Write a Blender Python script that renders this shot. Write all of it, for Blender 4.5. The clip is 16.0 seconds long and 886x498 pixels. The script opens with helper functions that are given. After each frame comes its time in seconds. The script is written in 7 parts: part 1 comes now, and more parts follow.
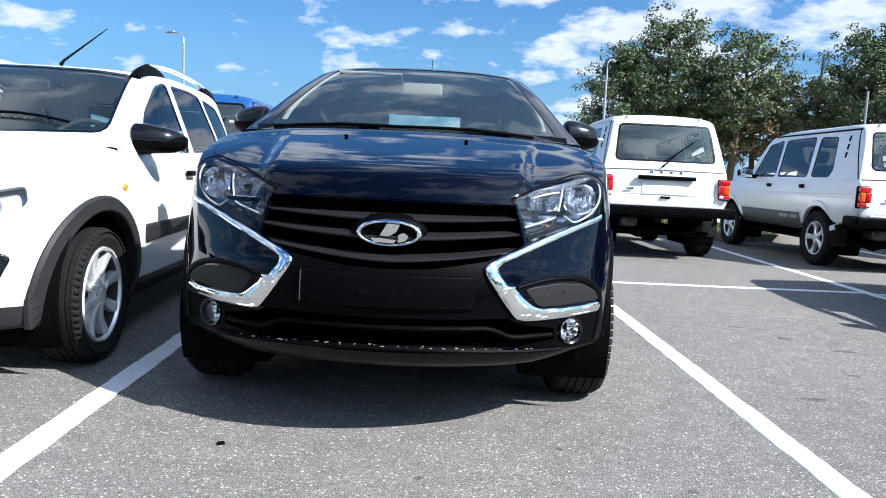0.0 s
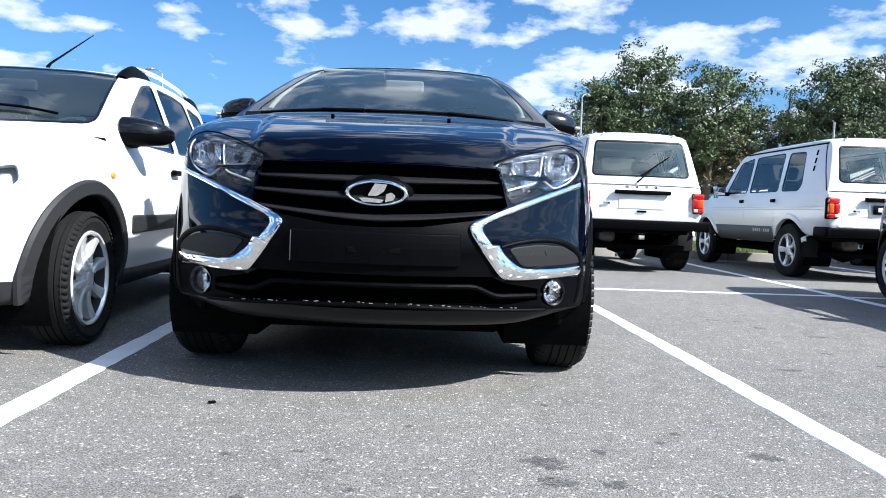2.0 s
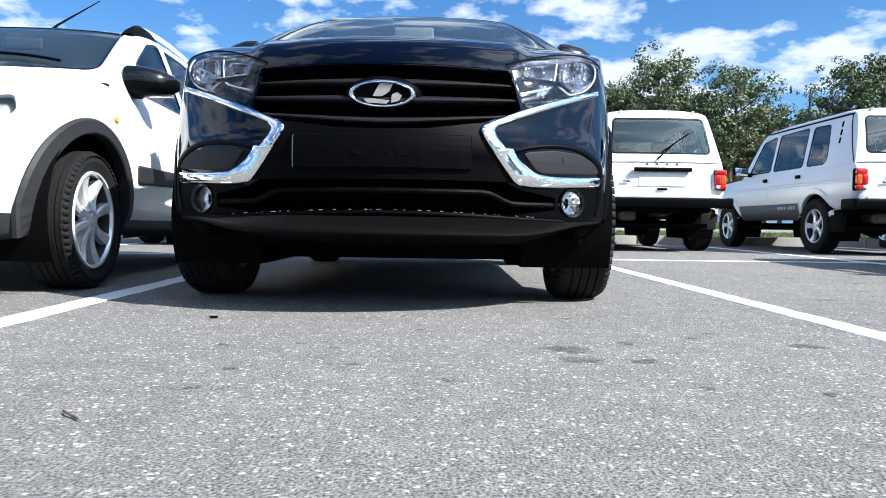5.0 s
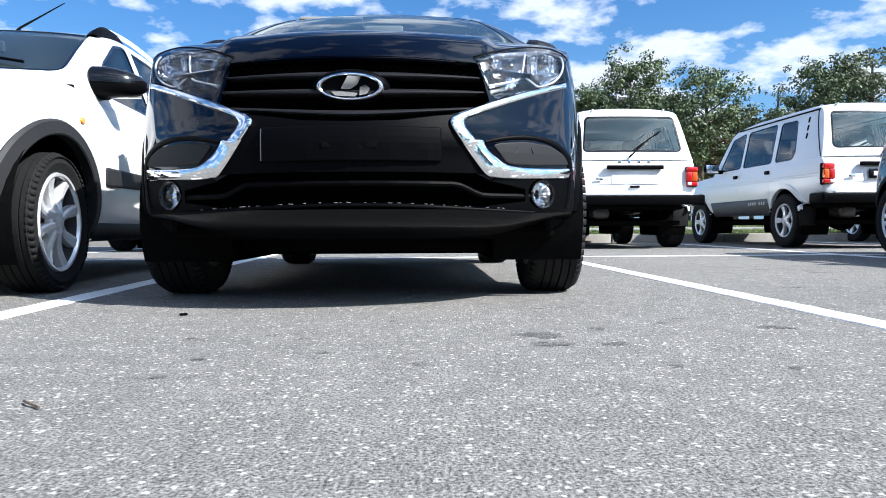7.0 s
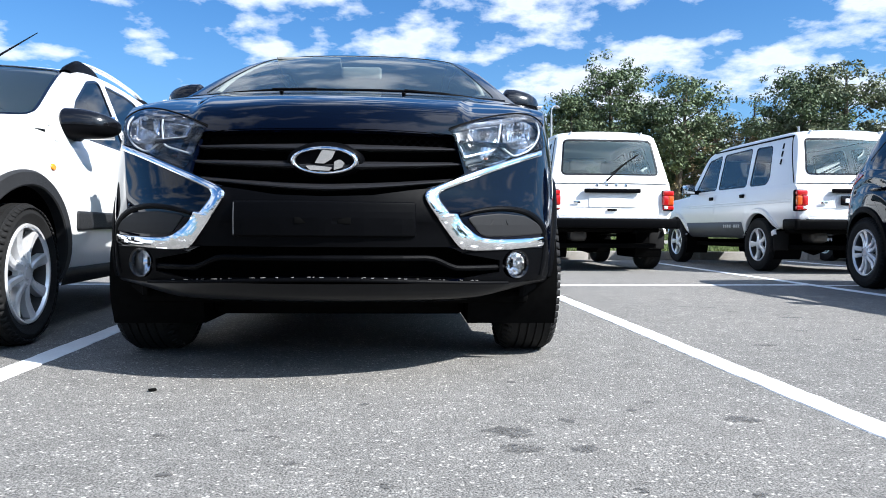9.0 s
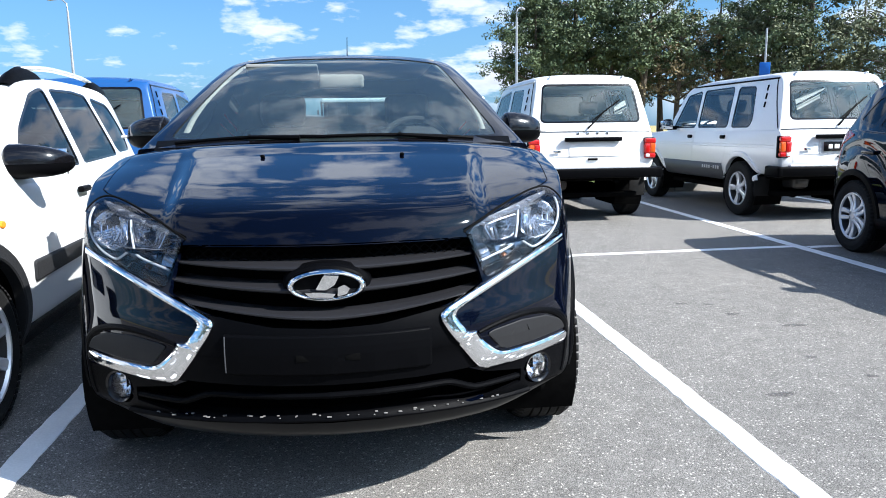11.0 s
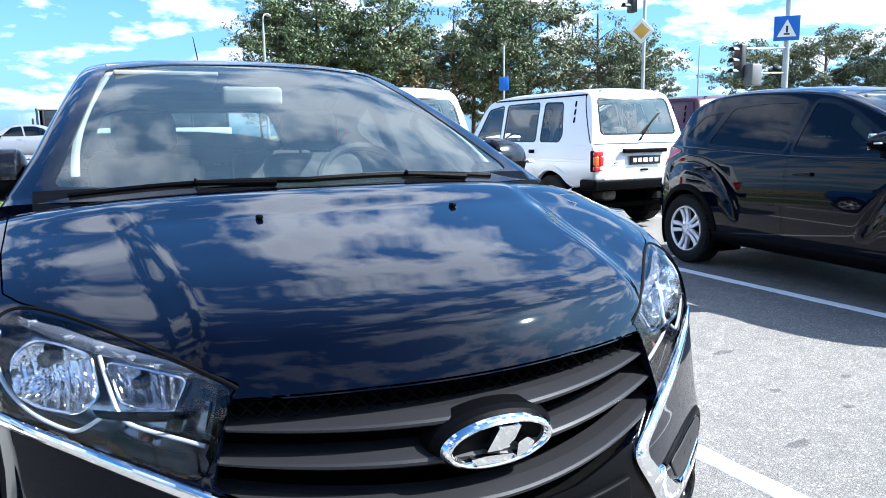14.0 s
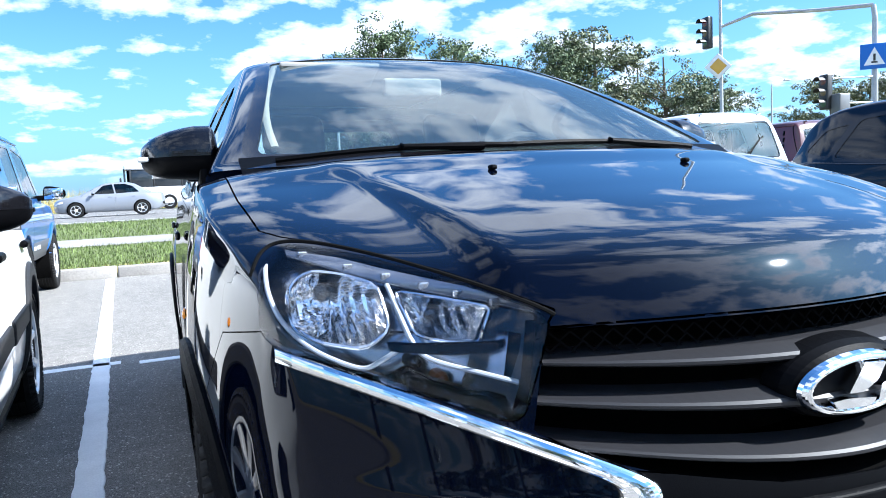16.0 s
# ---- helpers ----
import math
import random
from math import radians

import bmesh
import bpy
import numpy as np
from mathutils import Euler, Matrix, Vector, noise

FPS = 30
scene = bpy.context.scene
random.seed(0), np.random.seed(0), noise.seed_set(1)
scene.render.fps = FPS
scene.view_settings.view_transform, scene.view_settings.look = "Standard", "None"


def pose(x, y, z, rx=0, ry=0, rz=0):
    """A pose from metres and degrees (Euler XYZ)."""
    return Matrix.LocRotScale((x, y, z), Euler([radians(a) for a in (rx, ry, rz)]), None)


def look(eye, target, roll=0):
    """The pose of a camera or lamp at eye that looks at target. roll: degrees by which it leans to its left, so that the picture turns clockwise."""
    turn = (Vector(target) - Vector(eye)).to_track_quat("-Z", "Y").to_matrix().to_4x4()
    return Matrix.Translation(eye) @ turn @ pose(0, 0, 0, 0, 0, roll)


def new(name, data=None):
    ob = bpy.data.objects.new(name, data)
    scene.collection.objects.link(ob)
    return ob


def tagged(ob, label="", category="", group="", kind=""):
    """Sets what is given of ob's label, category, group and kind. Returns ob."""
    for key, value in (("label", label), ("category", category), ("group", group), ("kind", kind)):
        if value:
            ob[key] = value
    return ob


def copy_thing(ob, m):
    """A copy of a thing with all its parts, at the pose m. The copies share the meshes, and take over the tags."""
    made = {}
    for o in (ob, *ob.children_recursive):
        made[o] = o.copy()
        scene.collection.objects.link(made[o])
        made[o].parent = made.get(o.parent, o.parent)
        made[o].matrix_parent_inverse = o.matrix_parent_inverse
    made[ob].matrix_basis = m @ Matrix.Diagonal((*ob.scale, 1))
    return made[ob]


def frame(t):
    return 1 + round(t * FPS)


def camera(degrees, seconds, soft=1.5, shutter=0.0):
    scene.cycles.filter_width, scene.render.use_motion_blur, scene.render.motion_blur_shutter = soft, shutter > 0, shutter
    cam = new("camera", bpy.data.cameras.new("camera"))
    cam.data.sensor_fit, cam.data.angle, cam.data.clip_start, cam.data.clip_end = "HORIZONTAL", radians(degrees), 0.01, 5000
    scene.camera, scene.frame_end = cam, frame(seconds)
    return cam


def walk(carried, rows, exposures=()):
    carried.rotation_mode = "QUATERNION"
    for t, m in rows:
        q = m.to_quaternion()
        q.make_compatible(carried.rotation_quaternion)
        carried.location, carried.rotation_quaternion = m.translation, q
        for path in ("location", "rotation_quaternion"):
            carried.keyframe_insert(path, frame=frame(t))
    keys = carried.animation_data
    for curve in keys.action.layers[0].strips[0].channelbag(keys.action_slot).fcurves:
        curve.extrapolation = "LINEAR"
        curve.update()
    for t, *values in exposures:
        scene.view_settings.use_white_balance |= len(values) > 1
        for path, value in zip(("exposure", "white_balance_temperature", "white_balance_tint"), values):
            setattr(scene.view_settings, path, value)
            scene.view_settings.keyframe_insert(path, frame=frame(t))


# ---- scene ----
cam = camera(63.0, 16.0, soft=0.95)
PATH = [
    (0, (0.159, 0.259, 0.931), (0.187, 2.248, 0.722), 2.8),
    (0.5, (0.146, 0.226, 0.821), (0.26, 2.215, 0.644), 2.1),
    (1, (0.14, 0.177, 0.761), (0.276, 2.166, 0.607), 1.9),
    (1.5, (0.138, 0.155, 0.717), (0.265, 2.146, 0.582), 1.7),
    (2, (0.145, 0.157, 0.674), (0.226, 2.153, 0.57), 2.2),
    (2.5, (0.149, 0.179, 0.612), (0.21, 2.176, 0.532), 1.6),
    (3, (0.156, 0.206, 0.524), (0.181, 2.205, 0.459), 2.0),
    (3.5, (0.155, 0.241, 0.452), (0.175, 2.24, 0.398), 1.3),
    (4, (0.165, 0.258, 0.4), (0.178, 2.257, 0.334), 0.9),
    (4.5, (0.177, 0.277, 0.346), (0.193, 2.276, 0.275), 0.9),
    (7, (0.204, 0.278, 0.272), (0.293, 2.276, 0.214), -0.3),
    (7.5, (0.208, 0.278, 0.256), (0.303, 2.275, 0.245), -0.7),
    (8, (0.207, 0.285, 0.268), (0.314, 2.282, 0.284), -0.8),
    (8.5, (0.203, 0.281, 0.333), (0.318, 2.277, 0.353), -0.2),
    (9, (0.223, 0.287, 0.51), (0.369, 2.281, 0.456), 0.4),
    (9.2, (0.228, 0.285, 0.61), (0.38, 2.276, 0.503), 0.2),
    (11.3, (0.05, 0.72, 1.185), (0.341, 2.665, 0.82), -1.4),
    (11.5, (0.018, 0.789, 1.195), (0.4, 2.713, 0.806), -1.0),
    (12, (-0.049, 1.029, 1.198), (0.536, 2.894, 0.772), -1.4),
    (12.5, (-0.167, 1.159, 1.212), (0.498, 2.999, 0.796), 0.7),
    (13, (-0.356, 1.294, 1.228), (0.471, 3.071, 0.831), -1.9),
    (13.5, (-0.478, 1.413, 1.234), (0.413, 3.168, 0.875), -0.9),
    (14, (-0.603, 1.626, 1.248), (0.303, 3.38, 0.932), -0.9),
    (14.5, (-0.732, 1.699, 1.255), (0.181, 3.458, 0.986), -0.4),
    (15, (-0.917, 1.736, 1.256), (0.024, 3.483, 1.0), -2.4),
    (15.5, (-0.925, 1.8, 1.224), (-0.064, 3.589, 0.982), -2.6),
    (16.0, (-0.900, 1.915, 1.030), (-0.145, 3.758, 0.858), -2.7),
]
EXPOSURES = [(0, 0.68, 6050, 10), (0.8, 0.79, 6050, 10), (9.5, 0.83, 6050, 10), (12.5, 0.92, 6030, 10), (14.5, 1.50, 5850, 9), (15.5, 1.52, 5800, 9), (16.0, 1.42, 5760, 9)]
walk(cam, [(t, look(eye, target, roll)) for t, eye, target, roll in PATH], EXPOSURES)

# ==== place ====
# ---- light ----
from mathutils.bvhtree import BVHTree

SUN = Vector((0.97, -0.54, 1.0)).normalized()
sun_data = bpy.data.lights.new("sun", "SUN")
sun_data.energy, sun_data.angle, sun_data.color = 6.5, radians(0.53), (1.0, 0.95, 0.87)
sun = new("sun", sun_data)
sun.matrix_world = look(SUN * 50, (0, 0, 0))
world = bpy.data.worlds.new("sky")
scene.world = world
world.use_nodes = True


def link_nodes(tree, pairs):
    for a, b in pairs:
        tree.links.new(a, b)


def make_sky():
    """Clear summer sky with scattered fair-weather clouds, the same all round."""
    t = world.node_tree
    n = t.nodes
    n.clear()
    out, bg = n.new("ShaderNodeOutputWorld"), n.new("ShaderNodeBackground")
    sky = n.new("ShaderNodeTexSky")
    sky.sky_type, sky.sun_disc = "NISHITA", False
    sky.sun_elevation = math.asin(SUN.z)
    sky.sun_rotation = math.atan2(SUN.x, SUN.y)
    sky.air_density, sky.dust_density, sky.ozone_density = 1.0, 2.0, 2.5
    co, sep = n.new("ShaderNodeTexCoord"), n.new("ShaderNodeSeparateXYZ")
    add, dx, dy = (n.new("ShaderNodeMath") for _ in range(3))
    flat = n.new("ShaderNodeCombineXYZ")
    add.operation, add.inputs[1].default_value = "ADD", 0.25
    mx = n.new("ShaderNodeMath")
    mx.operation, mx.inputs[1].default_value = "MAXIMUM", 0.03
    dx.operation = dy.operation = "DIVIDE"
    big, small = n.new("ShaderNodeTexNoise"), n.new("ShaderNodeTexNoise")
    big.inputs["Scale"].default_value, big.inputs["Detail"].default_value, big.inputs["Roughness"].default_value = 4.3, 10, 0.56
    big.inputs["Distortion"].default_value = 0.0
    small.inputs["Scale"].default_value, small.inputs["Detail"].default_value = 0.8, 2
    mapping = n.new("ShaderNodeMapping")
    mapping.inputs["Location"].default_value = (3.7, 1.9, 0.0)
    mixn = n.new("ShaderNodeMath")
    mixn.operation, mixn.inputs[1].default_value = "MULTIPLY_ADD", 0.45
    ramp = n.new("ShaderNodeValToRGB")
    ramp.color_ramp.elements[0].position, ramp.color_ramp.elements[1].position = 0.712, 0.83
    shade = n.new("ShaderNodeValToRGB")
    shade.color_ramp.elements[0].position, shade.color_ramp.elements[1].position = 0.70, 1.0
    shade.color_ramp.elements[0].color = (8.6, 9.2, 10.2, 1)
    shade.color_ramp.elements[1].color = (6.0, 6.4, 7.3, 1)
    haze = n.new("ShaderNodeMapRange")
    haze.inputs[1].default_value, haze.inputs[2].default_value = 0.0, 0.06
    tint = n.new("ShaderNodeMix")
    tint.data_type, tint.blend_type, tint.inputs[0].default_value = "RGBA", "MULTIPLY", 1.0
    tint.inputs[7].default_value = (0.54, 0.97, 1.34, 1)
    # pale haze towards the horizon
    pale = n.new("ShaderNodeMapRange")
    pale.interpolation_type = "SMOOTHSTEP"
    pale.inputs[1].default_value, pale.inputs[2].default_value, pale.inputs[3].default_value, pale.inputs[4].default_value = 0.0, 0.32, 0.42, 0.0
    hazy = n.new("ShaderNodeMix")
    hazy.data_type = "RGBA"
    hazy.inputs[7].default_value = (3.6, 6.0, 8.3, 1)
    cov = n.new("ShaderNodeMath")
    cov.operation = "MULTIPLY"
    mix = n.new("ShaderNodeMix")
    mix.data_type = "RGBA"
    # clouds and haze scatter more light towards the sun
    near, peak, lit, bright = n.new("ShaderNodeVectorMath"), n.new("ShaderNodeMath"), n.new("ShaderNodeMath"), n.new("ShaderNodeMix")
    near.operation, near.inputs[1].default_value = "DOT_PRODUCT", SUN
    floor_zero = n.new("ShaderNodeMath")
    floor_zero.operation, floor_zero.inputs[1].default_value = "MAXIMUM", 0.0
    peak.operation, peak.inputs[1].default_value = "POWER", 6.0
    lit.operation, lit.inputs[1].default_value, lit.inputs[2].default_value = "MULTIPLY_ADD", 2.6, 1.0
    bright.data_type, bright.blend_type, bright.inputs[0].default_value = "RGBA", "MULTIPLY", 1.0
    link_nodes(t, [(co.outputs["Generated"], near.inputs[0]), (near.outputs["Value"], floor_zero.inputs[0]), (floor_zero.outputs[0], peak.inputs[0]), (peak.outputs[0], lit.inputs[0]),
                   (shade.outputs[0], bright.inputs[6]), (lit.outputs[0], bright.inputs[7])])
    link_nodes(t, [(co.outputs["Generated"], sep.inputs[0]), (sep.outputs[2], mx.inputs[0]), (mx.outputs[0], add.inputs[0]),
                   (sep.outputs[0], dx.inputs[0]), (sep.outputs[1], dy.inputs[0]), (add.outputs[0], dx.inputs[1]), (add.outputs[0], dy.inputs[1]),
                   (dx.outputs[0], flat.inputs[0]), (dy.outputs[0], flat.inputs[1]), (flat.outputs[0], mapping.inputs[0]),
                   (mapping.outputs[0], big.inputs["Vector"]), (mapping.outputs[0], small.inputs["Vector"]),
                   (small.outputs[0], mixn.inputs[0]), (big.outputs[0], mixn.inputs[2]), (mixn.outputs[0], ramp.inputs[0]), (mixn.outputs[0], shade.inputs[0]),
                   (sep.outputs[2], haze.inputs[0]), (ramp.outputs[0], cov.inputs[0]), (haze.outputs[0], cov.inputs[1]),
                   (sky.outputs[0], tint.inputs[6]), (cov.outputs[0], mix.inputs[0]), (sep.outputs[2], pale.inputs[0]), (pale.outputs[0], hazy.inputs[0]), (tint.outputs[2], hazy.inputs[6]), (hazy.outputs[2], mix.inputs[6]), (bright.outputs[2], mix.inputs[7]),
                   (mix.outputs[2], bg.inputs[0]), (bg.outputs[0], out.inputs[0])])
    bg.inputs[1].default_value = 0.076


make_sky()


# ---- materials ----
MATS = {}


def mat(name, base, rough=0.5, metal=0.0, spec=0.5, coat=0.0, grain=0.0, grain_scale=40.0, stain=0.0, stain_scale=2.0, bump=0.0, bump_scale=None, glow=None, island=0.0, sub=0.0):
    """A surface with fine grain, large stains and relief."""
    if name in MATS:
        return MATS[name]
    m = bpy.data.materials.new(name)
    m.use_nodes = True
    t = m.node_tree
    n, b = t.nodes, t.nodes["Principled BSDF"]
    b.inputs["Base Color"].default_value = (*base, 1)
    b.inputs["Roughness"].default_value, b.inputs["Metallic"].default_value = rough, metal
    b.inputs["Specular IOR Level"].default_value = spec
    b.inputs["Coat Weight"].default_value, b.inputs["Coat Roughness"].default_value, b.inputs["Coat IOR"].default_value = coat, 0.02, 1.51
    co = n.new("ShaderNodeTexCoord")
    col = None
    if grain or stain or island:
        rgb = n.new("ShaderNodeRGB")
        rgb.outputs[0].default_value = (*base, 1)
        col = rgb.outputs[0]
        for amount, scale, detail in ((grain, grain_scale, 3), (stain, stain_scale, 5)):
            if not amount:
                continue
            noise_node, mr, mul = n.new("ShaderNodeTexNoise"), n.new("ShaderNodeMapRange"), n.new("ShaderNodeMix")
            noise_node.inputs["Scale"].default_value, noise_node.inputs["Detail"].default_value = scale, detail
            mr.inputs[1].default_value, mr.inputs[2].default_value = 0.3, 0.7
            mr.inputs[3].default_value, mr.inputs[4].default_value = 1 - amount, 1 + amount
            mul.data_type, mul.blend_type, mul.inputs[0].default_value = "RGBA", "MULTIPLY", 1
            link_nodes(t, [(co.outputs["Object"], noise_node.inputs["Vector"]), (noise_node.outputs[0], mr.inputs[0]), (col, mul.inputs[6]), (mr.outputs[0], mul.inputs[7])])
            col = mul.outputs[2]
        if island:
            geo, mr, mul = n.new("ShaderNodeNewGeometry"), n.new("ShaderNodeMapRange"), n.new("ShaderNodeMix")
            mr.inputs[3].default_value, mr.inputs[4].default_value = 1 - island, 1 + island
            mul.data_type, mul.blend_type, mul.inputs[0].default_value = "RGBA", "MULTIPLY", 1
            link_nodes(t, [(geo.outputs["Random Per Island"], mr.inputs[0]), (col, mul.inputs[6]), (mr.outputs[0], mul.inputs[7])])
            col = mul.outputs[2]
        t.links.new(col, b.inputs["Base Color"])
    if bump:
        noise_node, bm_node = n.new("ShaderNodeTexNoise"), n.new("ShaderNodeBump")
        noise_node.inputs["Scale"].default_value, noise_node.inputs["Detail"].default_value = bump_scale or grain_scale, 4
        bm_node.inputs["Strength"].default_value, bm_node.inputs["Distance"].default_value = bump, 0.01
        link_nodes(t, [(co.outputs["Object"], noise_node.inputs["Vector"]), (noise_node.outputs[0], bm_node.inputs["Height"]), (bm_node.outputs[0], b.inputs["Normal"])])
    if glow:
        b.inputs["Emission Color"].default_value, b.inputs["Emission Strength"].default_value = (*base, 1), glow
    if sub:
        b.inputs["Subsurface Weight"].default_value = sub
    MATS[name] = m
    return m


def glass(name, colour, rough=0.0, clear=0.85, ior=1.8, dust_veil=0.0):
    """A thin pane: part clear, part mirror by the angle, under a dusty film that also paints sky glare."""
    if name in MATS:
        return MATS[name]
    m = bpy.data.materials.new(name)
    m.use_nodes = True
    t = m.node_tree
    n = t.nodes
    n.remove(n["Principled BSDF"])
    tr, gl, fr, mx = n.new("ShaderNodeBsdfTransparent"), n.new("ShaderNodeBsdfGlossy"), n.new("ShaderNodeFresnel"), n.new("ShaderNodeMixShader")
    tr.inputs[0].default_value = (*[c * clear for c in colour], 1)
    gl.inputs["Roughness"].default_value = rough
    fr.inputs[0].default_value = ior
    link_nodes(t, [(fr.outputs[0], mx.inputs[0]), (tr.outputs[0], mx.inputs[1]), (gl.outputs[0], mx.inputs[2]), (mx.outputs[0], n["Material Output"].inputs[0])])
    if dust_veil:
        co, spots, mr = n.new("ShaderNodeTexCoord"), n.new("ShaderNodeTexNoise"), n.new("ShaderNodeMapRange")
        film, both = n.new("ShaderNodeBsdfDiffuse"), n.new("ShaderNodeMixShader")
        spots.inputs["Scale"].default_value, spots.inputs["Detail"].default_value = 3.0, 6
        mr.inputs[1].default_value, mr.inputs[2].default_value = 0.3, 0.7
        mr.inputs[3].default_value, mr.inputs[4].default_value = dust_veil * 0.7, dust_veil * 1.3
        # Blue-green film colour carries the veiling sky glare and the lit interior.
        film.inputs[0].default_value = (0.35, 0.50, 0.51, 1)
        link_nodes(t, [(co.outputs["Object"], spots.inputs["Vector"]), (spots.outputs[0], mr.inputs[0]), (mr.outputs[0], both.inputs[0]),
                       (mx.outputs[0], both.inputs[1]), (film.outputs[0], both.inputs[2]), (both.outputs[0], n["Material Output"].inputs[0])])
    MATS[name] = m
    return m


def dark_lacquer(name, base, low, power):
    """Dark paint under clear lacquer, whose gloss grows towards the grazing angles."""
    m = mat(name, base, 0.6, 0.0, 0.0, grain=0.15, grain_scale=900, stain=0.1, stain_scale=3)
    t = m.node_tree
    n = t.nodes
    facing, curve, span, gloss, both = n.new("ShaderNodeLayerWeight"), n.new("ShaderNodeMath"), n.new("ShaderNodeMapRange"), n.new("ShaderNodeBsdfGlossy"), n.new("ShaderNodeMixShader")
    facing.inputs["Blend"].default_value = 0.5
    curve.operation, curve.inputs[1].default_value = "POWER", power
    span.inputs[3].default_value, span.inputs[4].default_value = low, 1.0
    gloss.inputs["Roughness"].default_value = 0.03
    link_nodes(t, [(facing.outputs["Facing"], curve.inputs[0]), (curve.outputs[0], span.inputs[0]), (span.outputs[0], both.inputs[0]),
                   (n["Principled BSDF"].outputs[0], both.inputs[1]), (gloss.outputs[0], both.inputs[2]), (both.outputs[0], n["Material Output"].inputs[0])])
    return m


BLACK_PAINT = dark_lacquer("black_blue_paint", (0.0009, 0.0018, 0.0062), 0.015, 3.1)
WHITE_PAINT = mat("white_paint", (0.78, 0.79, 0.79), 0.35, 0.0, 0.5, 0.6, stain=0.02)
OFFROAD_WHITE = mat("plain_white_paint", (0.74, 0.75, 0.74), 0.38, 0.0, 0.5, 0.5, stain=0.02)
SILVER_PAINT = mat("silver_paint", (0.72, 0.73, 0.74), 0.34, 0.12, 0.5, 0.7, grain=0.06, grain_scale=700)
BLUE_PAINT = mat("blue_paint", (0.012, 0.075, 0.24), 0.35, 0.1, 0.5, 0.7, stain=0.04)
RED_PAINT = mat("dark_red_paint", (0.055, 0.005, 0.007), 0.3, 0.1, 0.5, 0.8, stain=0.04)
PLASTIC = mat("black_plastic", (0.0018, 0.0019, 0.0024), 0.42, spec=0.035, grain=0.1, grain_scale=300, bump=0.12, bump_scale=900)
TRIM_BLACK = mat("weathered_black_plastic", (0.017, 0.0175, 0.019), 0.55, spec=0.25, grain=0.1, grain_scale=300, stain=0.1, stain_scale=4, bump=0.12, bump_scale=700)
GREY_PLASTIC = mat("grey_plastic", (0.06, 0.062, 0.066), 0.6, grain=0.08, grain_scale=300, bump=0.12, bump_scale=700)
SATIN_BAR = mat("satin_black_bar", (0.013, 0.013, 0.015), 0.40, spec=0.30, grain=0.1, grain_scale=300)
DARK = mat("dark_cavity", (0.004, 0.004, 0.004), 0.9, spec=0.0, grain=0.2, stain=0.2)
GLOSS_BLACK = mat("gloss_black", (0.004, 0.004, 0.005), 0.16, spec=0.35, coat=0.25, stain=0.1)
CHROME = mat("chrome", (0.86, 0.87, 0.88), 0.05, 1.0, stain=0.03)
REFLECTOR = mat("reflector", (0.93, 0.94, 0.96), 0.12, 1.0, stain=0.02)
RUBBER = mat("tyre_rubber", (0.009, 0.009, 0.0092), 0.8, spec=0.2, grain=0.2, grain_scale=120, stain=0.2, stain_scale=6, bump=0.2, bump_scale=200)
ALLOY = mat("alloy", (0.80, 0.81, 0.83), 0.27, 0.5, coat=0.3, grain=0.05, grain_scale=200)
STEEL = mat("galvanised_steel", (0.42, 0.43, 0.44), 0.45, 0.7, grain=0.1, grain_scale=30, stain=0.12, stain_scale=3)
AMBER = mat("amber_plastic", (0.9, 0.28, 0.02), 0.2, coat=0.6, stain=0.05)
RED_LAMP = mat("red_lamp", (0.46, 0.010, 0.009), 0.15, coat=0.8, stain=0.1, stain_scale=8)
ORANGE_LAMP = mat("orange_lamp", (0.58, 0.085, 0.010), 0.18, coat=0.8, stain=0.1, stain_scale=8)
CLEAR_LAMP = mat("clear_lamp", (0.7, 0.68, 0.66), 0.15, coat=0.8, stain=0.08, stain_scale=8)
SEAT = mat("seat_cloth", (0.03, 0.03, 0.032), 0.85, grain=0.25, grain_scale=200, stain=0.1)
TRIM_GREY = mat("interior_trim", (0.24, 0.24, 0.23), 0.7, grain=0.06, stain=0.05)
OFFROAD_GLASS = glass("clear_side_glass", (0.82, 0.92, 0.94), dust_veil=0.02)
WINDSCREEN = glass("windscreen_glass", (0.82, 0.97, 0.95), clear=0.92, ior=2.3, dust_veil=0.04)
CLEAR_SCREEN = glass("clear_screen_glass", (0.80, 0.95, 0.95), clear=0.9, dust_veil=0.025)
BACK_GLASS = glass("back_window_glass", (0.82, 0.95, 0.95), clear=0.92, dust_veil=0.06)
SIDE_GLASS = glass("tinted_glass", (0.085, 0.135, 0.15), ior=1.52)
LENS = glass("lamp_lens", (0.97, 0.98, 1.0), clear=0.98, ior=1.46)


# ---- mesh helpers ----
def pchip(keys):
    """A monotone smooth curve through keys (s, value)."""
    xs, ys = np.array([k[0] for k in keys], float), np.array([k[1] for k in keys], float)
    h, d = np.diff(xs), np.diff(ys) / np.diff(xs)
    m = np.zeros(len(xs))
    for i in range(1, len(xs) - 1):
        if d[i - 1] * d[i] > 0:
            w1, w2 = 2 * h[i] + h[i - 1], h[i] + 2 * h[i - 1]
            m[i] = (w1 + w2) / (w1 / d[i - 1] + w2 / d[i])
    m[0], m[-1] = d[0], d[-1]

    def f(s):
        s = min(max(s, xs[0]), xs[-1])
        i = min(max(int(np.searchsorted(xs, s)) - 1, 0), len(h) - 1)
        u = (s - xs[i]) / h[i]
        return float(ys[i] * (1 + 2 * u) * (1 - u) ** 2 + h[i] * m[i] * u * (1 - u) ** 2 + ys[i + 1] * u * u * (3 - 2 * u) + h[i] * m[i + 1] * u * u * (u - 1))
    return f


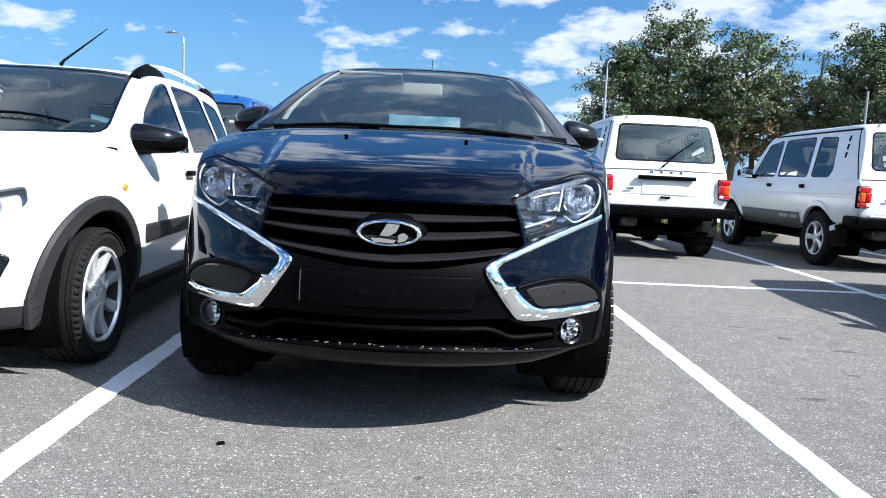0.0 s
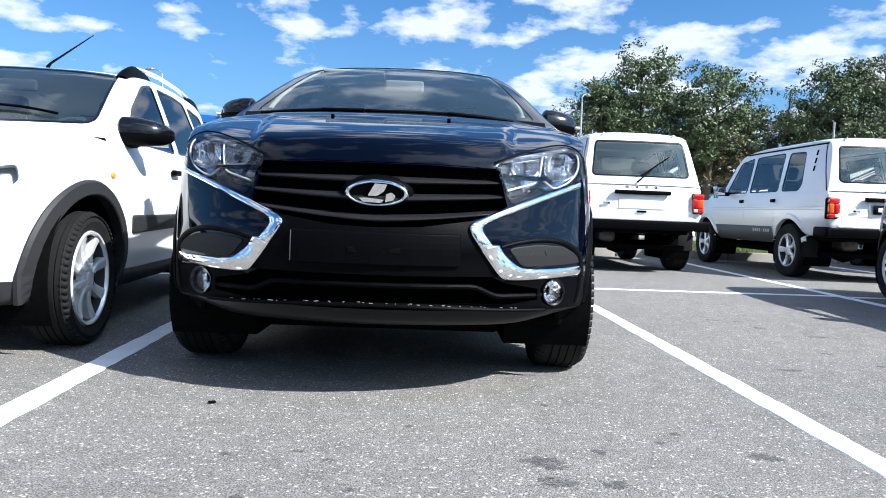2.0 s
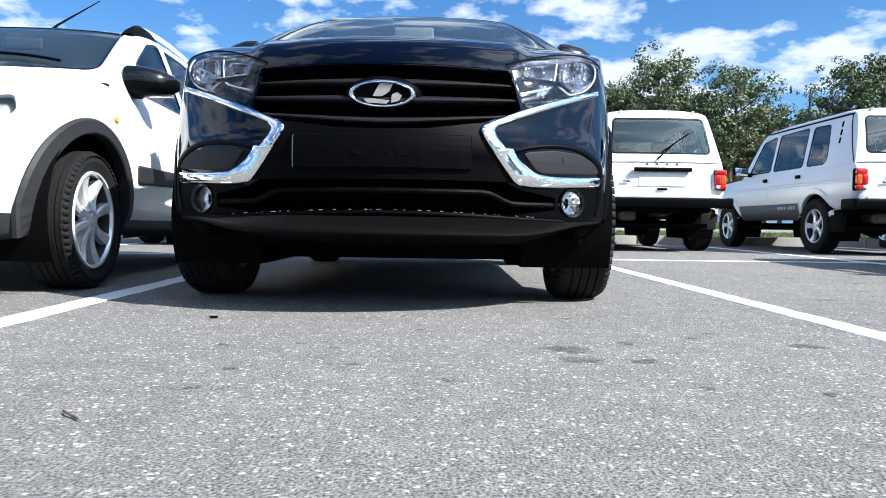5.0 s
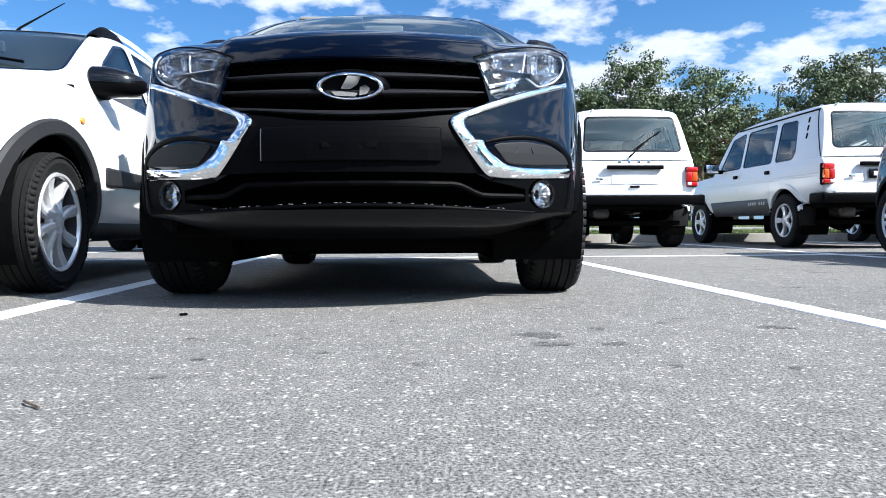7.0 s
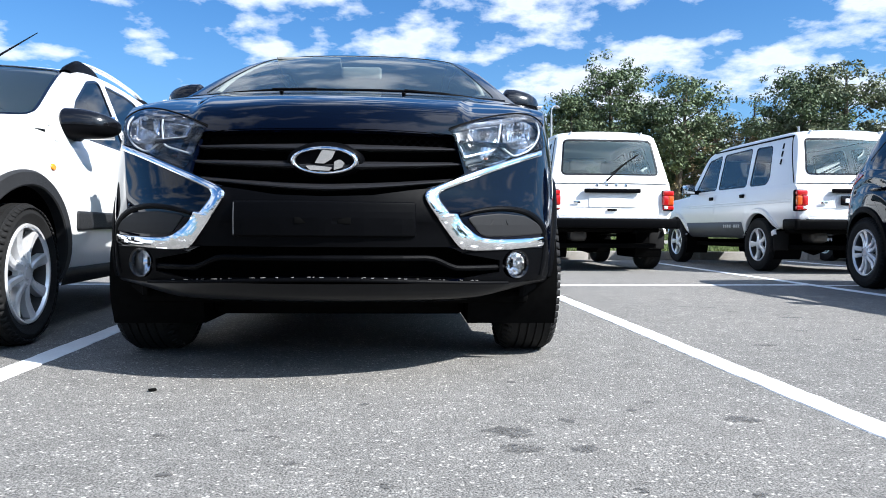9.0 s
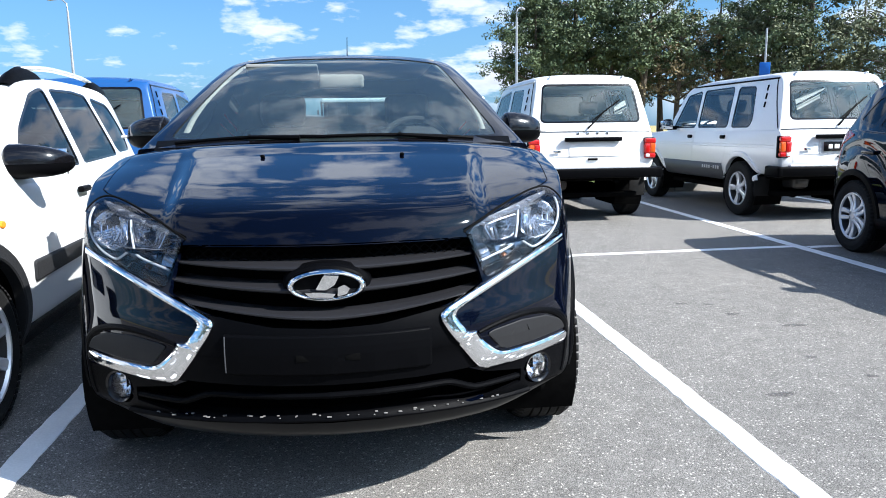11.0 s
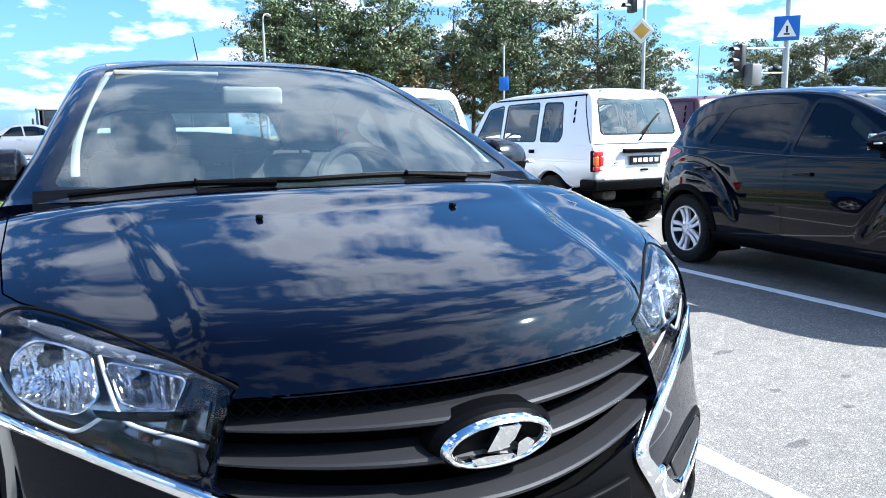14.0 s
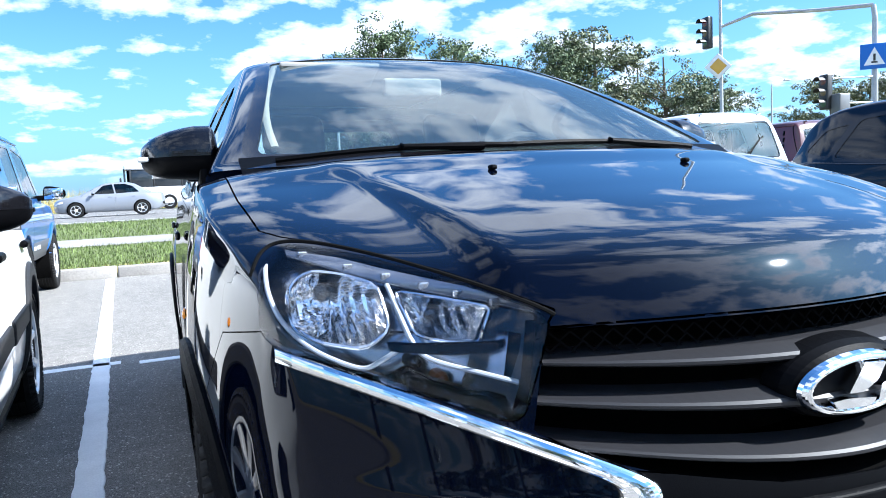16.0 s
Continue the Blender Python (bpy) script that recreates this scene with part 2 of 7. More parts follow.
def bspline(m, n):
    """The matrix that turns m control points into n points (or those at the places n) of a clamped cubic B-spline."""
    places = np.linspace(0, 1, n) if isinstance(n, int) else n
    n = len(places)
    k = [0.0] * 3 + list(np.linspace(0, 1, m - 2)) + [1.0] * 3
    out = np.zeros((n, m))
    for r, u in enumerate(places):
        u = min(u, 1 - 1e-9)
        b = [1.0 if k[i] <= u < k[i + 1] else 0.0 for i in range(len(k) - 1)]
        for p in range(1, 4):
            b = [(0 if k[i + p] == k[i] else (u - k[i]) / (k[i + p] - k[i]) * b[i]) + (0 if k[i + p + 1] == k[i + 1] else (k[i + p + 1] - u) / (k[i + p + 1] - k[i + 1]) * b[i + 1]) for i in range(len(b) - 1)]
        out[r] = b[:m]
    return out


def flowing(values, passes=10, rounds=3):
    """Take the small waves out of a line of values, but keep its sweep."""
    src = np.array(values, float)
    out = np.zeros_like(src)
    for _ in range(rounds):
        rest = src - out
        for _ in range(passes):
            old = rest.copy()
            for i in range(1, len(src) - 1):
                k = min(5, i, len(src) - 1 - i)
                rest[i] = old[i - k:i + k + 1].mean()
        out += rest
    return out


def smooth(a, b, v):
    u = min(max((v - a) / (b - a), 0.0), 1.0)
    return u * u * (3 - 2 * u)


def grid_mesh(rows, closed=False):
    """Faces through rows of points."""
    bm = bmesh.new()
    vs = [[bm.verts.new(p) for p in row] for row in rows]
    for a, b in zip(vs, vs[1:]):
        for i in range(len(a) - (0 if closed else 1)):
            j = (i + 1) % len(a)
            bm.faces.new((a[i], a[j], b[j], b[i]))
    return bm


def keep_normals(bm):
    """Remember the smooth normals, so that cuts leave the shading alone."""
    bmesh.ops.recalc_face_normals(bm, faces=bm.faces)
    bm.normal_update()
    layer = bm.verts.layers.float_vector.new("nrm")
    for v in bm.verts:
        v[layer] = v.normal


def inside(poly, a, b):
    hit = False
    for (x0, y0), (x1, y1) in zip(poly, poly[1:] + poly[:1]):
        if (y0 > b) != (y1 > b) and a < (x1 - x0) * (b - y0) / (y1 - y0) + x0:
            hit = not hit
    return hit


def carve(bm, poly, axis, wanted):
    """Cut the outline poly, seen along the axis, into those faces that wanted(centre, normal) names; returns the faces inside."""
    i, j = {"x": (1, 2), "y": (0, 2), "z": (0, 1)}[axis]
    lo = (min(p[0] for p in poly) - 1e-4, min(p[1] for p in poly) - 1e-4)
    hi = (max(p[0] for p in poly) + 1e-4, max(p[1] for p in poly) + 1e-4)

    def near(f, lo, hi):
        a, b = [v.co[i] for v in f.verts], [v.co[j] for v in f.verts]
        return min(a) <= hi[0] and max(a) >= lo[0] and min(b) <= hi[1] and max(b) >= lo[1]
    bm.normal_update()
    pool = [f for f in bm.faces if near(f, lo, hi) and wanted(f.calc_center_median(), f.normal)]
    for (x0, y0), (x1, y1) in zip(poly, poly[1:] + poly[:1]):
        l2, h2 = (min(x0, x1) - 1e-4, min(y0, y1) - 1e-4), (max(x0, x1) + 1e-4, max(y0, y1) + 1e-4)
        faces = [f for f in pool if near(f, l2, h2)]
        if not faces:
            continue
        co, no = [0, 0, 0], [0, 0, 0]
        co[i], co[j], no[i], no[j] = x0, y0, y1 - y0, x0 - x1
        geom = list({g for f in faces for g in (f, *f.edges, *f.verts)})
        r = bmesh.ops.bisect_plane(bm, geom=geom, dist=1e-6, plane_co=co, plane_no=no)
        gone = set(faces)
        pool = [f for f in pool if f not in gone] + [g for g in r["geom"] if isinstance(g, bmesh.types.BMFace)]
        pool = list({f for f in pool if f.is_valid})
    bm.normal_update()
    return [f for f in pool if inside(poly, f.calc_center_median()[i], f.calc_center_median()[j])]


def take(bm, faces, remove=True):
    """Lift faces out into a mesh of their own."""
    out = bmesh.new()
    la, lb = bm.verts.layers.float_vector["nrm"], out.verts.layers.float_vector.new("nrm")
    seen = {}
    for f in faces:
        vs = []
        for v in f.verts:
            if v not in seen:
                seen[v] = out.verts.new(v.co)
                seen[v][lb] = v[la]
            vs.append(seen[v])
        try:
            out.faces.new(vs)
        except ValueError:
            pass
    if remove:
        bmesh.ops.delete(bm, geom=faces, context="FACES")
    return out


def rim(bm, depth):
    """Turn the open edges of a panel inward, to give it thickness."""
    layer = bm.verts.layers.float_vector["nrm"]
    for e in [e for e in bm.edges if e.is_boundary]:
        a, b = e.verts
        f = e.link_faces[0]
        q = [bm.verts.new(v) for v in (a.co, b.co, b.co - Vector(b[layer]).normalized() * depth, a.co - Vector(a[layer]).normalized() * depth)]
        nf = bm.faces.new(q)
        nf.material_index = f.material_index
        nf.smooth = False
        nf.tag = True


def part(name, bm, material, parent=None, label="", flat=False, offset=None):
    """Link a bmesh as one mesh object under a thing."""
    me = bpy.data.meshes.new(name)
    layer = bm.verts.layers.float_vector.get("nrm")
    for f in bm.faces:
        f.smooth = not flat and not f.tag
    normals = None
    if layer is not None and not flat:
        bm.verts.index_update()
        vn = [Vector(v[layer]) for v in bm.verts]
        normals = [tuple(vn[v.index].normalized()) if not f.tag and vn[v.index].length > 0.1 else (0.0, 0.0, 0.0) for f in bm.faces for v in f.verts]
    bm.to_mesh(me)
    bm.free()
    if normals:
        me.normals_split_custom_set(normals)
    me.materials.append(material)
    ob = new(name, me)
    if parent:
        ob.parent = parent
    if offset is not None:
        ob.matrix_basis = offset
    if label:
        ob["label"] = label
    return ob


def thing(name, label, category, group="", kind="", m=None):
    ob = tagged(new(name), label, category, group, kind)
    if m is not None:
        ob.matrix_basis = m
    return ob


def box(size, at=(0, 0, 0), bevel=0.0, segs=2, bm=None, turn=None):
    """A bevelled block, added to bm."""
    own = bmesh.new()
    bmesh.ops.create_cube(own, size=1.0)
    for v in own.verts:
        v.co = Vector((v.co.x * size[0], v.co.y * size[1], v.co.z * size[2]))
    if bevel:
        bmesh.ops.bevel(own, geom=list(own.edges), offset=bevel, segments=segs, affect="EDGES", profile=0.5)
    m = Matrix.Translation(at) @ (turn.to_4x4() if turn is not None else Matrix())
    own.transform(m)
    return join(bm, own)


def join(bm, own):
    if bm is None:
        return own
    me = bpy.data.meshes.new("tmp")
    own.to_mesh(me)
    own.free()
    bm.from_mesh(me)
    bpy.data.meshes.remove(me)
    return bm


def tube(path, radius, sides=10, bm=None, closed=False, squash=1.0):
    """A round bar along a path; radius is a number or one per point."""
    pts = [Vector(p) for p in path]
    rows = []
    up = Vector((0, 0, 1))
    for i, p in enumerate(pts):
        a = pts[i - 1] if (i or closed) else p
        b = pts[(i + 1) % len(pts)] if (i < len(pts) - 1 or closed) else p
        d = (b - a).normalized()
        ref = up if abs(d.z) < 0.95 else Vector((0, 1, 0))
        s = d.cross(ref).normalized()
        n = s.cross(d)
        r = radius[i] if isinstance(radius, (list, tuple)) else radius
        rows.append([p + s * math.cos(2 * math.pi * k / sides) * r + n * math.sin(2 * math.pi * k / sides) * r * squash for k in range(sides)])
    if closed:
        rows.append(rows[0])
    own = grid_mesh(rows, True)
    if not closed:
        for e in (rows[0], rows[-1]):
            own.faces.new([own.verts.new(p) for p in e])
    bmesh.ops.remove_doubles(own, verts=own.verts, dist=1e-5)
    bmesh.ops.recalc_face_normals(own, faces=own.faces)
    return join(bm, own)


def lathe(profile, sides=40, axis="x", bm=None):
    """Turn a profile of (along, radius) round an axis."""
    rows = []
    for k in range(sides):
        a = 2 * math.pi * k / sides
        rows.append([Vector((p, r * math.cos(a), r * math.sin(a))) if axis == "x" else Vector((r * math.cos(a), r * math.sin(a), p)) if axis == "z" else Vector((r * math.cos(a), p, r * math.sin(a))) for p, r in profile])
    rows.append(rows[0])
    own = grid_mesh(rows)
    bmesh.ops.remove_doubles(own, verts=own.verts, dist=1e-5)
    bmesh.ops.recalc_face_normals(own, faces=own.faces)
    return join(bm, own)


# ---- cars: a body lofted from its length-wise curves, cut into panels ----
def grow(poly, d):
    """Offset an outline outward (inward: minus)."""
    area = sum(a[0] * b[1] - b[0] * a[1] for a, b in zip(poly, poly[1:] + poly[:1]))
    d = d if area > 0 else -d
    out = []
    for p, q, r in zip(poly[-1:] + poly[:-1], poly, poly[1:] + poly[:1]):
        n1 = Vector((q[1] - p[1], p[0] - q[0])).normalized()
        n2 = Vector((r[1] - q[1], q[0] - r[0])).normalized()
        n = (n1 + n2)
        n = n / max(n.length_squared / 2, 0.5)
        out.append((q[0] + n.x * d, q[1] + n.y * d))
    return out


def mirror(poly):
    return [(-a, b) for a, b in reversed(poly)]


def rounded(poly, r, steps=4):
    """Round the corners of an outline."""
    out = []
    for p, q, t in zip(poly[-1:] + poly[:-1], poly, poly[1:] + poly[:1]):
        p, q, t = Vector(p), Vector(q), Vector(t)
        a, b = p - q, t - q
        k = min(r, a.length * 0.45, b.length * 0.45)
        s, e = q + a.normalized() * k, q + b.normalized() * k
        for i in range(steps + 1):
            u = i / steps
            out.append(tuple(s * (1 - u) ** 2 + q * 2 * u * (1 - u) + e * u * u))
    return out


def ring(cy, cz, ry, rz=None, n=28, start=0.0):
    rz = rz or ry
    return [(cy + ry * math.cos(start + 2 * math.pi * i / n), cz + rz * math.sin(start + 2 * math.pi * i / n)) for i in range(n)]


class Car:
    """The shells of one car; nose at y = 0, tail at +y, wheels on z = 0."""

    def __init__(self, spec):
        self.spec = spec
        self.f = {k: pchip(v) for k, v in spec["low"].items()}
        self.g = {k: pchip(v) for k, v in spec["top"].items()}
        self.length = spec["length"]
        self.low = self.lower()
        self.cab = self.upper()
        self.tree = BVHTree.FromBMesh(self.low)
        self.cab_tree = BVHTree.FromBMesh(self.cab)
        self.pristine = self.low.copy()

    def bend(self, s, x):
        sp, L = self.spec, self.length
        a = max(0.0, 1 - s / 1.15) ** 1.5 * sp["bend_front"] * x * x
        b = max(0.0, 1 - (L - s) / 0.9) ** 1.5 * sp["bend_rear"] * x * x
        return s + a - b

    def lower(self):
        f, L = self.f, self.length
        fine = self.spec.get("fine")
        st = sorted(set(np.round(np.concatenate([np.arange(0, 0.12, 0.0025 if fine else 0.006), np.arange(0.12, 0.24, 0.006 if fine else 0.012), np.arange(0.24, 1.2, 0.012 if fine else 0.03), np.arange(1.2, L - 0.3, 0.028 if fine else 0.05), np.arange(L - 0.3, L - 0.06, 0.02), np.arange(L - 0.06, L + 1e-6, 0.006)]), 4)))
        sharp = self.spec.get("sharp", 1)
        rows, B = [], None
        for s in st:
            zb, zt, zs, ws, w, zw, wb = (f[k](s) for k in ("zb", "zt", "zs", "ws", "w", "zw", "wb"))
            zw = min(max(zw, zb + 0.3 * (zs - zb)), zs - 0.25 * (zs - zb))
            c = [(0, zb), (wb * 0.6, zb), (wb * 0.95, zb), (wb, zb + 0.06 * (zw - zb)), (wb + (w - wb) * 0.8, zb + 0.4 * (zw - zb)), (w, zw)]
            c += [(w + (ws - w) * 0.35, zw + (zs - zw) * 0.62)] + [(ws, zs)] * sharp + [(ws * 0.9, zs + (zt - zs) * 0.42), (ws * 0.62, zs + (zt - zs) * 0.82), (ws * 0.3, zt), (0, zt)]
            if B is None:
                B = bspline(len(c), np.concatenate([np.linspace(0, 0.66, 62, endpoint=False), np.linspace(0.66, 0.92, 66, endpoint=False), np.linspace(0.92, 1, 12)]) if fine else 56)
            half = B @ np.array(c)
            full = [(x, z) for x, z in half] + [(-x, z) for x, z in half[-2:0:-1]]
            row = []
            for x, z in full:
                p = Vector((x, self.bend(s, x), z))
                if "shape" in self.spec:
                    p = self.spec["shape"](p, s)
                row.append(p)
            rows.append(row)
        bm = grid_mesh(rows, True)
        bmesh.ops.holes_fill(bm, edges=[e for e in bm.edges if e.is_boundary])
        keep_normals(bm)
        return bm

    def upper(self):
        g, s0, s1 = self.g, self.spec["cab"][0], self.spec["cab"][1]
        st = list(np.linspace(s0, s0 + 0.1, 6)) + list(np.linspace(s0 + 0.13, s1 - 0.13, 72)) + list(np.linspace(s1 - 0.1, s1, 12))
        rows, B = [], None
        for s in st:
            z0, zt, w, tum, drop = (g[k](s) for k in ("z0", "zt", "w", "tum", "drop"))
            drop = min(drop, (zt - z0) * 0.45)
            zc = zt - drop
            side = lambda z: w - (z - z0) * tum
            c = [(w + 0.01, z0 - 0.05), (side(z0 + 0.3 * (zc - z0)), z0 + 0.3 * (zc - z0)), (side(z0 + 0.7 * (zc - z0)), z0 + 0.7 * (zc - z0)), (side(zc), zc), (side(zc) - 0.01, zc + drop * 0.25)]
            e = side(zc)
            c += [(e * 0.94, zc + drop * 0.5), (e * 0.75, zc + drop * 0.78), (e * 0.4, zt), (0, zt)]
            if B is None:
                B = bspline(len(c), 44)
            half = B @ np.array(c)
            full = [(x, z) for x, z in half] + [(-x, z) for x, z in half[-2::-1]]
            fa, fb = max(0.0, 1 - (s - s0) / 1.3), max(0.0, 1 - (s1 - s) / 0.8)
            rows.append([Vector((x, s + self.spec["screen_bend"] * x * x * fa - self.spec["back_bend"] * x * x * fb, z)) for x, z in full])
        bm = grid_mesh(rows)
        keep_normals(bm)
        return bm

    def surf_x(self, y, z, side=1, cab=False):
        hit = (self.cab_tree if cab else self.tree).ray_cast(Vector((side * 3, y, z)), Vector((-side, 0, 0)))
        return hit[0].x if hit[0] else None

    def surf_y(self, x, z, rear=False):
        hit = self.tree.ray_cast(Vector((x, self.length + 2 if rear else -2, z)), Vector((0, -1 if rear else 1, 0)))
        return hit[0].y if hit[0] else 0.4

    def surf_z(self, x, y):
        hit = self.tree.ray_cast(Vector((x, y, 4)), Vector((0, 0, -1)))
        return hit[0].z if hit[0] else 1.0

    def drape(self, poly, proud, edge, step=0.008, back=0.014):
        """A piece laid on the front of the body, with rounded edges."""
        bm = bmesh.new()
        bm.verts.layers.float_vector.new("nrm")
        bm.faces.new([bm.verts.new((a, 0, b)) for a, b in poly])
        bm.normal_update()
        bmesh.ops.triangulate(bm, faces=bm.faces[:])
        lo, hi = [min(p[k] for p in poly) for k in (0, 1)], [max(p[k] for p in poly) for k in (0, 1)]
        for k, no in ((0, (1, 0, 0)), (1, (0, 0, 1))):
            for c in np.arange(lo[k] + step, hi[k], step):
                bmesh.ops.bisect_plane(bm, geom=bm.verts[:] + bm.edges[:] + bm.faces[:], dist=1e-6, plane_co=(c, 0, 0) if k == 0 else (0, 0, c), plane_no=no)
        for d in (0.12, 0.35, 0.65, 1.0):
            carve(bm, grow(poly, -edge * d), "y", lambda c, n: True)
        segs = [(Vector(a), Vector(b)) for a, b in zip(poly, poly[1:] + poly[:1])]
        for v in bm.verts:
            p = Vector((v.co.x, v.co.z))
            d = min((p - a - (b - a) * min(max((p - a).dot(b - a) / max((b - a).length_squared, 1e-9), 0), 1)).length for a, b in segs)
            k = math.sqrt(max(0.0, 1 - (1 - min(d / edge, 1)) ** 2))
            v.co.y = self.surf_y(v.co.x, v.co.z) - 0.002 - proud * k
        bmesh.ops.recalc_face_normals(bm, faces=bm.faces)
        bm.normal_update()
        layer = bm.verts.layers.float_vector["nrm"]
        flip = sum(f.normal.y * f.calc_area() for f in bm.faces) > 0
        if flip:
            bmesh.ops.reverse_faces(bm, faces=bm.faces)
            bm.normal_update()
        for v in bm.verts:
            v[layer] = v.normal
        rim(bm, back)
        return bm

    def plate(self, poly, axis, wanted, proud, edge, back=0.012):
        """A raised piece that follows the body, with rounded edges."""
        i, j = {"x": (1, 2), "y": (0, 2), "z": (0, 1)}[axis]
        lo, hi = [min(p[k] for p in poly) - 0.06 for k in (0, 1)], [max(p[k] for p in poly) + 0.06 for k in (0, 1)]
        near = []
        for f in self.pristine.faces:
            c = f.calc_center_median()
            if lo[0] < c[i] < hi[0] and lo[1] < c[j] < hi[1] and wanted(c, f.normal):
                near.append(f)
        src = take(self.pristine, near, remove=False)
        carve(src, poly, axis, wanted)
        if edge:
            carve(src, grow(poly, -edge * 0.3), axis, wanted)
            carve(src, grow(poly, -edge), axis, wanted)
        bm = take(src, carve(src, poly, axis, wanted), remove=False)
        src.free()
        layer = bm.verts.layers.float_vector["nrm"]
        for v in bm.verts:
            d = 9.0
            p = Vector((v.co[i], v.co[j]))
            for a, b in zip(poly, poly[1:] + poly[:1]):
                a, b = Vector(a), Vector(b)
                u = min(max((p - a).dot(b - a) / max((b - a).length_squared, 1e-9), 0), 1)
                d = min(d, (p - a - (b - a) * u).length)
            k = 1.0 if not edge else math.sqrt(max(0.0, 1 - (1 - min(d / edge, 1)) ** 2))
            v.co += Vector(v[layer]).normalized() * (0.002 + (proud - 0.002) * k)
        bmesh.ops.recalc_face_normals(bm, faces=bm.faces)
        bm.normal_update()
        if edge:
            for v in bm.verts:
                v[layer] = v.normal if v.normal.dot(Vector(v[layer])) > 0 else -v.normal
        rim(bm, back)
        return bm


def shrink(bm, gap=0.0025):
    """Pull the edge of a panel in, to leave a shut line."""
    bm.normal_update()
    moves = {}
    for e in bm.edges:
        if e.is_boundary:
            f = e.link_faces[0]
            d = (e.verts[1].co - e.verts[0].co).normalized()
            n = f.normal.cross(d)
            if n.dot(f.calc_center_median() - e.verts[0].co) < 0:
                n = -n
            for v in e.verts:
                moves[v] = moves.get(v, Vector()) + n
    for v, n in moves.items():
        if n.length > 0.2:
            v.co += n.normalized() * gap
    return bm


def wheel(parent, at, radius, width, rim_r, spokes, side, style="twin"):
    """Tyre with tread grooves, alloy rim with spokes, hub and disc; the outside faces +x times side."""
    w = tagged(new("wheel"), "")
    w.parent = parent
    w.matrix_basis = Matrix.Translation(at) @ (Matrix() if side > 0 else Matrix.Rotation(math.pi, 4, "Z"))
    key = ("wheel", round(radius, 3), round(rim_r, 3), spokes, style)
    if key in MESHES:
        for nm, me in MESHES[key]:
            o = new(nm, me)
            o.parent = w
            if nm == "tread":
                o["kind"] = "stuff"
        return w
    h = width / 2
    prof = [(h * 0.62, rim_r - 0.005), (h * 0.9, rim_r + 0.008), (h * 1.0, rim_r + 0.035), (h * 1.03, (rim_r + radius) / 2), (h * 0.97, radius - 0.028), (h * 0.86, radius - 0.008)]
    nt = 5
    for k in range(nt):
        a, b = 0.80 - 1.6 * k / nt, 0.80 - 1.6 * (k + 1) / nt
        rr = radius - 0.004 * abs(2 * (k + 0.5) / nt - 1) ** 2
        prof += [(h * a, rr), (h * (b + 0.07), rr)]
        if k < nt - 1:
            prof += [(h * (b + 0.06), rr - 0.009), (h * (b + 0.01), rr - 0.009)]
    prof += [(-h * 0.86, radius - 0.008), (-h * 1.03, (rim_r + radius) / 2), (-h * 0.9, rim_r)]
    made = []
    bm = lathe(prof, 72)
    blocks = bmesh.new()
    for k in range(60):
        a = 2 * math.pi * k / 60
        for sd in (1, -1):
            own = box((0.034, 0.024, 0.006), (0, 0, 0))
            own.transform(Matrix.Rotation(a, 4, "X") @ Matrix.Translation((sd * h * 0.89, 0, radius - 0.0125)) @ Matrix.Rotation(sd * 0.55, 4, "Y"))
            blocks = join(blocks, own)
    made.append(part("tyre", bm, RUBBER, w))
    made.append(part("tread", blocks, RUBBER, w))
    made[-1]["kind"] = "stuff"
    r = rim_r
    bm = lathe([(h * 0.80, r - 0.018), (h * 0.93, r - 0.012), (h * 0.95, r - 0.002), (h * 0.8, r + 0.004)], 64)
    made.append(part("rim", bm, ALLOY, w))
    # Inner barrel in a darkened alloy: shade behind the spokes, put into the colour.
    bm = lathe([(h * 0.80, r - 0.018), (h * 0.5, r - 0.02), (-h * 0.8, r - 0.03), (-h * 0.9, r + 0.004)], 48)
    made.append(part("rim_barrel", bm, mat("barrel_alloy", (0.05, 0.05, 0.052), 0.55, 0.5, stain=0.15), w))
    bm = bmesh.new()
    for k in range(spokes):
        a = 2 * math.pi * k / spokes + 0.3
        fingers = ((-0.020, -0.036), (0.020, 0.036)) if style == "twin" else ((0.0, 0.0),)
        for x0, x1 in fingers:
            wa, wb = {"twin": (0.015, 0.022), "single": (0.011, 0.014), "broad": (0.015, 0.027), "wide": (0.020, 0.038)}[style]
            rows = []
            for u in np.linspace(0, 1, 6):
                rad = 0.045 + (r - 0.02 - 0.045) * u
                cx, hw = x0 + (x1 - x0) * u, wa + (wb - wa) * u
                top = h * (0.84 - 0.14 * math.sin(u * math.pi))
                rows.append([Vector((top - 0.035, cx - hw, rad)), Vector((top - 0.004, cx - hw, rad)), Vector((top + 0.003, cx - hw * 0.55, rad)), Vector((top + 0.003, cx + hw * 0.55, rad)), Vector((top - 0.004, cx + hw, rad)), Vector((top - 0.035, cx + hw, rad))])
            own = grid_mesh(rows)
            bmesh.ops.recalc_face_normals(own, faces=own.faces)
            own.transform(Matrix.Rotation(a, 4, "X"))
            bm = join(bm, own)
    made.append(part("spokes", bm, ALLOY, w, flat=True))
    bm = lathe([(h * 0.86, 0.0005), (h * 0.86, 0.024), (h * 0.80, 0.030), (h * 0.80, 0.058), (h * 0.72, 0.066), (h * 0.5, 0.07)], 28)
    for k in range(4 if style != "twin" else 5):
        a = 2 * math.pi * k / 5 + 0.93
        own = lathe([(h * 0.83, 0.0005), (h * 0.83, 0.008), (h * 0.70, 0.009)], 8)
        own.transform(Matrix.Translation((0, 0.046 * math.cos(a), 0.046 * math.sin(a))))
        bm = join(bm, own)
    made.append(part("hub", bm, ALLOY, w))
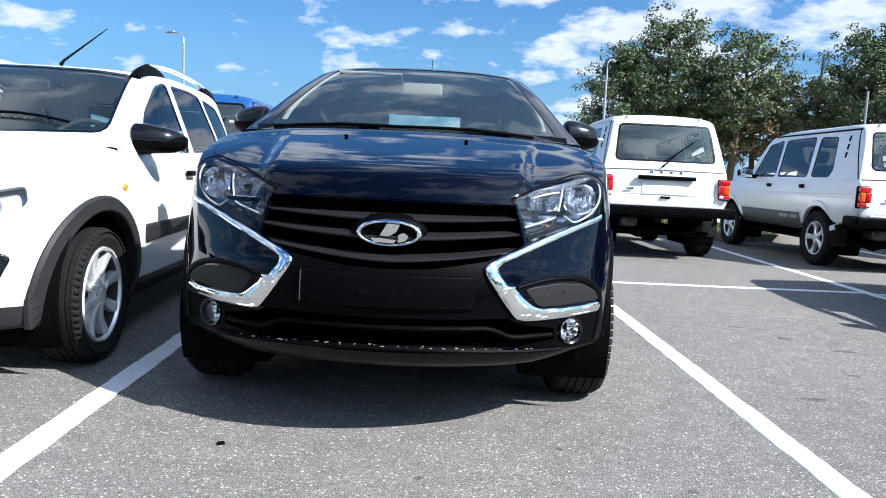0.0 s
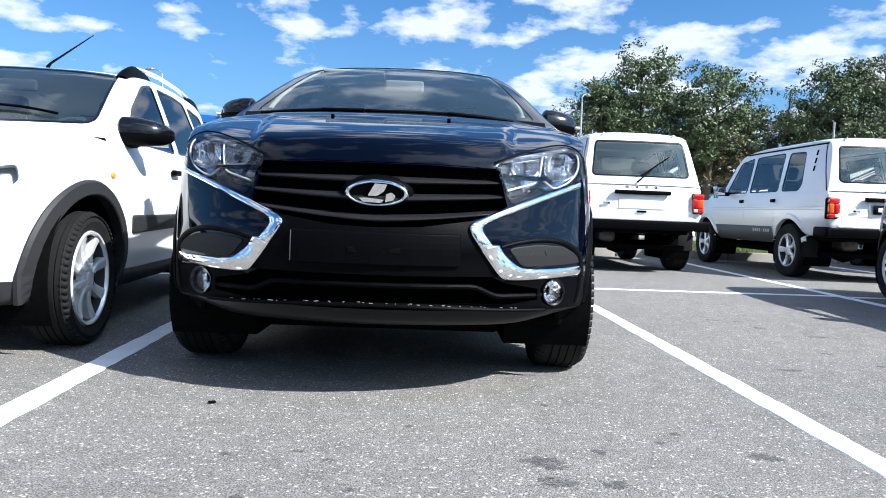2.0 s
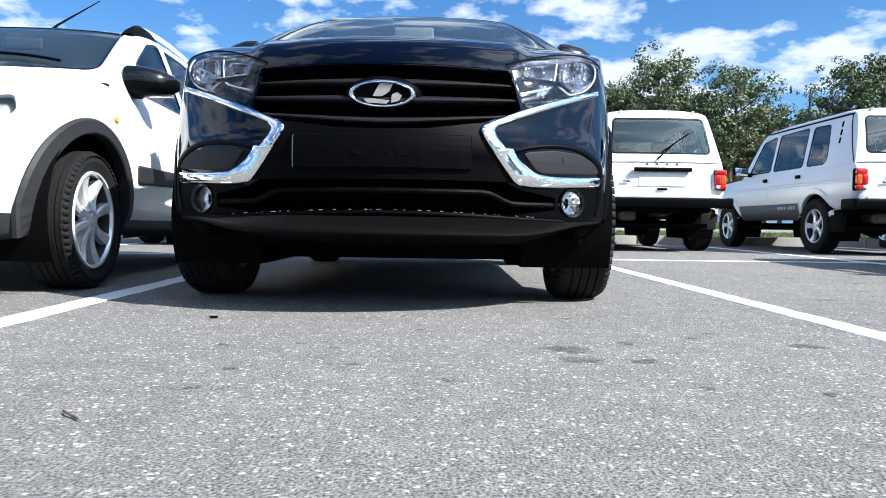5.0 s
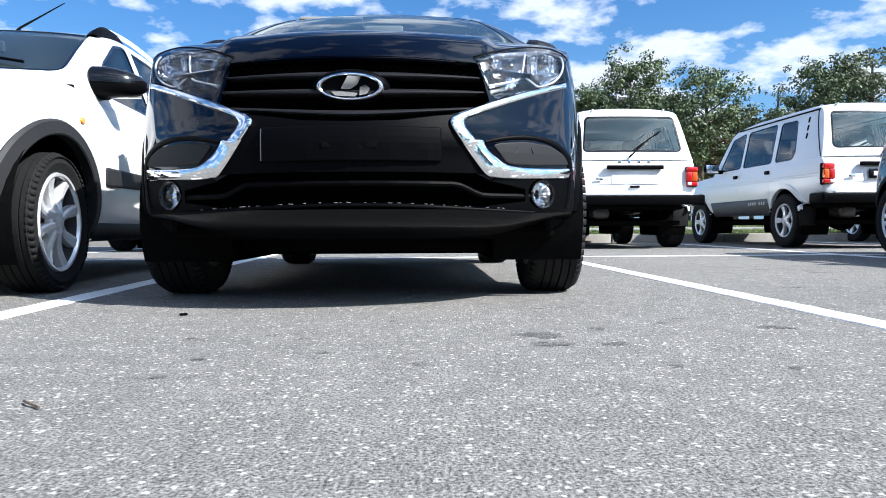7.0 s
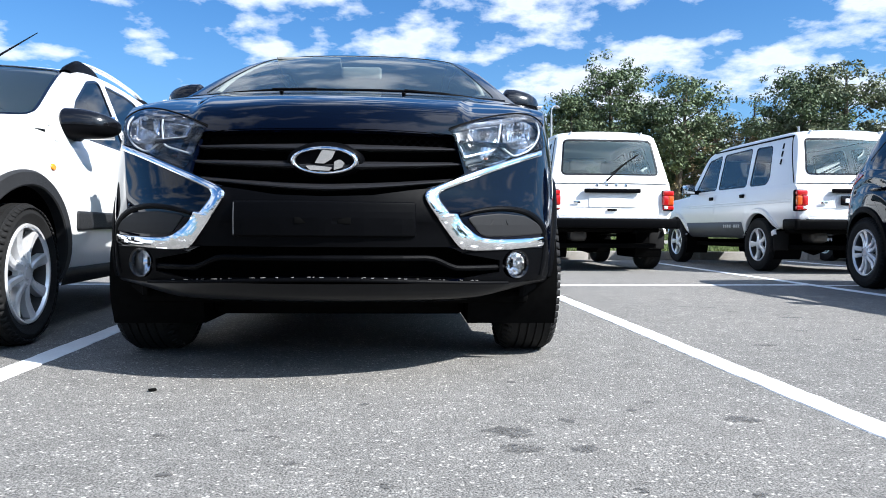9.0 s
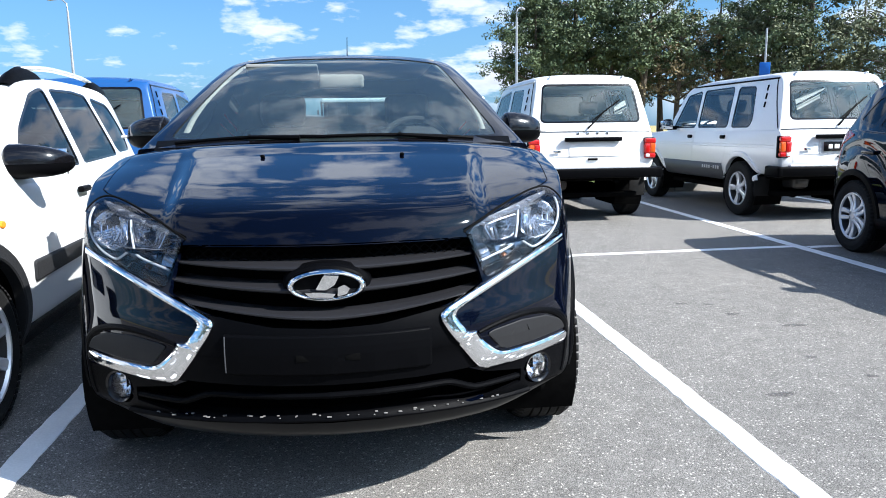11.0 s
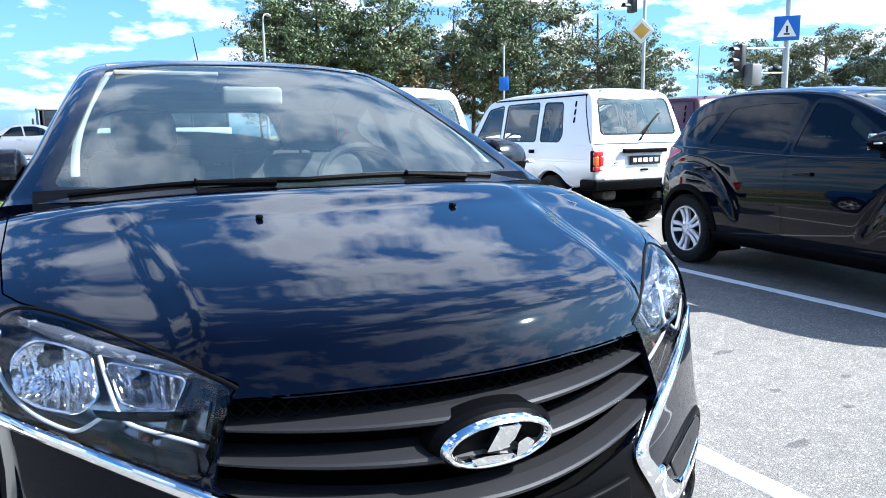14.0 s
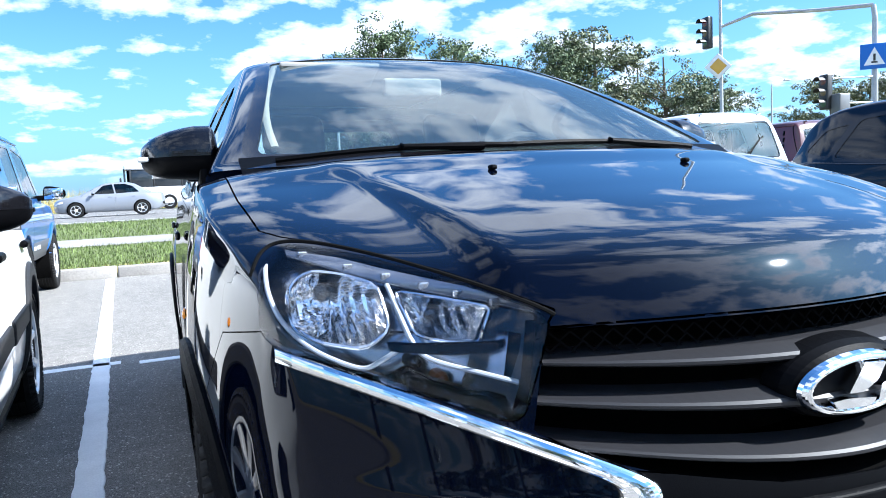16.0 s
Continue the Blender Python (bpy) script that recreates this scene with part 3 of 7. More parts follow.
    bm = lathe([(h * 0.1, 0.0005), (h * 0.1, r * 0.62), (h * 0.02, r * 0.62), (h * 0.0, r * 0.95), (-h * 0.5, r * 0.97)], 32)
    made.append(part("brake_disc", bm, mat("brake_iron", (0.03, 0.029, 0.028), 0.6, 0.5, grain=0.15, stain=0.2), w))
    MESHES[key] = [(o.name.split(".")[0], o.data) for o in made]
    return w


MESHES = {}


def seat(parent, at, head=True):
    bm = box((0.48, 0.5, 0.16), (at[0], at[1], at[2]), 0.05)
    part("seat_cushion", bm, SEAT, parent)
    lean = Matrix.Rotation(-0.35, 3, "X")
    bm = box((0.46, 0.15, 0.60), (at[0], at[1] + 0.33, at[2] + 0.33), 0.06, 3, turn=lean)
    part("seat_back", bm, SEAT, parent)
    if head:
        bm = box((0.26, 0.10, 0.18), (at[0], at[1] + 0.47, at[2] + 0.72), 0.045, 3, turn=lean)
        bm = tube([(at[0] - 0.05, at[1] + 0.42, at[2] + 0.55), (at[0] - 0.05, at[1] + 0.46, at[2] + 0.68)], 0.006, 6, bm)
        bm = tube([(at[0] + 0.05, at[1] + 0.42, at[2] + 0.55), (at[0] + 0.05, at[1] + 0.46, at[2] + 0.68)], 0.006, 6, bm)
        part("headrest", bm, SEAT, parent)


def interior(parent, car, y_dash, z_dash, y_front, y_rear, driver=1, z_seat=0.55, w=0.68, y_end=None):
    y_end = y_end or car.length - 0.5
    part("floor_pan", box((2 * w, y_end - 0.75, 0.06), (0, (y_end + 0.75) / 2, 0.32), 0.01), DARK, parent)
    bm = box((2 * w, 0.34, 0.26), (0, y_dash, z_dash - 0.13), 0.07, 3)
    bm = box((0.42, 0.2, 0.09), (driver * 0.36, y_dash + 0.08, z_dash + 0.01), 0.04, 3, bm)
    part("dashboard", bm, SEAT, parent)
    for x in (-0.36, 0.36):
        seat(parent, (x, y_front, z_seat))
        seat(parent, (x, y_rear, z_seat), head=False)
    a = Matrix.Rotation(radians(62), 3, "X")
    pts = [Vector((driver * 0.36, y_dash + 0.30, z_dash - 0.02)) + a @ Vector((0.185 * math.cos(t), 0.185 * math.sin(t), 0)) for t in np.linspace(0, 2 * math.pi, 28, endpoint=False)]
    bm = tube(pts, 0.016, 8, closed=True)
    for t in (0.0, math.pi, -math.pi / 2):
        bm = tube([Vector((driver * 0.36, y_dash + 0.30, z_dash - 0.02)), Vector((driver * 0.36, y_dash + 0.30, z_dash - 0.02)) + a @ Vector((0.18 * math.cos(t), 0.18 * math.sin(t), 0))], 0.014, 6, bm)
    part("steering_wheel", bm, SEAT, parent)


def door_mirror(parent, at, side, paint, size=(0.24, 0.12, 0.155), arm=0.11):
    """Pointed cap over a flat lower shell, with a mirror pane and a broad foot on the door."""
    m = tagged(new("door_mirror"), "")
    m.parent = parent
    m.matrix_basis = Matrix.Translation(at)
    sx, sy, sz = size
    split = -0.04 * sz

    def shell(lo, hi, grown):
        rows = []
        for u in np.linspace(0, 1, 60):
            x = side * (u - 0.5) * sx
            end = (1 - max(0.0, (u - 0.55) / 0.45) ** 2.6) ** 0.5 if u < 0.999 else 0.04
            inner = (1 - max(0.0, (0.12 - u) / 0.12) ** 2) ** 0.5 if u > 0.001 else 0.25
            k = min(end, inner)
            top = sz * (0.50 - 0.34 * max(0.0, u - 0.30) ** 1.25) * (0.30 + 0.70 * k)
            low = -sz * (0.48 - 0.10 * u) * (0.30 + 0.70 * k)
            front, rear = -sy * 0.80 * (0.25 + 0.75 * k) + sy * 0.42 * u ** 2, sy * 0.28
            row = []
            for v in np.linspace(lo, hi, 44):
                c, d = math.cos(v), math.sin(v)
                c, d = math.copysign(abs(c) ** 0.85, c), math.copysign(abs(d) ** 0.85, d)
                y = (front + rear) / 2 + (rear - front) / 2 * c * grown
                z = split + (top - split if d > 0 else split - low) * d * grown
                row.append(Vector((x, y, z)))
            rows.append(row)
        bm = grid_mesh(rows)
        for r in (bm.verts[:44], bm.verts[-44:]):
            bm.faces.new(r)
        bmesh.ops.recalc_face_normals(bm, faces=bm.faces)
        return bm
    cap = shell(0, math.pi, 1.0)
    part("mirror_cap", cap, paint, m)
    low = shell(math.pi, 2 * math.pi, 0.97)
    low = join(low, box((arm + 0.09, sy * 0.5, sz * 0.36), (-side * (sx / 2 + arm / 2 - 0.045), sy * 0.02, -sz * 0.28), 0.018, 3))
    part("mirror_base", low, PLASTIC, m)
    pane = box((sx * 0.84, 0.006, sz * 0.72), (-side * sx * 0.04, sy * 0.28 + 0.002, -sz * 0.02), 0.002)
    part("mirror_pane", pane, CHROME, m)
    return m


def arch_trim(parent, car, cy, cz, r, width, side, proud, material, z_end):
    """Wheel-arch cladding that follows the body side."""
    rows = []
    a0 = math.asin(max(-1, min(1, (z_end - cz) / r)))
    for a in np.linspace(a0, math.pi - a0, 40):
        row = []
        for k, out in ((0.0, -0.03), (0.0, proud * 0.7), (0.1, proud), (0.85, proud), (1.0, proud * 0.4), (1.0, -0.01)):
            y, z = cy + (r + width * k) * math.cos(a), cz + (r + width * k) * math.sin(a)
            x = car.surf_x(y, z, side) or car.surf_x(cy, cz + r + 0.03, side) or side * 0.85
            if abs(x) < 0.7:
                x = side * 0.7
            row.append(Vector((x + side * out, y, z)))
        rows.append(row)
    bm = grid_mesh(rows)
    bmesh.ops.recalc_face_normals(bm, faces=bm.faces)
    return part("arch_trim", bm, material, parent)


def wheel_well(parent, cy, cz, r, side, inner=0.5, outer=0.86):
    rows = [[Vector((side * x, cy + r * math.cos(a), cz + r * math.sin(a))) for x in (inner, outer)] for a in np.linspace(-0.5, math.pi + 0.5, 24)]
    bm = grid_mesh(rows)
    back = [bm.verts.new((side * inner, cy + r * math.cos(a), cz + r * math.sin(a))) for a in np.linspace(-0.5, math.pi + 0.5, 24)]
    bm.faces.new(back)
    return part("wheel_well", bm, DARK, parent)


def front_facing(c, n):
    return c.y < 1.0 and n.y < 0.15


def windows(ob, car, panes, screen, back, seal=0.018, glass_side=None, seal_mat=None, glass_ends=None):
    """Cut windscreen, side panes and rear window, each with its rubber seal."""
    cab = car.cab
    glass_side, seal_mat = glass_side or SIDE_GLASS, seal_mat or GLOSS_BLACK
    glass_ends = glass_ends or WINDSCREEN
    mid = (car.spec["cab"][0] + car.spec["cab"][1]) / 2
    jobs = [("windscreen", screen, "y", lambda c, n: c.y < mid and abs(n.y) > 0.12 and abs(n.x) < 0.72, glass_ends)]
    jobs += [("side_window", p, "x", lambda c, n: abs(n.x) > 0.5, glass_side) for p in panes]
    if back:
        jobs.append(("rear_window", back, "y", lambda c, n: c.y > mid and abs(n.y) > 0.12 and abs(n.x) < 0.8, CLEAR_SCREEN if glass_ends is WINDSCREEN else glass_ends))
    for name, poly, axis, wanted, material in jobs:
        gs = carve(cab, grow(poly, seal), axis, wanted)
        rubber = take(cab, gs)
        inner = take(rubber, carve(rubber, poly, axis, lambda c, n: True))
        for sgn in ((1, -1) if axis == "x" else (0,)):
            pick = lambda b: take(b, [f for f in b.faces if not sgn or f.calc_center_median().x * sgn > 0], remove=False)
            g, r = pick(inner), pick(rubber)
            layer = g.verts.layers.float_vector["nrm"]
            for v in g.verts:
                v.co -= Vector(v[layer]).normalized() * 0.004
            pane = part(name, g, material, ob)
            pane.visible_shadow = False
            rim(r, 0.012)
            part("seal", r, seal_mat, pane)
        inner.free()
        rubber.free()


def close_car(ob, car, paint, rim_depth=0.02, names=("body_shell", "cabin_frame")):
    """Open the deck under the cabin and link what is left of the two shells."""
    s0, s1 = car.spec["cab"]
    gone = []
    for f in car.low.faces:
        c = f.calc_center_median()
        s = c.y
        if s0 + 0.14 + car.spec["screen_bend"] * c.x * c.x < s < s1 - 0.12 and f.normal.z > 0.3 and c.z > 0.75 and abs(c.x) < car.f["ws"](s) * 0.96:
            gone.append(f)
    bmesh.ops.delete(car.low, geom=gone, context="FACES")
    rim(car.low, rim_depth)
    part(names[0], car.low, paint, ob)
    rim(car.cab, 0.03)
    part(names[1], car.cab, paint, ob)


def cut_panel(ob, car, name, poly, axis, wanted, paint, depth=0.015, label="", both=True):
    faces = carve(car.low, poly, axis, wanted)
    src = take(car.low, faces)
    made = []
    for sgn in ((1, -1) if both else (0,)):
        bm = take(src, [f for f in src.faces if not sgn or f.calc_center_median().x * sgn > 0], remove=False)
        if not bm.faces:
            bm.free()
            continue
        shrink(bm)
        rim(bm, depth)
        made.append(part(name, bm, paint, ob, label))
    src.free()
    return made


# ---- the black hatchback and its twin ----
def hatchback_shape(p, s):
    """Bonnet creases, and the stamped bows on the flanks."""
    x, y, z = p
    ax = abs(x)
    if z > 0.82 and 0.16 < y < 1.15:
        line = 0.455 + 0.02 * smooth(0.15, 0.5, y) + 0.10 * smooth(0.35, 1.25, y)
        d = ax - line
        fade = smooth(0.14, 0.26, y) * (1 - smooth(0.28, 1.14, y))
        z -= 0.015 * fade * smooth(-0.020, 0.036, d) * (1 - smooth(0.05, 0.24, d))
        z += 0.003 * fade * smooth(-0.10, -0.020, d) * (1 - smooth(-0.020, 0.036, d))
    if y < 0.6 and z < 0.37:
        z += (0.37 - z) * 0.40 * smooth(0.46, 0.76, ax) * (1 - smooth(0.42, 0.58, y))
    if ax > 0.6 and z < 1.0:
        for cy, cz, r, wdt in ((0.85, 0.30, 0.72, 0.10), (3.42, 0.32, 0.66, 0.10)):
            rr = math.hypot(y - cy, (z - cz) * 1.05)
            front = y > cy if cy < 2 else y < cy + 0.3
            if front and z > 0.42:
                x -= math.copysign(0.015 * smooth(r - wdt, r, rr) * (1 - smooth(r, r + 0.07, rr)), x) * smooth(0.42, 0.6, z)
    return Vector((x, y, z))


HATCH = dict(
    length=4.165, bend_front=0.58, bend_rear=0.30, screen_bend=0.27, back_bend=0.25, cab=(0.93, 4.0), sharp=2, fine=True, shape=hatchback_shape,
    low=dict(
        zt=[(0, 0.5315), (0.0025, 0.562), (0.01, 0.60), (0.03, 0.655), (0.06, 0.745), (0.09, 0.825), (0.12, 0.880), (0.16, 0.925), (0.3, 0.975), (0.5, 1.022), (0.7, 1.064), (0.95, 1.113), (1.3, 1.08), (3.5, 1.10), (3.95, 1.08), (4.05, 1.02), (4.10, 0.95), (4.14, 0.82), (4.165, 0.62)],
        zs=[(0, 0.531), (0.0025, 0.556), (0.01, 0.59), (0.03, 0.645), (0.06, 0.740), (0.1, 0.838), (0.14, 0.884), (0.22, 0.920), (0.31, 0.947), (0.42, 0.972), (0.6, 1.004), (0.75, 1.026), (1.0, 1.058), (1.4, 1.035), (2.0, 1.03), (3.0, 1.06), (3.6, 1.09), (3.95, 1.06), (4.1, 0.93), (4.165, 0.60)],
        ws=[(0, 0.71), (0.05, 0.735), (0.14, 0.765), (0.3, 0.795), (0.6, 0.825), (1.0, 0.825), (2, 0.82), (3.3, 0.80), (3.9, 0.74), (4.165, 0.62)],
        w=[(0, 0.775), (0.1, 0.81), (0.3, 0.85), (0.6, 0.875), (0.83, 0.882), (1.3, 0.865), (2, 0.86), (3, 0.872), (3.42, 0.882), (3.8, 0.85), (4.1, 0.77), (4.165, 0.70)],
        zw=[(0, 0.53), (0.2, 0.58), (0.83, 0.62), (4.165, 0.66)],
        zb=[(0, 0.5285), (0.0025, 0.485), (0.01, 0.40), (0.025, 0.325), (0.045, 0.292), (0.08, 0.274), (0.2, 0.268), (0.5, 0.23), (3.7, 0.23), (4.0, 0.28), (4.12, 0.36), (4.165, 0.46)],
        wb=[(0, 0.75), (0.1, 0.79), (0.3, 0.825), (0.83, 0.84), (3.5, 0.84), (4.0, 0.78), (4.165, 0.68)]),
    top=dict(
        z0=[(0.93, 1.07), (1.3, 1.03), (2.0, 1.02), (3.0, 1.05), (3.6, 1.09), (4.0, 1.06)],
        zt=[(0.93, 1.098), (1.2, 1.222), (1.5, 1.350), (1.8, 1.463), (2.0, 1.524), (2.15, 1.552), (2.5, 1.586), (3.0, 1.600), (3.4, 1.575), (3.62, 1.52), (3.72, 1.475), (3.85, 1.28), (4.0, 1.08)],
        w=[(0.93, 0.80), (2.0, 0.82), (3.3, 0.80), (3.7, 0.77), (4.0, 0.72)],
        tum=[(0.93, 0.46), (2.0, 0.49), (4.0, 0.46)],
        drop=[(0.93, 0.02), (1.5, 0.05), (2.0, 0.07), (3.5, 0.07), (4.0, 0.05)]))


def build_hatchback(label, m):
    car = Car(HATCH)
    ob = thing("hatchback_car", label, "car", "cars in the bays", m=m)
    low = car.low
    ff = front_facing
    # wheel arches
    R = 0.375
    for cy in (0.84, 3.43):
        arch = ring(cy, 0.33, R, n=40)
        bmesh.ops.delete(low, geom=carve(low, arch, "x", lambda c, n: abs(c.x) > 0.5), context="FACES")
    # grille opening
    gr = [(0.0, 0.832), (0.2, 0.832), (0.34, 0.83), (0.422, 0.826), (0.455, 0.70), (0.40, 0.668), (0.3, 0.640), (0.15, 0.617), (0.0, 0.612)]
    gr = gr + [(-a, b) for a, b in gr[-2:0:-1]]
    bmesh.ops.delete(low, geom=carve(low, gr, "y", ff), context="FACES")
    # headlamp openings
    hl = rounded([(0.410, 0.848), (0.53, 0.902), (0.64, 0.938), (0.728, 0.954), (0.772, 0.912), (0.776, 0.815), (0.470, 0.706)], 0.026)
    lens = take(low, carve(low, hl, "y", ff) + carve(low, mirror(hl), "y", ff))
    # lower opening
    lo = [(0.0, 0.452), (0.40, 0.452), (0.45, 0.43), (0.585, 0.405), (0.585, 0.362), (0.46, 0.345), (0.36, 0.335), (0.0, 0.335)]
    lo = lo + [(-a, b) for a, b in lo[-2:0:-1]]
    bmesh.ops.delete(low, geom=carve(low, lo, "y", ff), context="FACES")
    fog = ring(0.648, 0.390, 0.052, n=24)
    for p in (fog, mirror(fog)):
        bmesh.ops.delete(low, geom=carve(low, p, "y", ff), context="FACES")
    # plastic centre of the bumper
    ins = [(0.0, 0.612), (0.15, 0.617), (0.3, 0.640), (0.345, 0.645), (0.33, 0.60), (0.44, 0.452), (0.40, 0.452), (0.0, 0.452)]
    ins = ins + [(-a, b) for a, b in ins[-2:0:-1]]
    bm = take(low, carve(low, ins, "y", ff))
    rim(bm, 0.012)
    bumper = part("bumper_centre", bm, PLASTIC, ob, "matt black plastic bumper centre")
    side = [(0.47, 0.437), (0.79, 0.445), (0.80, 0.33), (0.60, 0.325), (0.45, 0.338), (0.46, 0.345), (0.585, 0.362), (0.585, 0.405), (0.45, 0.43)]
    for p in (side, mirror(side)):
        bm = take(low, carve(low, p, "y", lambda c, n: c.y < 0.6))
        rim(bm, 0.012)
        part("fog_lamp_surround", bm, PLASTIC, ob)
    lip = [(0.0, 0.335), (0.36, 0.335), (0.45, 0.338), (0.60, 0.325), (0.80, 0.33), (0.80, 0.15), (0.0, 0.15)]
    lip = lip + [(-a, b) for a, b in lip[-2:0:-1]]
    bm = take(low, carve(low, lip, "y", lambda c, n: c.y < 0.56))
    shrink(bm, 0.002)
    rim(bm, 0.02)
    part("lower_lip", bm, mat("lip_black", (0.005, 0.005, 0.0055), 0.35, spec=0.22, stain=0.15, stain_scale=12), ob, "black lower bumper lip")
    # splitter shelf with dried splashes
    sp = [(x, car.surf_y(x, 0.335) - 0.012) for x in np.linspace(-0.62, 0.62, 41)]
    rows = [[Vector((x, y, 0.330 + 0.012 * math.cos(x * 4))), Vector((x, y - 0.004, 0.338 + 0.012 * math.cos(x * 4))), Vector((x, y + 0.09, 0.346 + 0.012 * math.cos(x * 4)))] for x, y in sp]
    part("splitter", grid_mesh(rows), PLASTIC, ob)
    rng = random.Random(5)
    bm = bmesh.new()
    for _ in range(48):
        x, r = rng.uniform(-0.52, 0.52), rng.uniform(0.0012, 0.0036)
        y = car.surf_y(x, 0.335) - 0.012 + rng.uniform(0.0, 0.03)
        bm = box((r * 3, r * 2, 0.002), (x, y, 0.343 + 0.012 * math.cos(x * 4)), 0.0004, bm=bm)
    part("splash_marks", bm, mat("dried_splash", (0.20, 0.19, 0.18), 0.8, stain=0.2), ob)["kind"] = "stuff"
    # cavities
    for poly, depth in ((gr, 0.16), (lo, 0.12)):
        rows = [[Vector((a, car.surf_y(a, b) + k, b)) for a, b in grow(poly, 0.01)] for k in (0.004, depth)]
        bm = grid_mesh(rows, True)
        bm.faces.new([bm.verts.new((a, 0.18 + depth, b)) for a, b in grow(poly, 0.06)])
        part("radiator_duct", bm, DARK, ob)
    # mesh behind the bars
    zlo, zhi, xm, yo = 0.778, 0.83, 0.43, 0.055
    bm = bmesh.new()
    dx, dz = 0.030, 0.0135
    for r in range(int((zhi - zlo) / dz)):
        for c in range(-int(xm / dx), int(xm / dx) + 1):
            x0, z0 = c * dx + (dx / 2 if r % 2 else 0), zlo + r * dz
            if not inside(gr, x0, z0):
                continue
            y0 = car.surf_y(0.9 * x0, z0) + yo
            for ex, ez in ((dx / 2, dz), (-dx / 2, dz)):
                y1 = car.surf_y(0.9 * (x0 + ex), z0) + yo
                vs = [bm.verts.new(q) for q in ((x0, y0, z0 - 0.002), (x0 + ex, y1, z0 + ez - 0.002), (x0 + ex, y1, z0 + ez + 0.002), (x0, y0, z0 + 0.002))]
                bm.faces.new(vs)
    tagged(part("honeycomb", bm, mat("mesh_black", (0.0035, 0.0035, 0.004), 0.8, spec=0.03, stain=0.1), ob), kind="stuff")
    # bars
    for z_end, z_mid, half, hgt in ((0.783, 0.772, 0.428, 0.030), (0.733, 0.712, 0.445, 0.032), (0.680, 0.640, 0.452, 0.026)):
        rows = []
        for x in np.linspace(-half, half, 46):
            u = abs(x) / half
            z = z_mid + (z_end - z_mid) * u ** 1.6
            y = car.surf_y(x, z) + 0.014 - 0.014 * (1 - u * u)
            h = hgt * (0.62 + 0.55 * (1 - u))
            rows.append([Vector((x, y + k, z + h * v)) for k, v in ((0.062, 0.55), (0.030, 0.42), (0.002, 0.12), (-0.003, 0.0), (-0.003, -0.16), (0.003, -0.30), (0.05, -0.34))])
        part("grille_bar", grid_mesh(rows, True), SATIN_BAR, ob, flat=True)
    # badge
    by = car.surf_y(0, 0.727) - 0.006
    badge = part("badge", lathe([(0.0, 0.001), (0.0, 0.085), (0.004, 0.088), (0.02, 0.09)], 48, "y"), PLASTIC, ob, offset=Matrix.Translation((0, by + 0.004, 0.727)) @ Matrix.Rotation(0.12, 4, "X") @ Matrix.Diagonal((1.22, 1, 0.56, 1)))
    part("badge_plinth", lathe([(0.002, 0.001), (0.002, 0.096), (0.008, 0.108), (0.022, 0.116), (0.05, 0.120)], 48, "y"), PLASTIC, ob, "black oval badge plinth", offset=Matrix.Translation((0, by + 0.002, 0.727)) @ Matrix.Rotation(0.12, 4, "X") @ Matrix.Diagonal((1.05, 1, 0.50, 1)))
    rows = []
    for a in np.linspace(0, 2 * math.pi, 73):
        row = []
        for v in np.linspace(0, 1, 11):
            k = math.sin(v * math.pi) ** 0.7
            row.append(Vector(((0.088 + 0.022 * v) * math.cos(a), 0.006 - 0.015 * k, (0.0315 + 0.0155 * v) * math.sin(a))))
        rows.append(row)
    bm = grid_mesh(rows)
    bmesh.ops.remove_doubles(bm, verts=bm.verts, dist=1e-6)
    bmesh.ops.recalc_face_normals(bm, faces=bm.faces)
    part("badge_ring", bm, CHROME, ob, "chrome badge ring", offset=Matrix.Translation((0, by - 0.003, 0.727)) @ Matrix.Rotation(0.12, 4, "X"))
    for shape in ([(-0.030, -0.008), (-0.006, 0.034), (0.036, 0.031), (0.024, 0.006), (0.000, -0.009)],
                  [(-0.060, -0.016), (-0.046, -0.029), (0.016, -0.032), (0.026, -0.021), (-0.030, -0.015)],
                  [(0.030, -0.029), (0.056, -0.022), (0.065, -0.006), (0.050, 0.005), (0.032, -0.002)]):
        bm = bmesh.new()
        top = bm.faces.new([bm.verts.new((a, 0, b)) for a, b in rounded(shape, 0.003, 2)])
        bmesh.ops.triangulate(bm, faces=[top])
        ext = bmesh.ops.extrude_face_region(bm, geom=bm.faces[:])
        for v in [g for g in ext["geom"] if isinstance(g, bmesh.types.BMVert)]:
            v.co.y -= 0.012
        bmesh.ops.recalc_face_normals(bm, faces=bm.faces)
        part("badge_emblem", bm, CHROME, ob, "plain chrome emblem", flat=True, offset=Matrix.Translation((0, by - 0.002, 0.727)) @ Matrix.Rotation(0.12, 4, "X"))
    # number-plate holder
    hold = rounded([(-0.292, 0.484), (0.292, 0.484), (0.292, 0.597), (-0.292, 0.597)], 0.006, 2)
    bm = car.drape(hold, 0.010, 0.006, 0.02)
    plate = part("plate_holder", bm, PLASTIC, ob, "empty number-plate holder")
    # Solid near-black blocks; their colour replaces the shade of recessed slots.
    for x in (-0.067, 0.067):
        bm = box((0.042, 0.010, 0.020), (x, car.surf_y(x, 0.535) - 0.0061, 0.535), 0.001)
        part("slot", bm, DARK, plate)
    bm = tube([(-0.286, car.surf_y(-0.286, z) - 0.0105, z) for z in (0.490, 0.515, 0.540, 0.565, 0.592)], 0.0024, 6)
    part("edge_strip", bm, GREY_PLASTIC, plate)
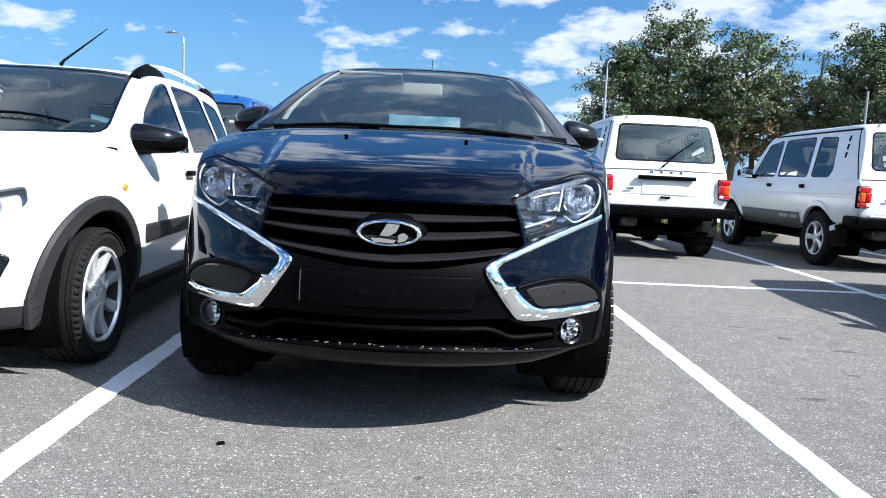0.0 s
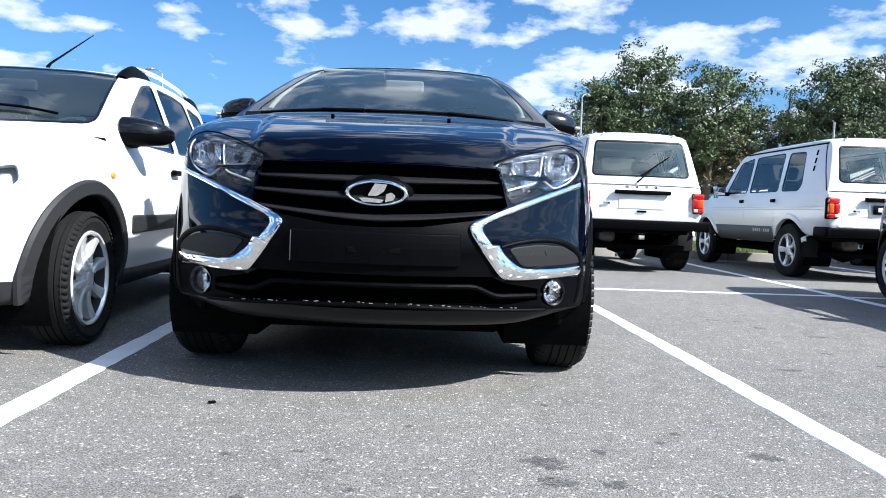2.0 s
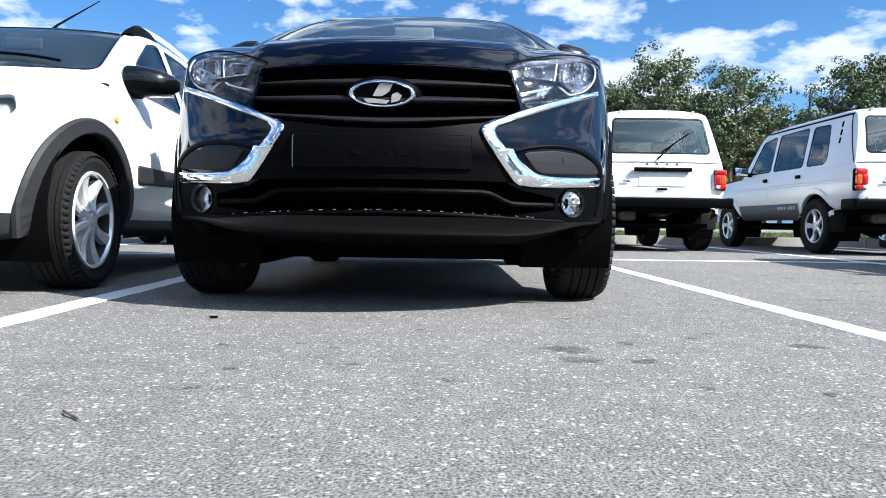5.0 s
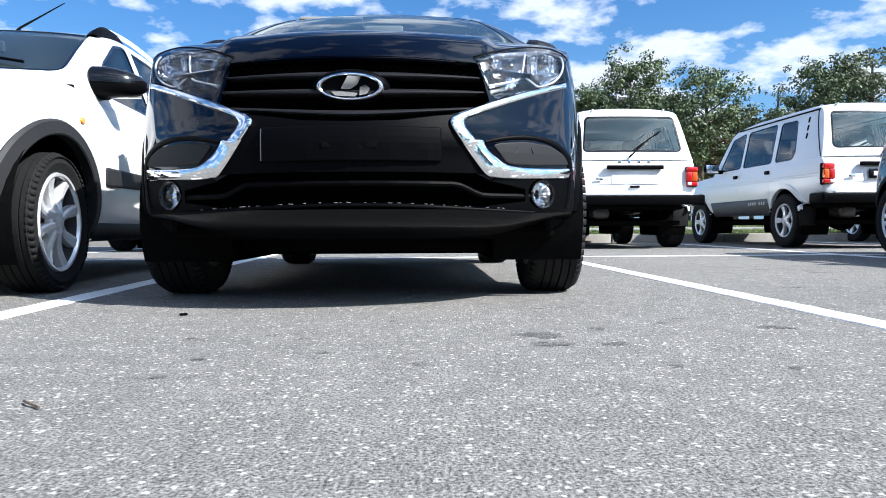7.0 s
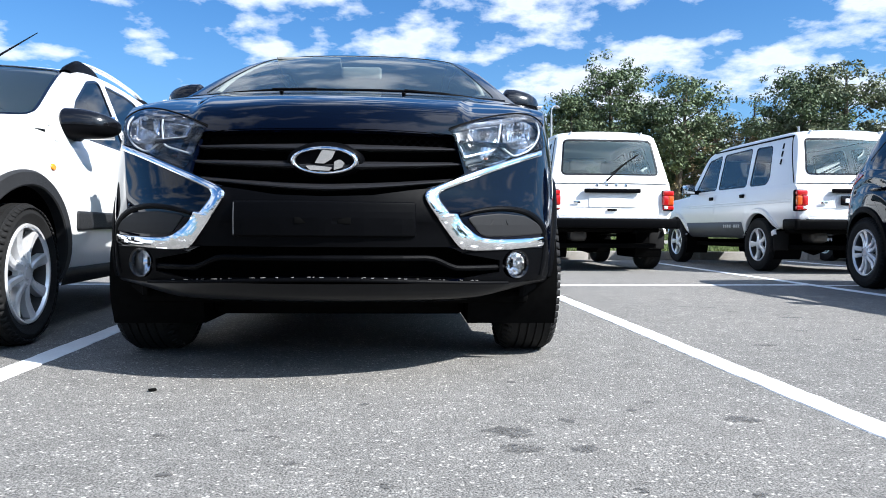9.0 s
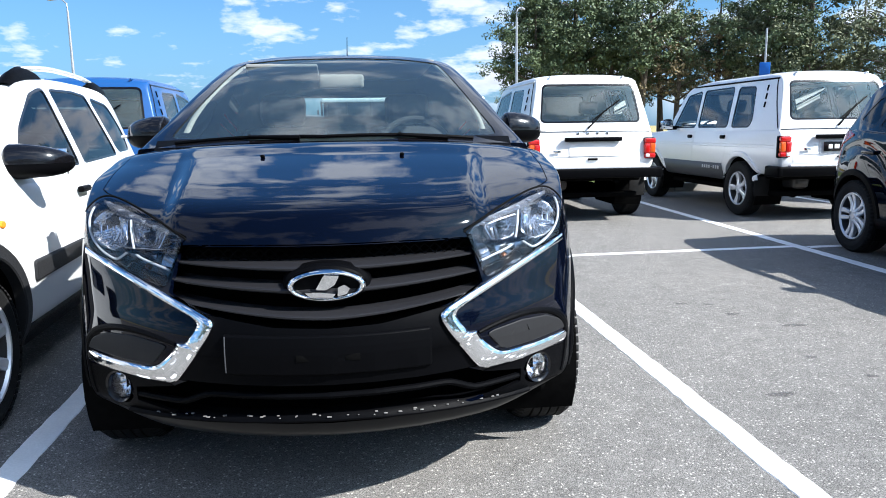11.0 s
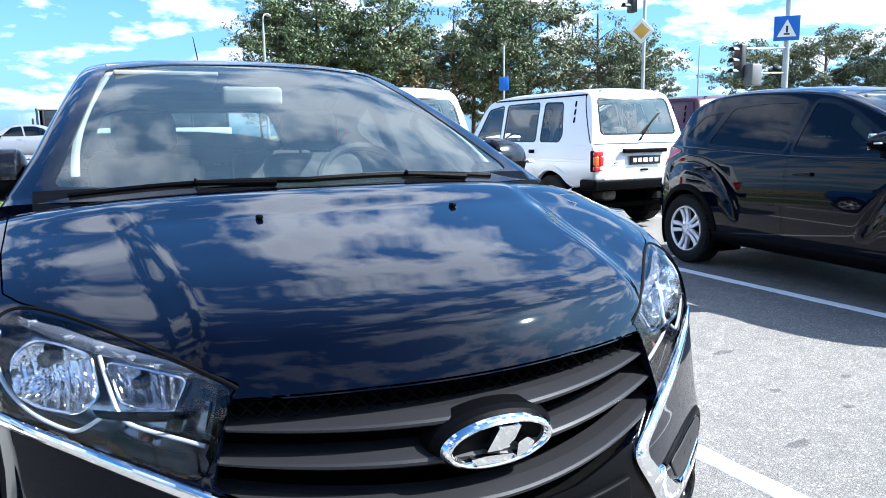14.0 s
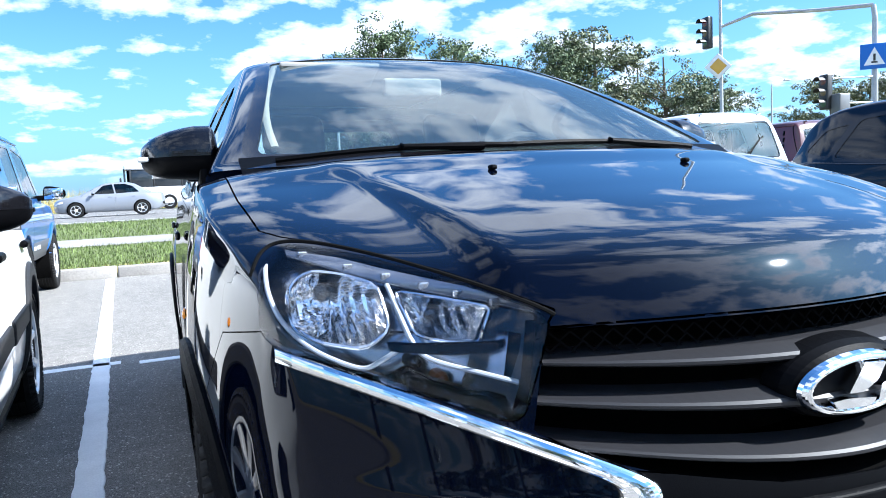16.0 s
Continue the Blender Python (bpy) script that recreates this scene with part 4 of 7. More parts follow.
    # chrome bows
    pairs = [(0.760, 0.806, 0.761, 0.785), (0.70, 0.786, 0.70, 0.763), (0.60, 0.751, 0.60, 0.726), (0.467, 0.699, 0.474, 0.674), (0.385, 0.666, 0.412, 0.650), (0.338, 0.645, 0.380, 0.636), (0.318, 0.630, 0.368, 0.623),
             (0.320, 0.606, 0.371, 0.606), (0.345, 0.570, 0.390, 0.583), (0.358, 0.552, 0.402, 0.568), (0.362, 0.547, 0.405, 0.564), (0.366, 0.542, 0.430, 0.564), (0.370, 0.536, 0.434, 0.560), (0.392, 0.506, 0.446, 0.535), (0.425, 0.462, 0.486, 0.500), (0.446, 0.440, 0.512, 0.484),
             (0.490, 0.435, 0.545, 0.479), (0.62, 0.439, 0.63, 0.480), (0.72, 0.446, 0.72, 0.485), (0.776, 0.453, 0.770, 0.487)]
    B = bspline(len(pairs), 150)
    band = B @ np.array(pairs)
    for s in (1, -1):
        rows = []
        lines = [flowing([car.surf_y(s * (xa + (xb - xa) * v), za + (zb - za) * v) for xa, za, xb, zb in band]) for v in (0.0, 0.5, 1.0)]
        for i, (xa, za, xb, zb) in enumerate(band):
            end = min(1.0, (i + 0.4) / 4, (len(band) - 0.6 - i) / 4) ** 0.5
            y0, y1, y2 = (line[i] for line in lines)
            row = []
            for v in (0.0, 0.0, 0.025, 0.08, 0.17, 0.30, 0.42, 0.5, 0.58, 0.70, 0.83, 0.92, 0.975, 1.0, 1.0):
                x, z = xa + (xb - xa) * v, za + (zb - za) * v
                y = y0 * (1 - v) * (1 - 2 * v) + y1 * 4 * v * (1 - v) + y2 * v * (2 * v - 1)
                k = (1 - abs(2 * v - 1) ** 3) ** 0.5
                row.append(Vector((s * x, y - 0.003 - 0.014 * k * end, z)))
            row[0].y += 0.017
            row[-1].y += 0.017
            rows.append(row)
        bm = grid_mesh(rows)
        bmesh.ops.recalc_face_normals(bm, faces=bm.faces)
        part("chrome_bow", bm, CHROME, ob, "polished chrome bow round the cheek")
    pad = rounded([(0.466, 0.548), (0.488, 0.556), (0.585, 0.567), (0.68, 0.560), (0.735, 0.535), (0.768, 0.498), (0.62, 0.488), (0.535, 0.487), (0.512, 0.494)], 0.012)
    for p in (pad, mirror(pad)):
        part("cheek_pad", car.drape(p, 0.004, 0.004, 0.02), mat("cheek_grey", (0.016, 0.016, 0.017), 0.55, spec=0.2, grain=0.1, grain_scale=300, stain=0.05), ob, "dark grey plastic cheek pad")
    # black ridge that arches over the pad and runs down outside the fog lamp
    ridge = bspline(8, 60) @ np.array([(0.440, 0.556, 0.006), (0.470, 0.566, 0.008), (0.560, 0.586, 0.009), (0.670, 0.582, 0.010), (0.738, 0.553, 0.012), (0.770, 0.505, 0.014), (0.778, 0.430, 0.014), (0.755, 0.345, 0.010)])
    for s in (1, -1):
        rows = []
        for i, (x, z, half) in enumerate(ridge):
            q = ridge[min(i + 1, 59)][:2] - ridge[max(i - 1, 0)][:2]
            nx, nz = -q[1] / math.hypot(*q), q[0] / math.hypot(*q)
            row = []
            for v, lift in ((-1, -0.008), (-1, 0.001), (-0.6, 0.006), (0, 0.008), (0.6, 0.006), (1, 0.001), (1, -0.008)):
                a, b = x + nx * half * v, z + nz * half * v
                row.append(Vector((s * a, car.surf_y(s * a, b) - lift, b)))
            rows.append(row)
        for j in range(7):
            for _ in range(2):
                ys = [r[j].y for r in rows]
                for i in range(1, 59):
                    rows[i][j].y = (ys[i - 1] + ys[i] + ys[i + 1]) / 3
        bm = grid_mesh(rows)
        bmesh.ops.recalc_face_normals(bm, faces=bm.faces)
        part("cheek_ridge", bm, PLASTIC, ob, "black plastic ridge over the cheek pad")
    # lower air-dam bar
    pts = []
    for x in np.linspace(-0.60, 0.60, 49):
        z = 0.380 + 0.036 * (1 - smooth(0.33, 0.44, abs(x)))
        pts.append((x, car.surf_y(x, z) + 0.014, z))
    part("air_dam_bar", tube(pts, 0.010, 8), PLASTIC, ob)
    # fog lamps
    for s in (1, -1):
        fx = s * 0.648
        fy = car.surf_y(fx, 0.39) + 0.02
        tilt = Matrix.Translation((fx, fy, 0.390)) @ Matrix.Rotation(s * 0.45, 4, "Z")
        fl = tagged(new("fog_lamp"), "round clear fog lamp")
        fl.parent = ob
        fl.matrix_basis = tilt
        part("bezel", lathe([(0.05, 0.05), (-0.008, 0.053), (-0.016, 0.050), (-0.012, 0.044), (0.03, 0.040)], 32, "y"), GLOSS_BLACK, fl)
        rows = [[Vector((r * math.cos(a), 0.035 - 0.035 * (r / 0.042) ** 2 + 0.003 * math.cos(9 * a) * (r / 0.042), r * math.sin(a))) for r in (0.001, 0.012, 0.022, 0.032, 0.041)] for a in np.linspace(0, 2 * math.pi, 37)]
        part("reflector", grid_mesh(rows), REFLECTOR, fl, flat=True)
        rows = [[Vector((r * math.cos(a), -0.010 + 0.010 * (r / 0.043) ** 2, r * math.sin(a))) for r in (0.001, 0.015, 0.03, 0.043)] for a in np.linspace(0, 2 * math.pi, 33)]
        lz = part("lens", grid_mesh(rows), LENS, fl)
        lz.visible_shadow = False
    # headlamps
    for s in (1, -1):
        lm = tagged(new("headlamp"), "clear headlamp with chrome reflectors")
        lm.parent = ob
        bm = take(lens, [f for f in lens.faces if f.calc_center_median().x * s > 0], remove=False)
        bowl = bm.copy()
        layer = bowl.verts.layers.float_vector["nrm"]
        for v in bowl.verts:
            v.co.y += 0.085
        part("back_shell", bowl, mat("lamp_inner", (0.34, 0.37, 0.43), 0.18, 0.9, coat=0.3, stain=0.25, stain_scale=20), lm)
        wall = bmesh.new()
        outline = [(s * a, b) for a, b in grow(hl, 0.002)]
        rows = [[Vector((a, car.surf_y(a, b) + k, b)) for a, b in outline] for k in (0.004, 0.10)]
        wall = join(wall, grid_mesh(rows, True))
        part("side_wall", wall, GLOSS_BLACK, lm)
        pane = part("lens", bm, LENS, lm)
        pane.visible_shadow = False
        inner = lambda a, b, k: Vector((s * a, car.surf_y(s * a, b) + k, b))

        def dish(poly, depth, near, flute, folds):
            """A reflector bowl with upright flutes inside an outline."""
            cx, cz = sum(p[0] for p in poly) / len(poly), sum(p[1] for p in poly) / len(poly)
            lo, hi = min(p[0] for p in poly), max(p[0] for p in poly)
            rows = []
            for a, b in poly + poly[:1]:
                row = []
                for rr in (0.02, 0.08, 0.15, 0.22, 0.30, 0.38, 0.46, 0.54, 0.62, 0.70, 0.78, 0.86, 0.93, 1.0):
                    x, z = cx + (a - cx) * rr, cz + (b - cz) * rr
                    wave = abs(((x - lo) / (hi - lo) * folds) % 1.0 - 0.5) * 2
                    row.append(Vector((s * x, car.surf_y(s * cx, cz) + near + (car.surf_y(s * x, z) - car.surf_y(s * cx, cz)) * 0.7 + depth * (1 - rr ** 2) + flute * wave * min(1, 3 * rr) * (1 - rr ** 6), z)))
                rows.append(row)
            return grid_mesh(rows)

        def fine_ring(poly, r, per):
            pts = rounded(poly, r)
            out = []
            for p, q in zip(pts, pts[1:] + pts[:1]):
                n = max(1, int(math.hypot(q[0] - p[0], q[1] - p[1]) / per))
                out += [(p[0] + (q[0] - p[0]) * i / n, p[1] + (q[1] - p[1]) * i / n) for i in range(n)]
            return out
        main = fine_ring([(0.735, 0.878), (0.719, 0.900), (0.694, 0.912), (0.655, 0.906), (0.613, 0.892), (0.606, 0.828), (0.643, 0.803), (0.698, 0.811), (0.730, 0.830)], 0.012, 0.005)
        part("main_reflector", dish(main, 0.060, 0.020, 0.010, 9), REFLECTOR, lm, "fluted chrome bowl", flat=True)
        second = fine_ring([(0.592, 0.882), (0.539, 0.872), (0.474, 0.857), (0.501, 0.808), (0.529, 0.811), (0.575, 0.820)], 0.010, 0.005)
        part("dipped_reflector", dish(second, 0.045, 0.024, 0.009, 8), mat("smoked_reflector", (0.70, 0.73, 0.78), 0.16, 1.0, stain=0.05), lm, flat=True)
        for ringed, r in ((main, 0.0035), (second, 0.0025)):
            part("reflector_rim", tube([inner(a, b, 0.020) for a, b in ringed[::2]], r, 6, closed=True), mat("smoked_reflector", (0.70, 0.73, 0.78), 0.16, 1.0, stain=0.05), lm)
        for cx, cz, r, mt in ((0.684, 0.880, 0.014, "bulb_shield"), (0.548, 0.846, 0.010, "bulb_shield")):
            bm = lathe([(-0.006, 0.0008), (-0.004, r * 0.8), (0.0, r), (0.035, r)], 20, "y")
            part("bulb_cap", bm, mat(mt, (0.10, 0.105, 0.115), 0.25, 0.9, stain=0.05), lm, offset=Matrix.Translation(inner(cx, cz, 0.035)) @ Matrix.Rotation(s * 0.5, 4, "Z"))
        # light guides
        for path in ([(0.752, 0.928), (0.760, 0.903), (0.758, 0.872), (0.745, 0.838), (0.717, 0.807), (0.685, 0.788), (0.656, 0.777), (0.641, 0.775), (0.625, 0.786), (0.592, 0.808)],
                     [(0.600, 0.891), (0.593, 0.854), (0.586, 0.824), (0.579, 0.803), (0.566, 0.789), (0.534, 0.779), (0.498, 0.769), (0.459, 0.757)]):
            B = bspline(len(path), 34)
            pts = [inner(a, b, 0.018) for a, b in (B @ np.array(path))]
            part("light_guide", tube(pts, 0.0038, 8), mat("light_guide", (0.48, 0.52, 0.57), 0.2, 0.1, coat=0.8, stain=0.04), lm)
        for x, z, c in ((0.574, 0.778, "bulb_shield"), (0.542, 0.755, "turn_amber"), (0.500, 0.747, "turn_amber")):
            part("turn_bulb", lathe([(-0.008, 0.001), (-0.004, 0.008), (0.004, 0.011), (0.03, 0.011)], 14, "y"), mat(c, (0.14, 0.04, 0.006), 0.3, stain=0.1), lm, offset=Matrix.Translation(inner(x, z, 0.050)))
        # smoked brow under the upper edge, with its light cells
        lower = [(0.722, 0.931), (0.712, 0.928), (0.655, 0.908), (0.600, 0.891), (0.537, 0.874), (0.482, 0.864), (0.424, 0.847)]
        rows = []
        for a, b in lower:
            up = 0.022 - 0.010 * smooth(0.55, 0.42, a) if a < 0.7 else 0.012
            rows.append([inner(a, b + up, 0.010), inner(a, b + 0.004, 0.014), inner(a, b, 0.020), inner(a, b - 0.001, 0.075)])
        part("brow", grid_mesh(rows), mat("lamp_brow", (0.24, 0.26, 0.30), 0.2, 0.7, coat=0.6, stain=0.1, stain_scale=40), lm, "smoked grey brow")
        for x, z in ((0.700, 0.934), (0.645, 0.916), (0.599, 0.902), (0.553, 0.888), (0.512, 0.876), (0.470, 0.864)):
            part("light_cell", box((0.015, 0.008, 0.011), inner(x, z, 0.015), 0.002), mat("cell_clear", (0.50, 0.53, 0.58), 0.15, 0.8, coat=0.6, stain=0.1, stain_scale=80), lm)
        # dark floor of the lamp, under the guides and towards the grille
        rows = []
        for a, b in ((0.752, 0.838), (0.717, 0.799), (0.685, 0.780), (0.641, 0.762), (0.620, 0.768), (0.592, 0.782), (0.575, 0.778), (0.560, 0.767), (0.534, 0.758), (0.498, 0.749), (0.474, 0.742)):
            low_z = 0.710 + (a - 0.47) * 0.356
            rows.append([inner(a, b - 0.004, 0.034), inner(a, b - 0.006, 0.028), inner(a, (b + low_z) / 2, 0.024), inner(a, low_z, 0.010)])
        part("lamp_floor", grid_mesh(rows), GLOSS_BLACK, lm, "black lamp floor")
        panel = fine_ring([(0.474, 0.856), (0.416, 0.846), (0.430, 0.800), (0.468, 0.716), (0.530, 0.738), (0.505, 0.800)], 0.008, 0.02)
        rows = [[inner(a, b, 0.034) for a, b in panel], [inner(0.46 + (a - 0.46) * 0.5, 0.79 + (b - 0.79) * 0.5, 0.036) for a, b in panel]]
        part("inner_panel", grid_mesh(rows, True), GLOSS_BLACK, lm)
        # rubber lip between the lamp and the bonnet
        lip_path = bspline(7, 40) @ np.array([(0.404, 0.846), (0.418, 0.858), (0.53, 0.908), (0.64, 0.944), (0.726, 0.961), (0.764, 0.940), (0.778, 0.905)])
        part("lamp_seal", tube([inner(a, b, 0.003) for a, b in lip_path], 0.0042, 8), mat("lamp_rubber", (0.003, 0.003, 0.003), 0.8, spec=0.05, stain=0.1), lm, "black rubber lamp seal")
    lens.free()
    # bonnet
    front = [(0.0, 0.834), (0.2, 0.834), (0.34, 0.832), (0.424, 0.829), (0.406, 0.853), (0.53, 0.908), (0.64, 0.944), (0.724, 0.960), (0.752, 0.970), (0.766, 1.02), (0.770, 1.3)]
    front = front + [(-a, b) for a, b in front[-1:0:-1]]
    plan = [(0.0, 0.0), (0.80, 0.0), (0.80, 0.7), (0.765, 1.055), (0.62, 1.035), (0.3, 0.978), (0.0, 0.958)]
    plan = plan + [(-a, b) for a, b in plan[-2:0:-1]]
    on_top = lambda c, n: c.z > 0.8 and n.z > -0.2 and c.y < 1.15
    carve(low, front, "y", on_top)
    faces = [f for f in carve(low, plan, "z", on_top) if inside(front, f.calc_center_median().x, f.calc_center_median().z)]
    bm = take(low, faces)
    shrink(bm, 0.0035)
    rim(bm, 0.02)
    part("bonnet", bm, BLACK_PAINT, ob)
    # doors
    wd = lambda c, n: abs(n.x) > 0.3 and abs(c.x) > 0.55
    fd = [(1.23, 0.99), (1.22, 0.8), (1.20, 0.55), (1.24, 0.36), (2.24, 0.34), (2.28, 0.6), (2.27, 1.02)]
    rd = [(2.285, 1.02), (2.295, 0.6), (2.255, 0.34), (2.98, 0.34), (3.05, 0.50), (3.16, 0.68), (3.34, 0.86), (3.42, 1.075)]
    for nm, poly in (("front_door", fd), ("rear_door", rd)):
        for d in cut_panel(ob, car, nm, poly, "x", wd, BLACK_PAINT):
            sgn = 1 if sum(v.co.x for v in d.data.vertices) > 0 else -1
            y = poly[-1][0] - 0.16
            x = car.surf_x(y, 0.90, sgn)
            part("handle", box((0.018, 0.19, 0.030), (x + sgn * 0.016, y, 0.90), 0.008, 3), BLACK_PAINT, d)
    bumper_edge = [(-0.3, 0.1), (0.465, 0.1), (0.48, 0.45), (0.55, 0.57), (0.63, 0.67), (0.535, 0.812), (0.40, 0.83), (-0.3, 0.83)]
    bm = take(low, carve(low, bumper_edge, "x", lambda c, n: c.y < 0.75))
    shrink(bm, 0.0022)
    rim(bm, 0.015)
    part("front_bumper", bm, BLACK_PAINT, ob)
    # sills and arch trims
    for s in (1, -1):
        rows = []
        for y in np.linspace(1.2, 3.06, 30):
            rows.append([Vector(((car.surf_x(y, z, s) or s * 0.8) + s * o, y, z)) for z, o in ((0.235, -0.05), (0.235, 0.008), (0.26, 0.02), (0.33, 0.018), (0.352, 0.010), (0.355, -0.01))])
        part("sill_trim", grid_mesh(rows), PLASTIC, ob)
        for cy in (0.84, 3.43):
            arch_trim(ob, car, cy, 0.33, R - 0.012, 0.055, s, 0.012, PLASTIC, 0.27)
            wheel_well(ob, cy, 0.33, R + 0.005, s, 0.5, 0.84)
    for s in (1, -1):
        for cy in (0.84, 3.43):
            wheel(ob, (s * 0.762, cy, 0.325), 0.325, 0.205, 0.212, 5, s, "twin")
    # rear lamps, side repeaters
    for s in (1, -1):
        p = rounded([(s * 0.44, 0.985), (s * 0.74, 1.02), (s * 0.78, 0.93), (s * 0.70, 0.885), (s * 0.46, 0.93)], 0.02)
        part("rear_lamp", car.plate(p, "y", lambda c, n: c.y > 3.5, 0.008, 0.008), RED_LAMP, ob, "red rear lamp")
        p = rounded([(3.58, 1.045), (3.78, 1.085), (3.95, 1.07), (3.97, 0.955), (3.80, 0.96)], 0.02)
        part("rear_lamp", car.plate(p, "x", lambda c, n, s=s: c.x * s > 0.3 and c.y > 3.6, 0.008, 0.008), RED_LAMP, ob, "red rear lamp")
        p = ring(1.02, 0.775, 0.026, 0.013, 16)
        part("side_repeater", car.plate(p, "x", lambda c, n, s=s: c.x * s > 0.5, 0.008, 0.006), AMBER, ob, "amber side repeater")
    # washer nozzles, wipers
    for x in (-0.248, 0.248):
        z = car.surf_z(x, 0.70)
        part("washer_nozzle", box((0.016, 0.020, 0.011), (x, 0.70, z + 0.005), 0.005, 3), PLASTIC, ob)
    rows = []
    for x in np.linspace(-0.72, 0.72, 36):
        y = 0.945 + 0.17 * x * x
        rows.append([Vector((x, y, 1.090 - 0.04 * x * x)), Vector((x, y + 0.03, 1.104 - 0.03 * x * x)), Vector((x, y + 0.08, 1.130 - 0.02 * x * x)), Vector((x, y + 0.12, 1.06))])
    part("cowl", grid_mesh(rows), PLASTIC, ob)
    windows(ob, car,
            [rounded([(1.36, 1.075), (1.88, 1.36), (2.06, 1.425), (2.22, 1.44), (2.27, 1.06), (1.9, 1.045)], 0.04),
             rounded([(2.36, 1.065), (2.33, 1.442), (2.75, 1.45), (3.10, 1.425), (3.26, 1.115)], 0.05),
             rounded([(3.34, 1.13), (3.20, 1.40), (3.45, 1.36), (3.62, 1.18)], 0.03)],
            rounded([(-0.678, 1.128), (0.0, 1.110), (0.678, 1.128), (0.504, 1.496), (0.3, 1.521), (0, 1.526), (-0.3, 1.521), (-0.504, 1.496)], 0.03, 3),
            rounded([(-0.60, 1.14), (0.60, 1.14), (0.47, 1.40), (-0.47, 1.40)], 0.05), 0.034)
    for x0, x1, xa in ((0.56, -0.05, 0.45), (-0.04, -0.64, -0.14)):
        def on_glass(x, t):
            y = 0.985 + 0.19 * x * x + 0.022 * t
            hit = car.cab_tree.ray_cast(Vector((x, y, 3)), Vector((0, 0, -1)))
            return Vector((x, y, (hit[0].z if hit[0] else 1.1) + 0.010))
        wp = tagged(new("wiper"), "black wiper arm")
        wp.parent = ob
        part("blade", tube([on_glass(x0 + (x1 - x0) * u, 0.2 + 0.5 * math.sin(u * 3.1)) - Vector((0, 0, 0.006)) for u in np.linspace(0, 1, 14)], 0.006, 6, squash=1.3), PLASTIC, wp)
        part("arm", tube([on_glass(xa, -0.6), on_glass(xa * 0.6 + x1 * 0.4, -0.1) + Vector((0, 0, 0.004)), on_glass((x0 + x1) / 2, 0.7) + Vector((0, 0, 0.002))], [0.011, 0.007, 0.005], 8), PLASTIC, wp)
    for s in (1, -1):
        mir = door_mirror(ob, (s * 0.844, 1.45, 1.147), s, GLOSS_BLACK, (0.198, 0.16, 0.155), arm=0.02)
        part("indicator", box((0.030, 0.05, 0.013), (s * 0.092, -0.040, -0.010), 0.006, 3), CLEAR_LAMP, mir, "clear mirror indicator")
        part("mirror_sail", box((0.03, 0.17, 0.10), (s * 0.785, 1.42, 1.065), 0.012), PLASTIC, ob)
    pts = [(0.0, 3.2, 1.59), (0.0, 3.30, 1.70), (0.0, 3.40, 1.80)]
    part("aerial", tube(pts, [0.006, 0.003, 0.002], 6), PLASTIC, ob)
    interior(ob, car, 1.34, 1.06, 1.95, 2.75, driver=1)
    part("rear_view_mirror", box((0.23, 0.03, 0.07), (0, 1.90, 1.40), 0.015, 3), TRIM_GREY, ob)
    part("sun_visor", box((0.36, 0.16, 0.018), (-0.30, 1.98, 1.455), 0.006, turn=Matrix.Rotation(-0.35, 3, "X")), TRIM_GREY, ob)
    part("headlining", box((1.0, 1.3, 0.02), (0, 2.75, 1.515), 0.008), TRIM_GREY, ob)
    for s in (1, -1):
        rows = []
        for u in np.linspace(0, 1, 16):
            z = 1.150 + 0.335 * u
            row = []
            for off, deep in ((0.0, 0.020), (0.006, 0.016), (0.015, 0.018), (0.022, 0.045)):
                x = 0.662 - 0.162 * u + 0.016 * math.sin(u * math.pi) - off - 0.030 * (1 - u) ** 4
                hit = car.cab_tree.ray_cast(Vector((s * x, -1, z)), Vector((0, 1, 0)))
                row.append(Vector((s * x, (hit[0].y if hit[0] else 1.1 + 0.9 * u) + deep, z)))
            rows.append(row)
        part("pillar_trim", grid_mesh(rows), TRIM_GREY, ob, "pale pillar trim")
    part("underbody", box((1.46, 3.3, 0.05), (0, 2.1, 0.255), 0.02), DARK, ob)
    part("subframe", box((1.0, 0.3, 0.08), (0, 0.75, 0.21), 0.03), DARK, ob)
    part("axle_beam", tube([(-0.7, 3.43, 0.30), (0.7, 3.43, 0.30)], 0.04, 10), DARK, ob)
    part("exhaust_box", box((0.5, 0.25, 0.14), (-0.2, 3.75, 0.24), 0.05, 3), mat("exhaust_steel", (0.07, 0.066, 0.062), 0.5, 0.6, stain=0.2), ob)
    close_car(ob, car, BLACK_PAINT)
    car.pristine.free()
    return ob


HATCH_AT = pose(0.012, 2.575, 0, 0, 0, -1.3)
hatchback = build_hatchback("black-blue hatchback with chrome front bows, parked nose-out", HATCH_AT)
twin = copy_thing(hatchback, pose(4.947, 3.083, 0, 0, 0, -7.5))
twin["label"] = "dark hatchback parked beside the empty bay"


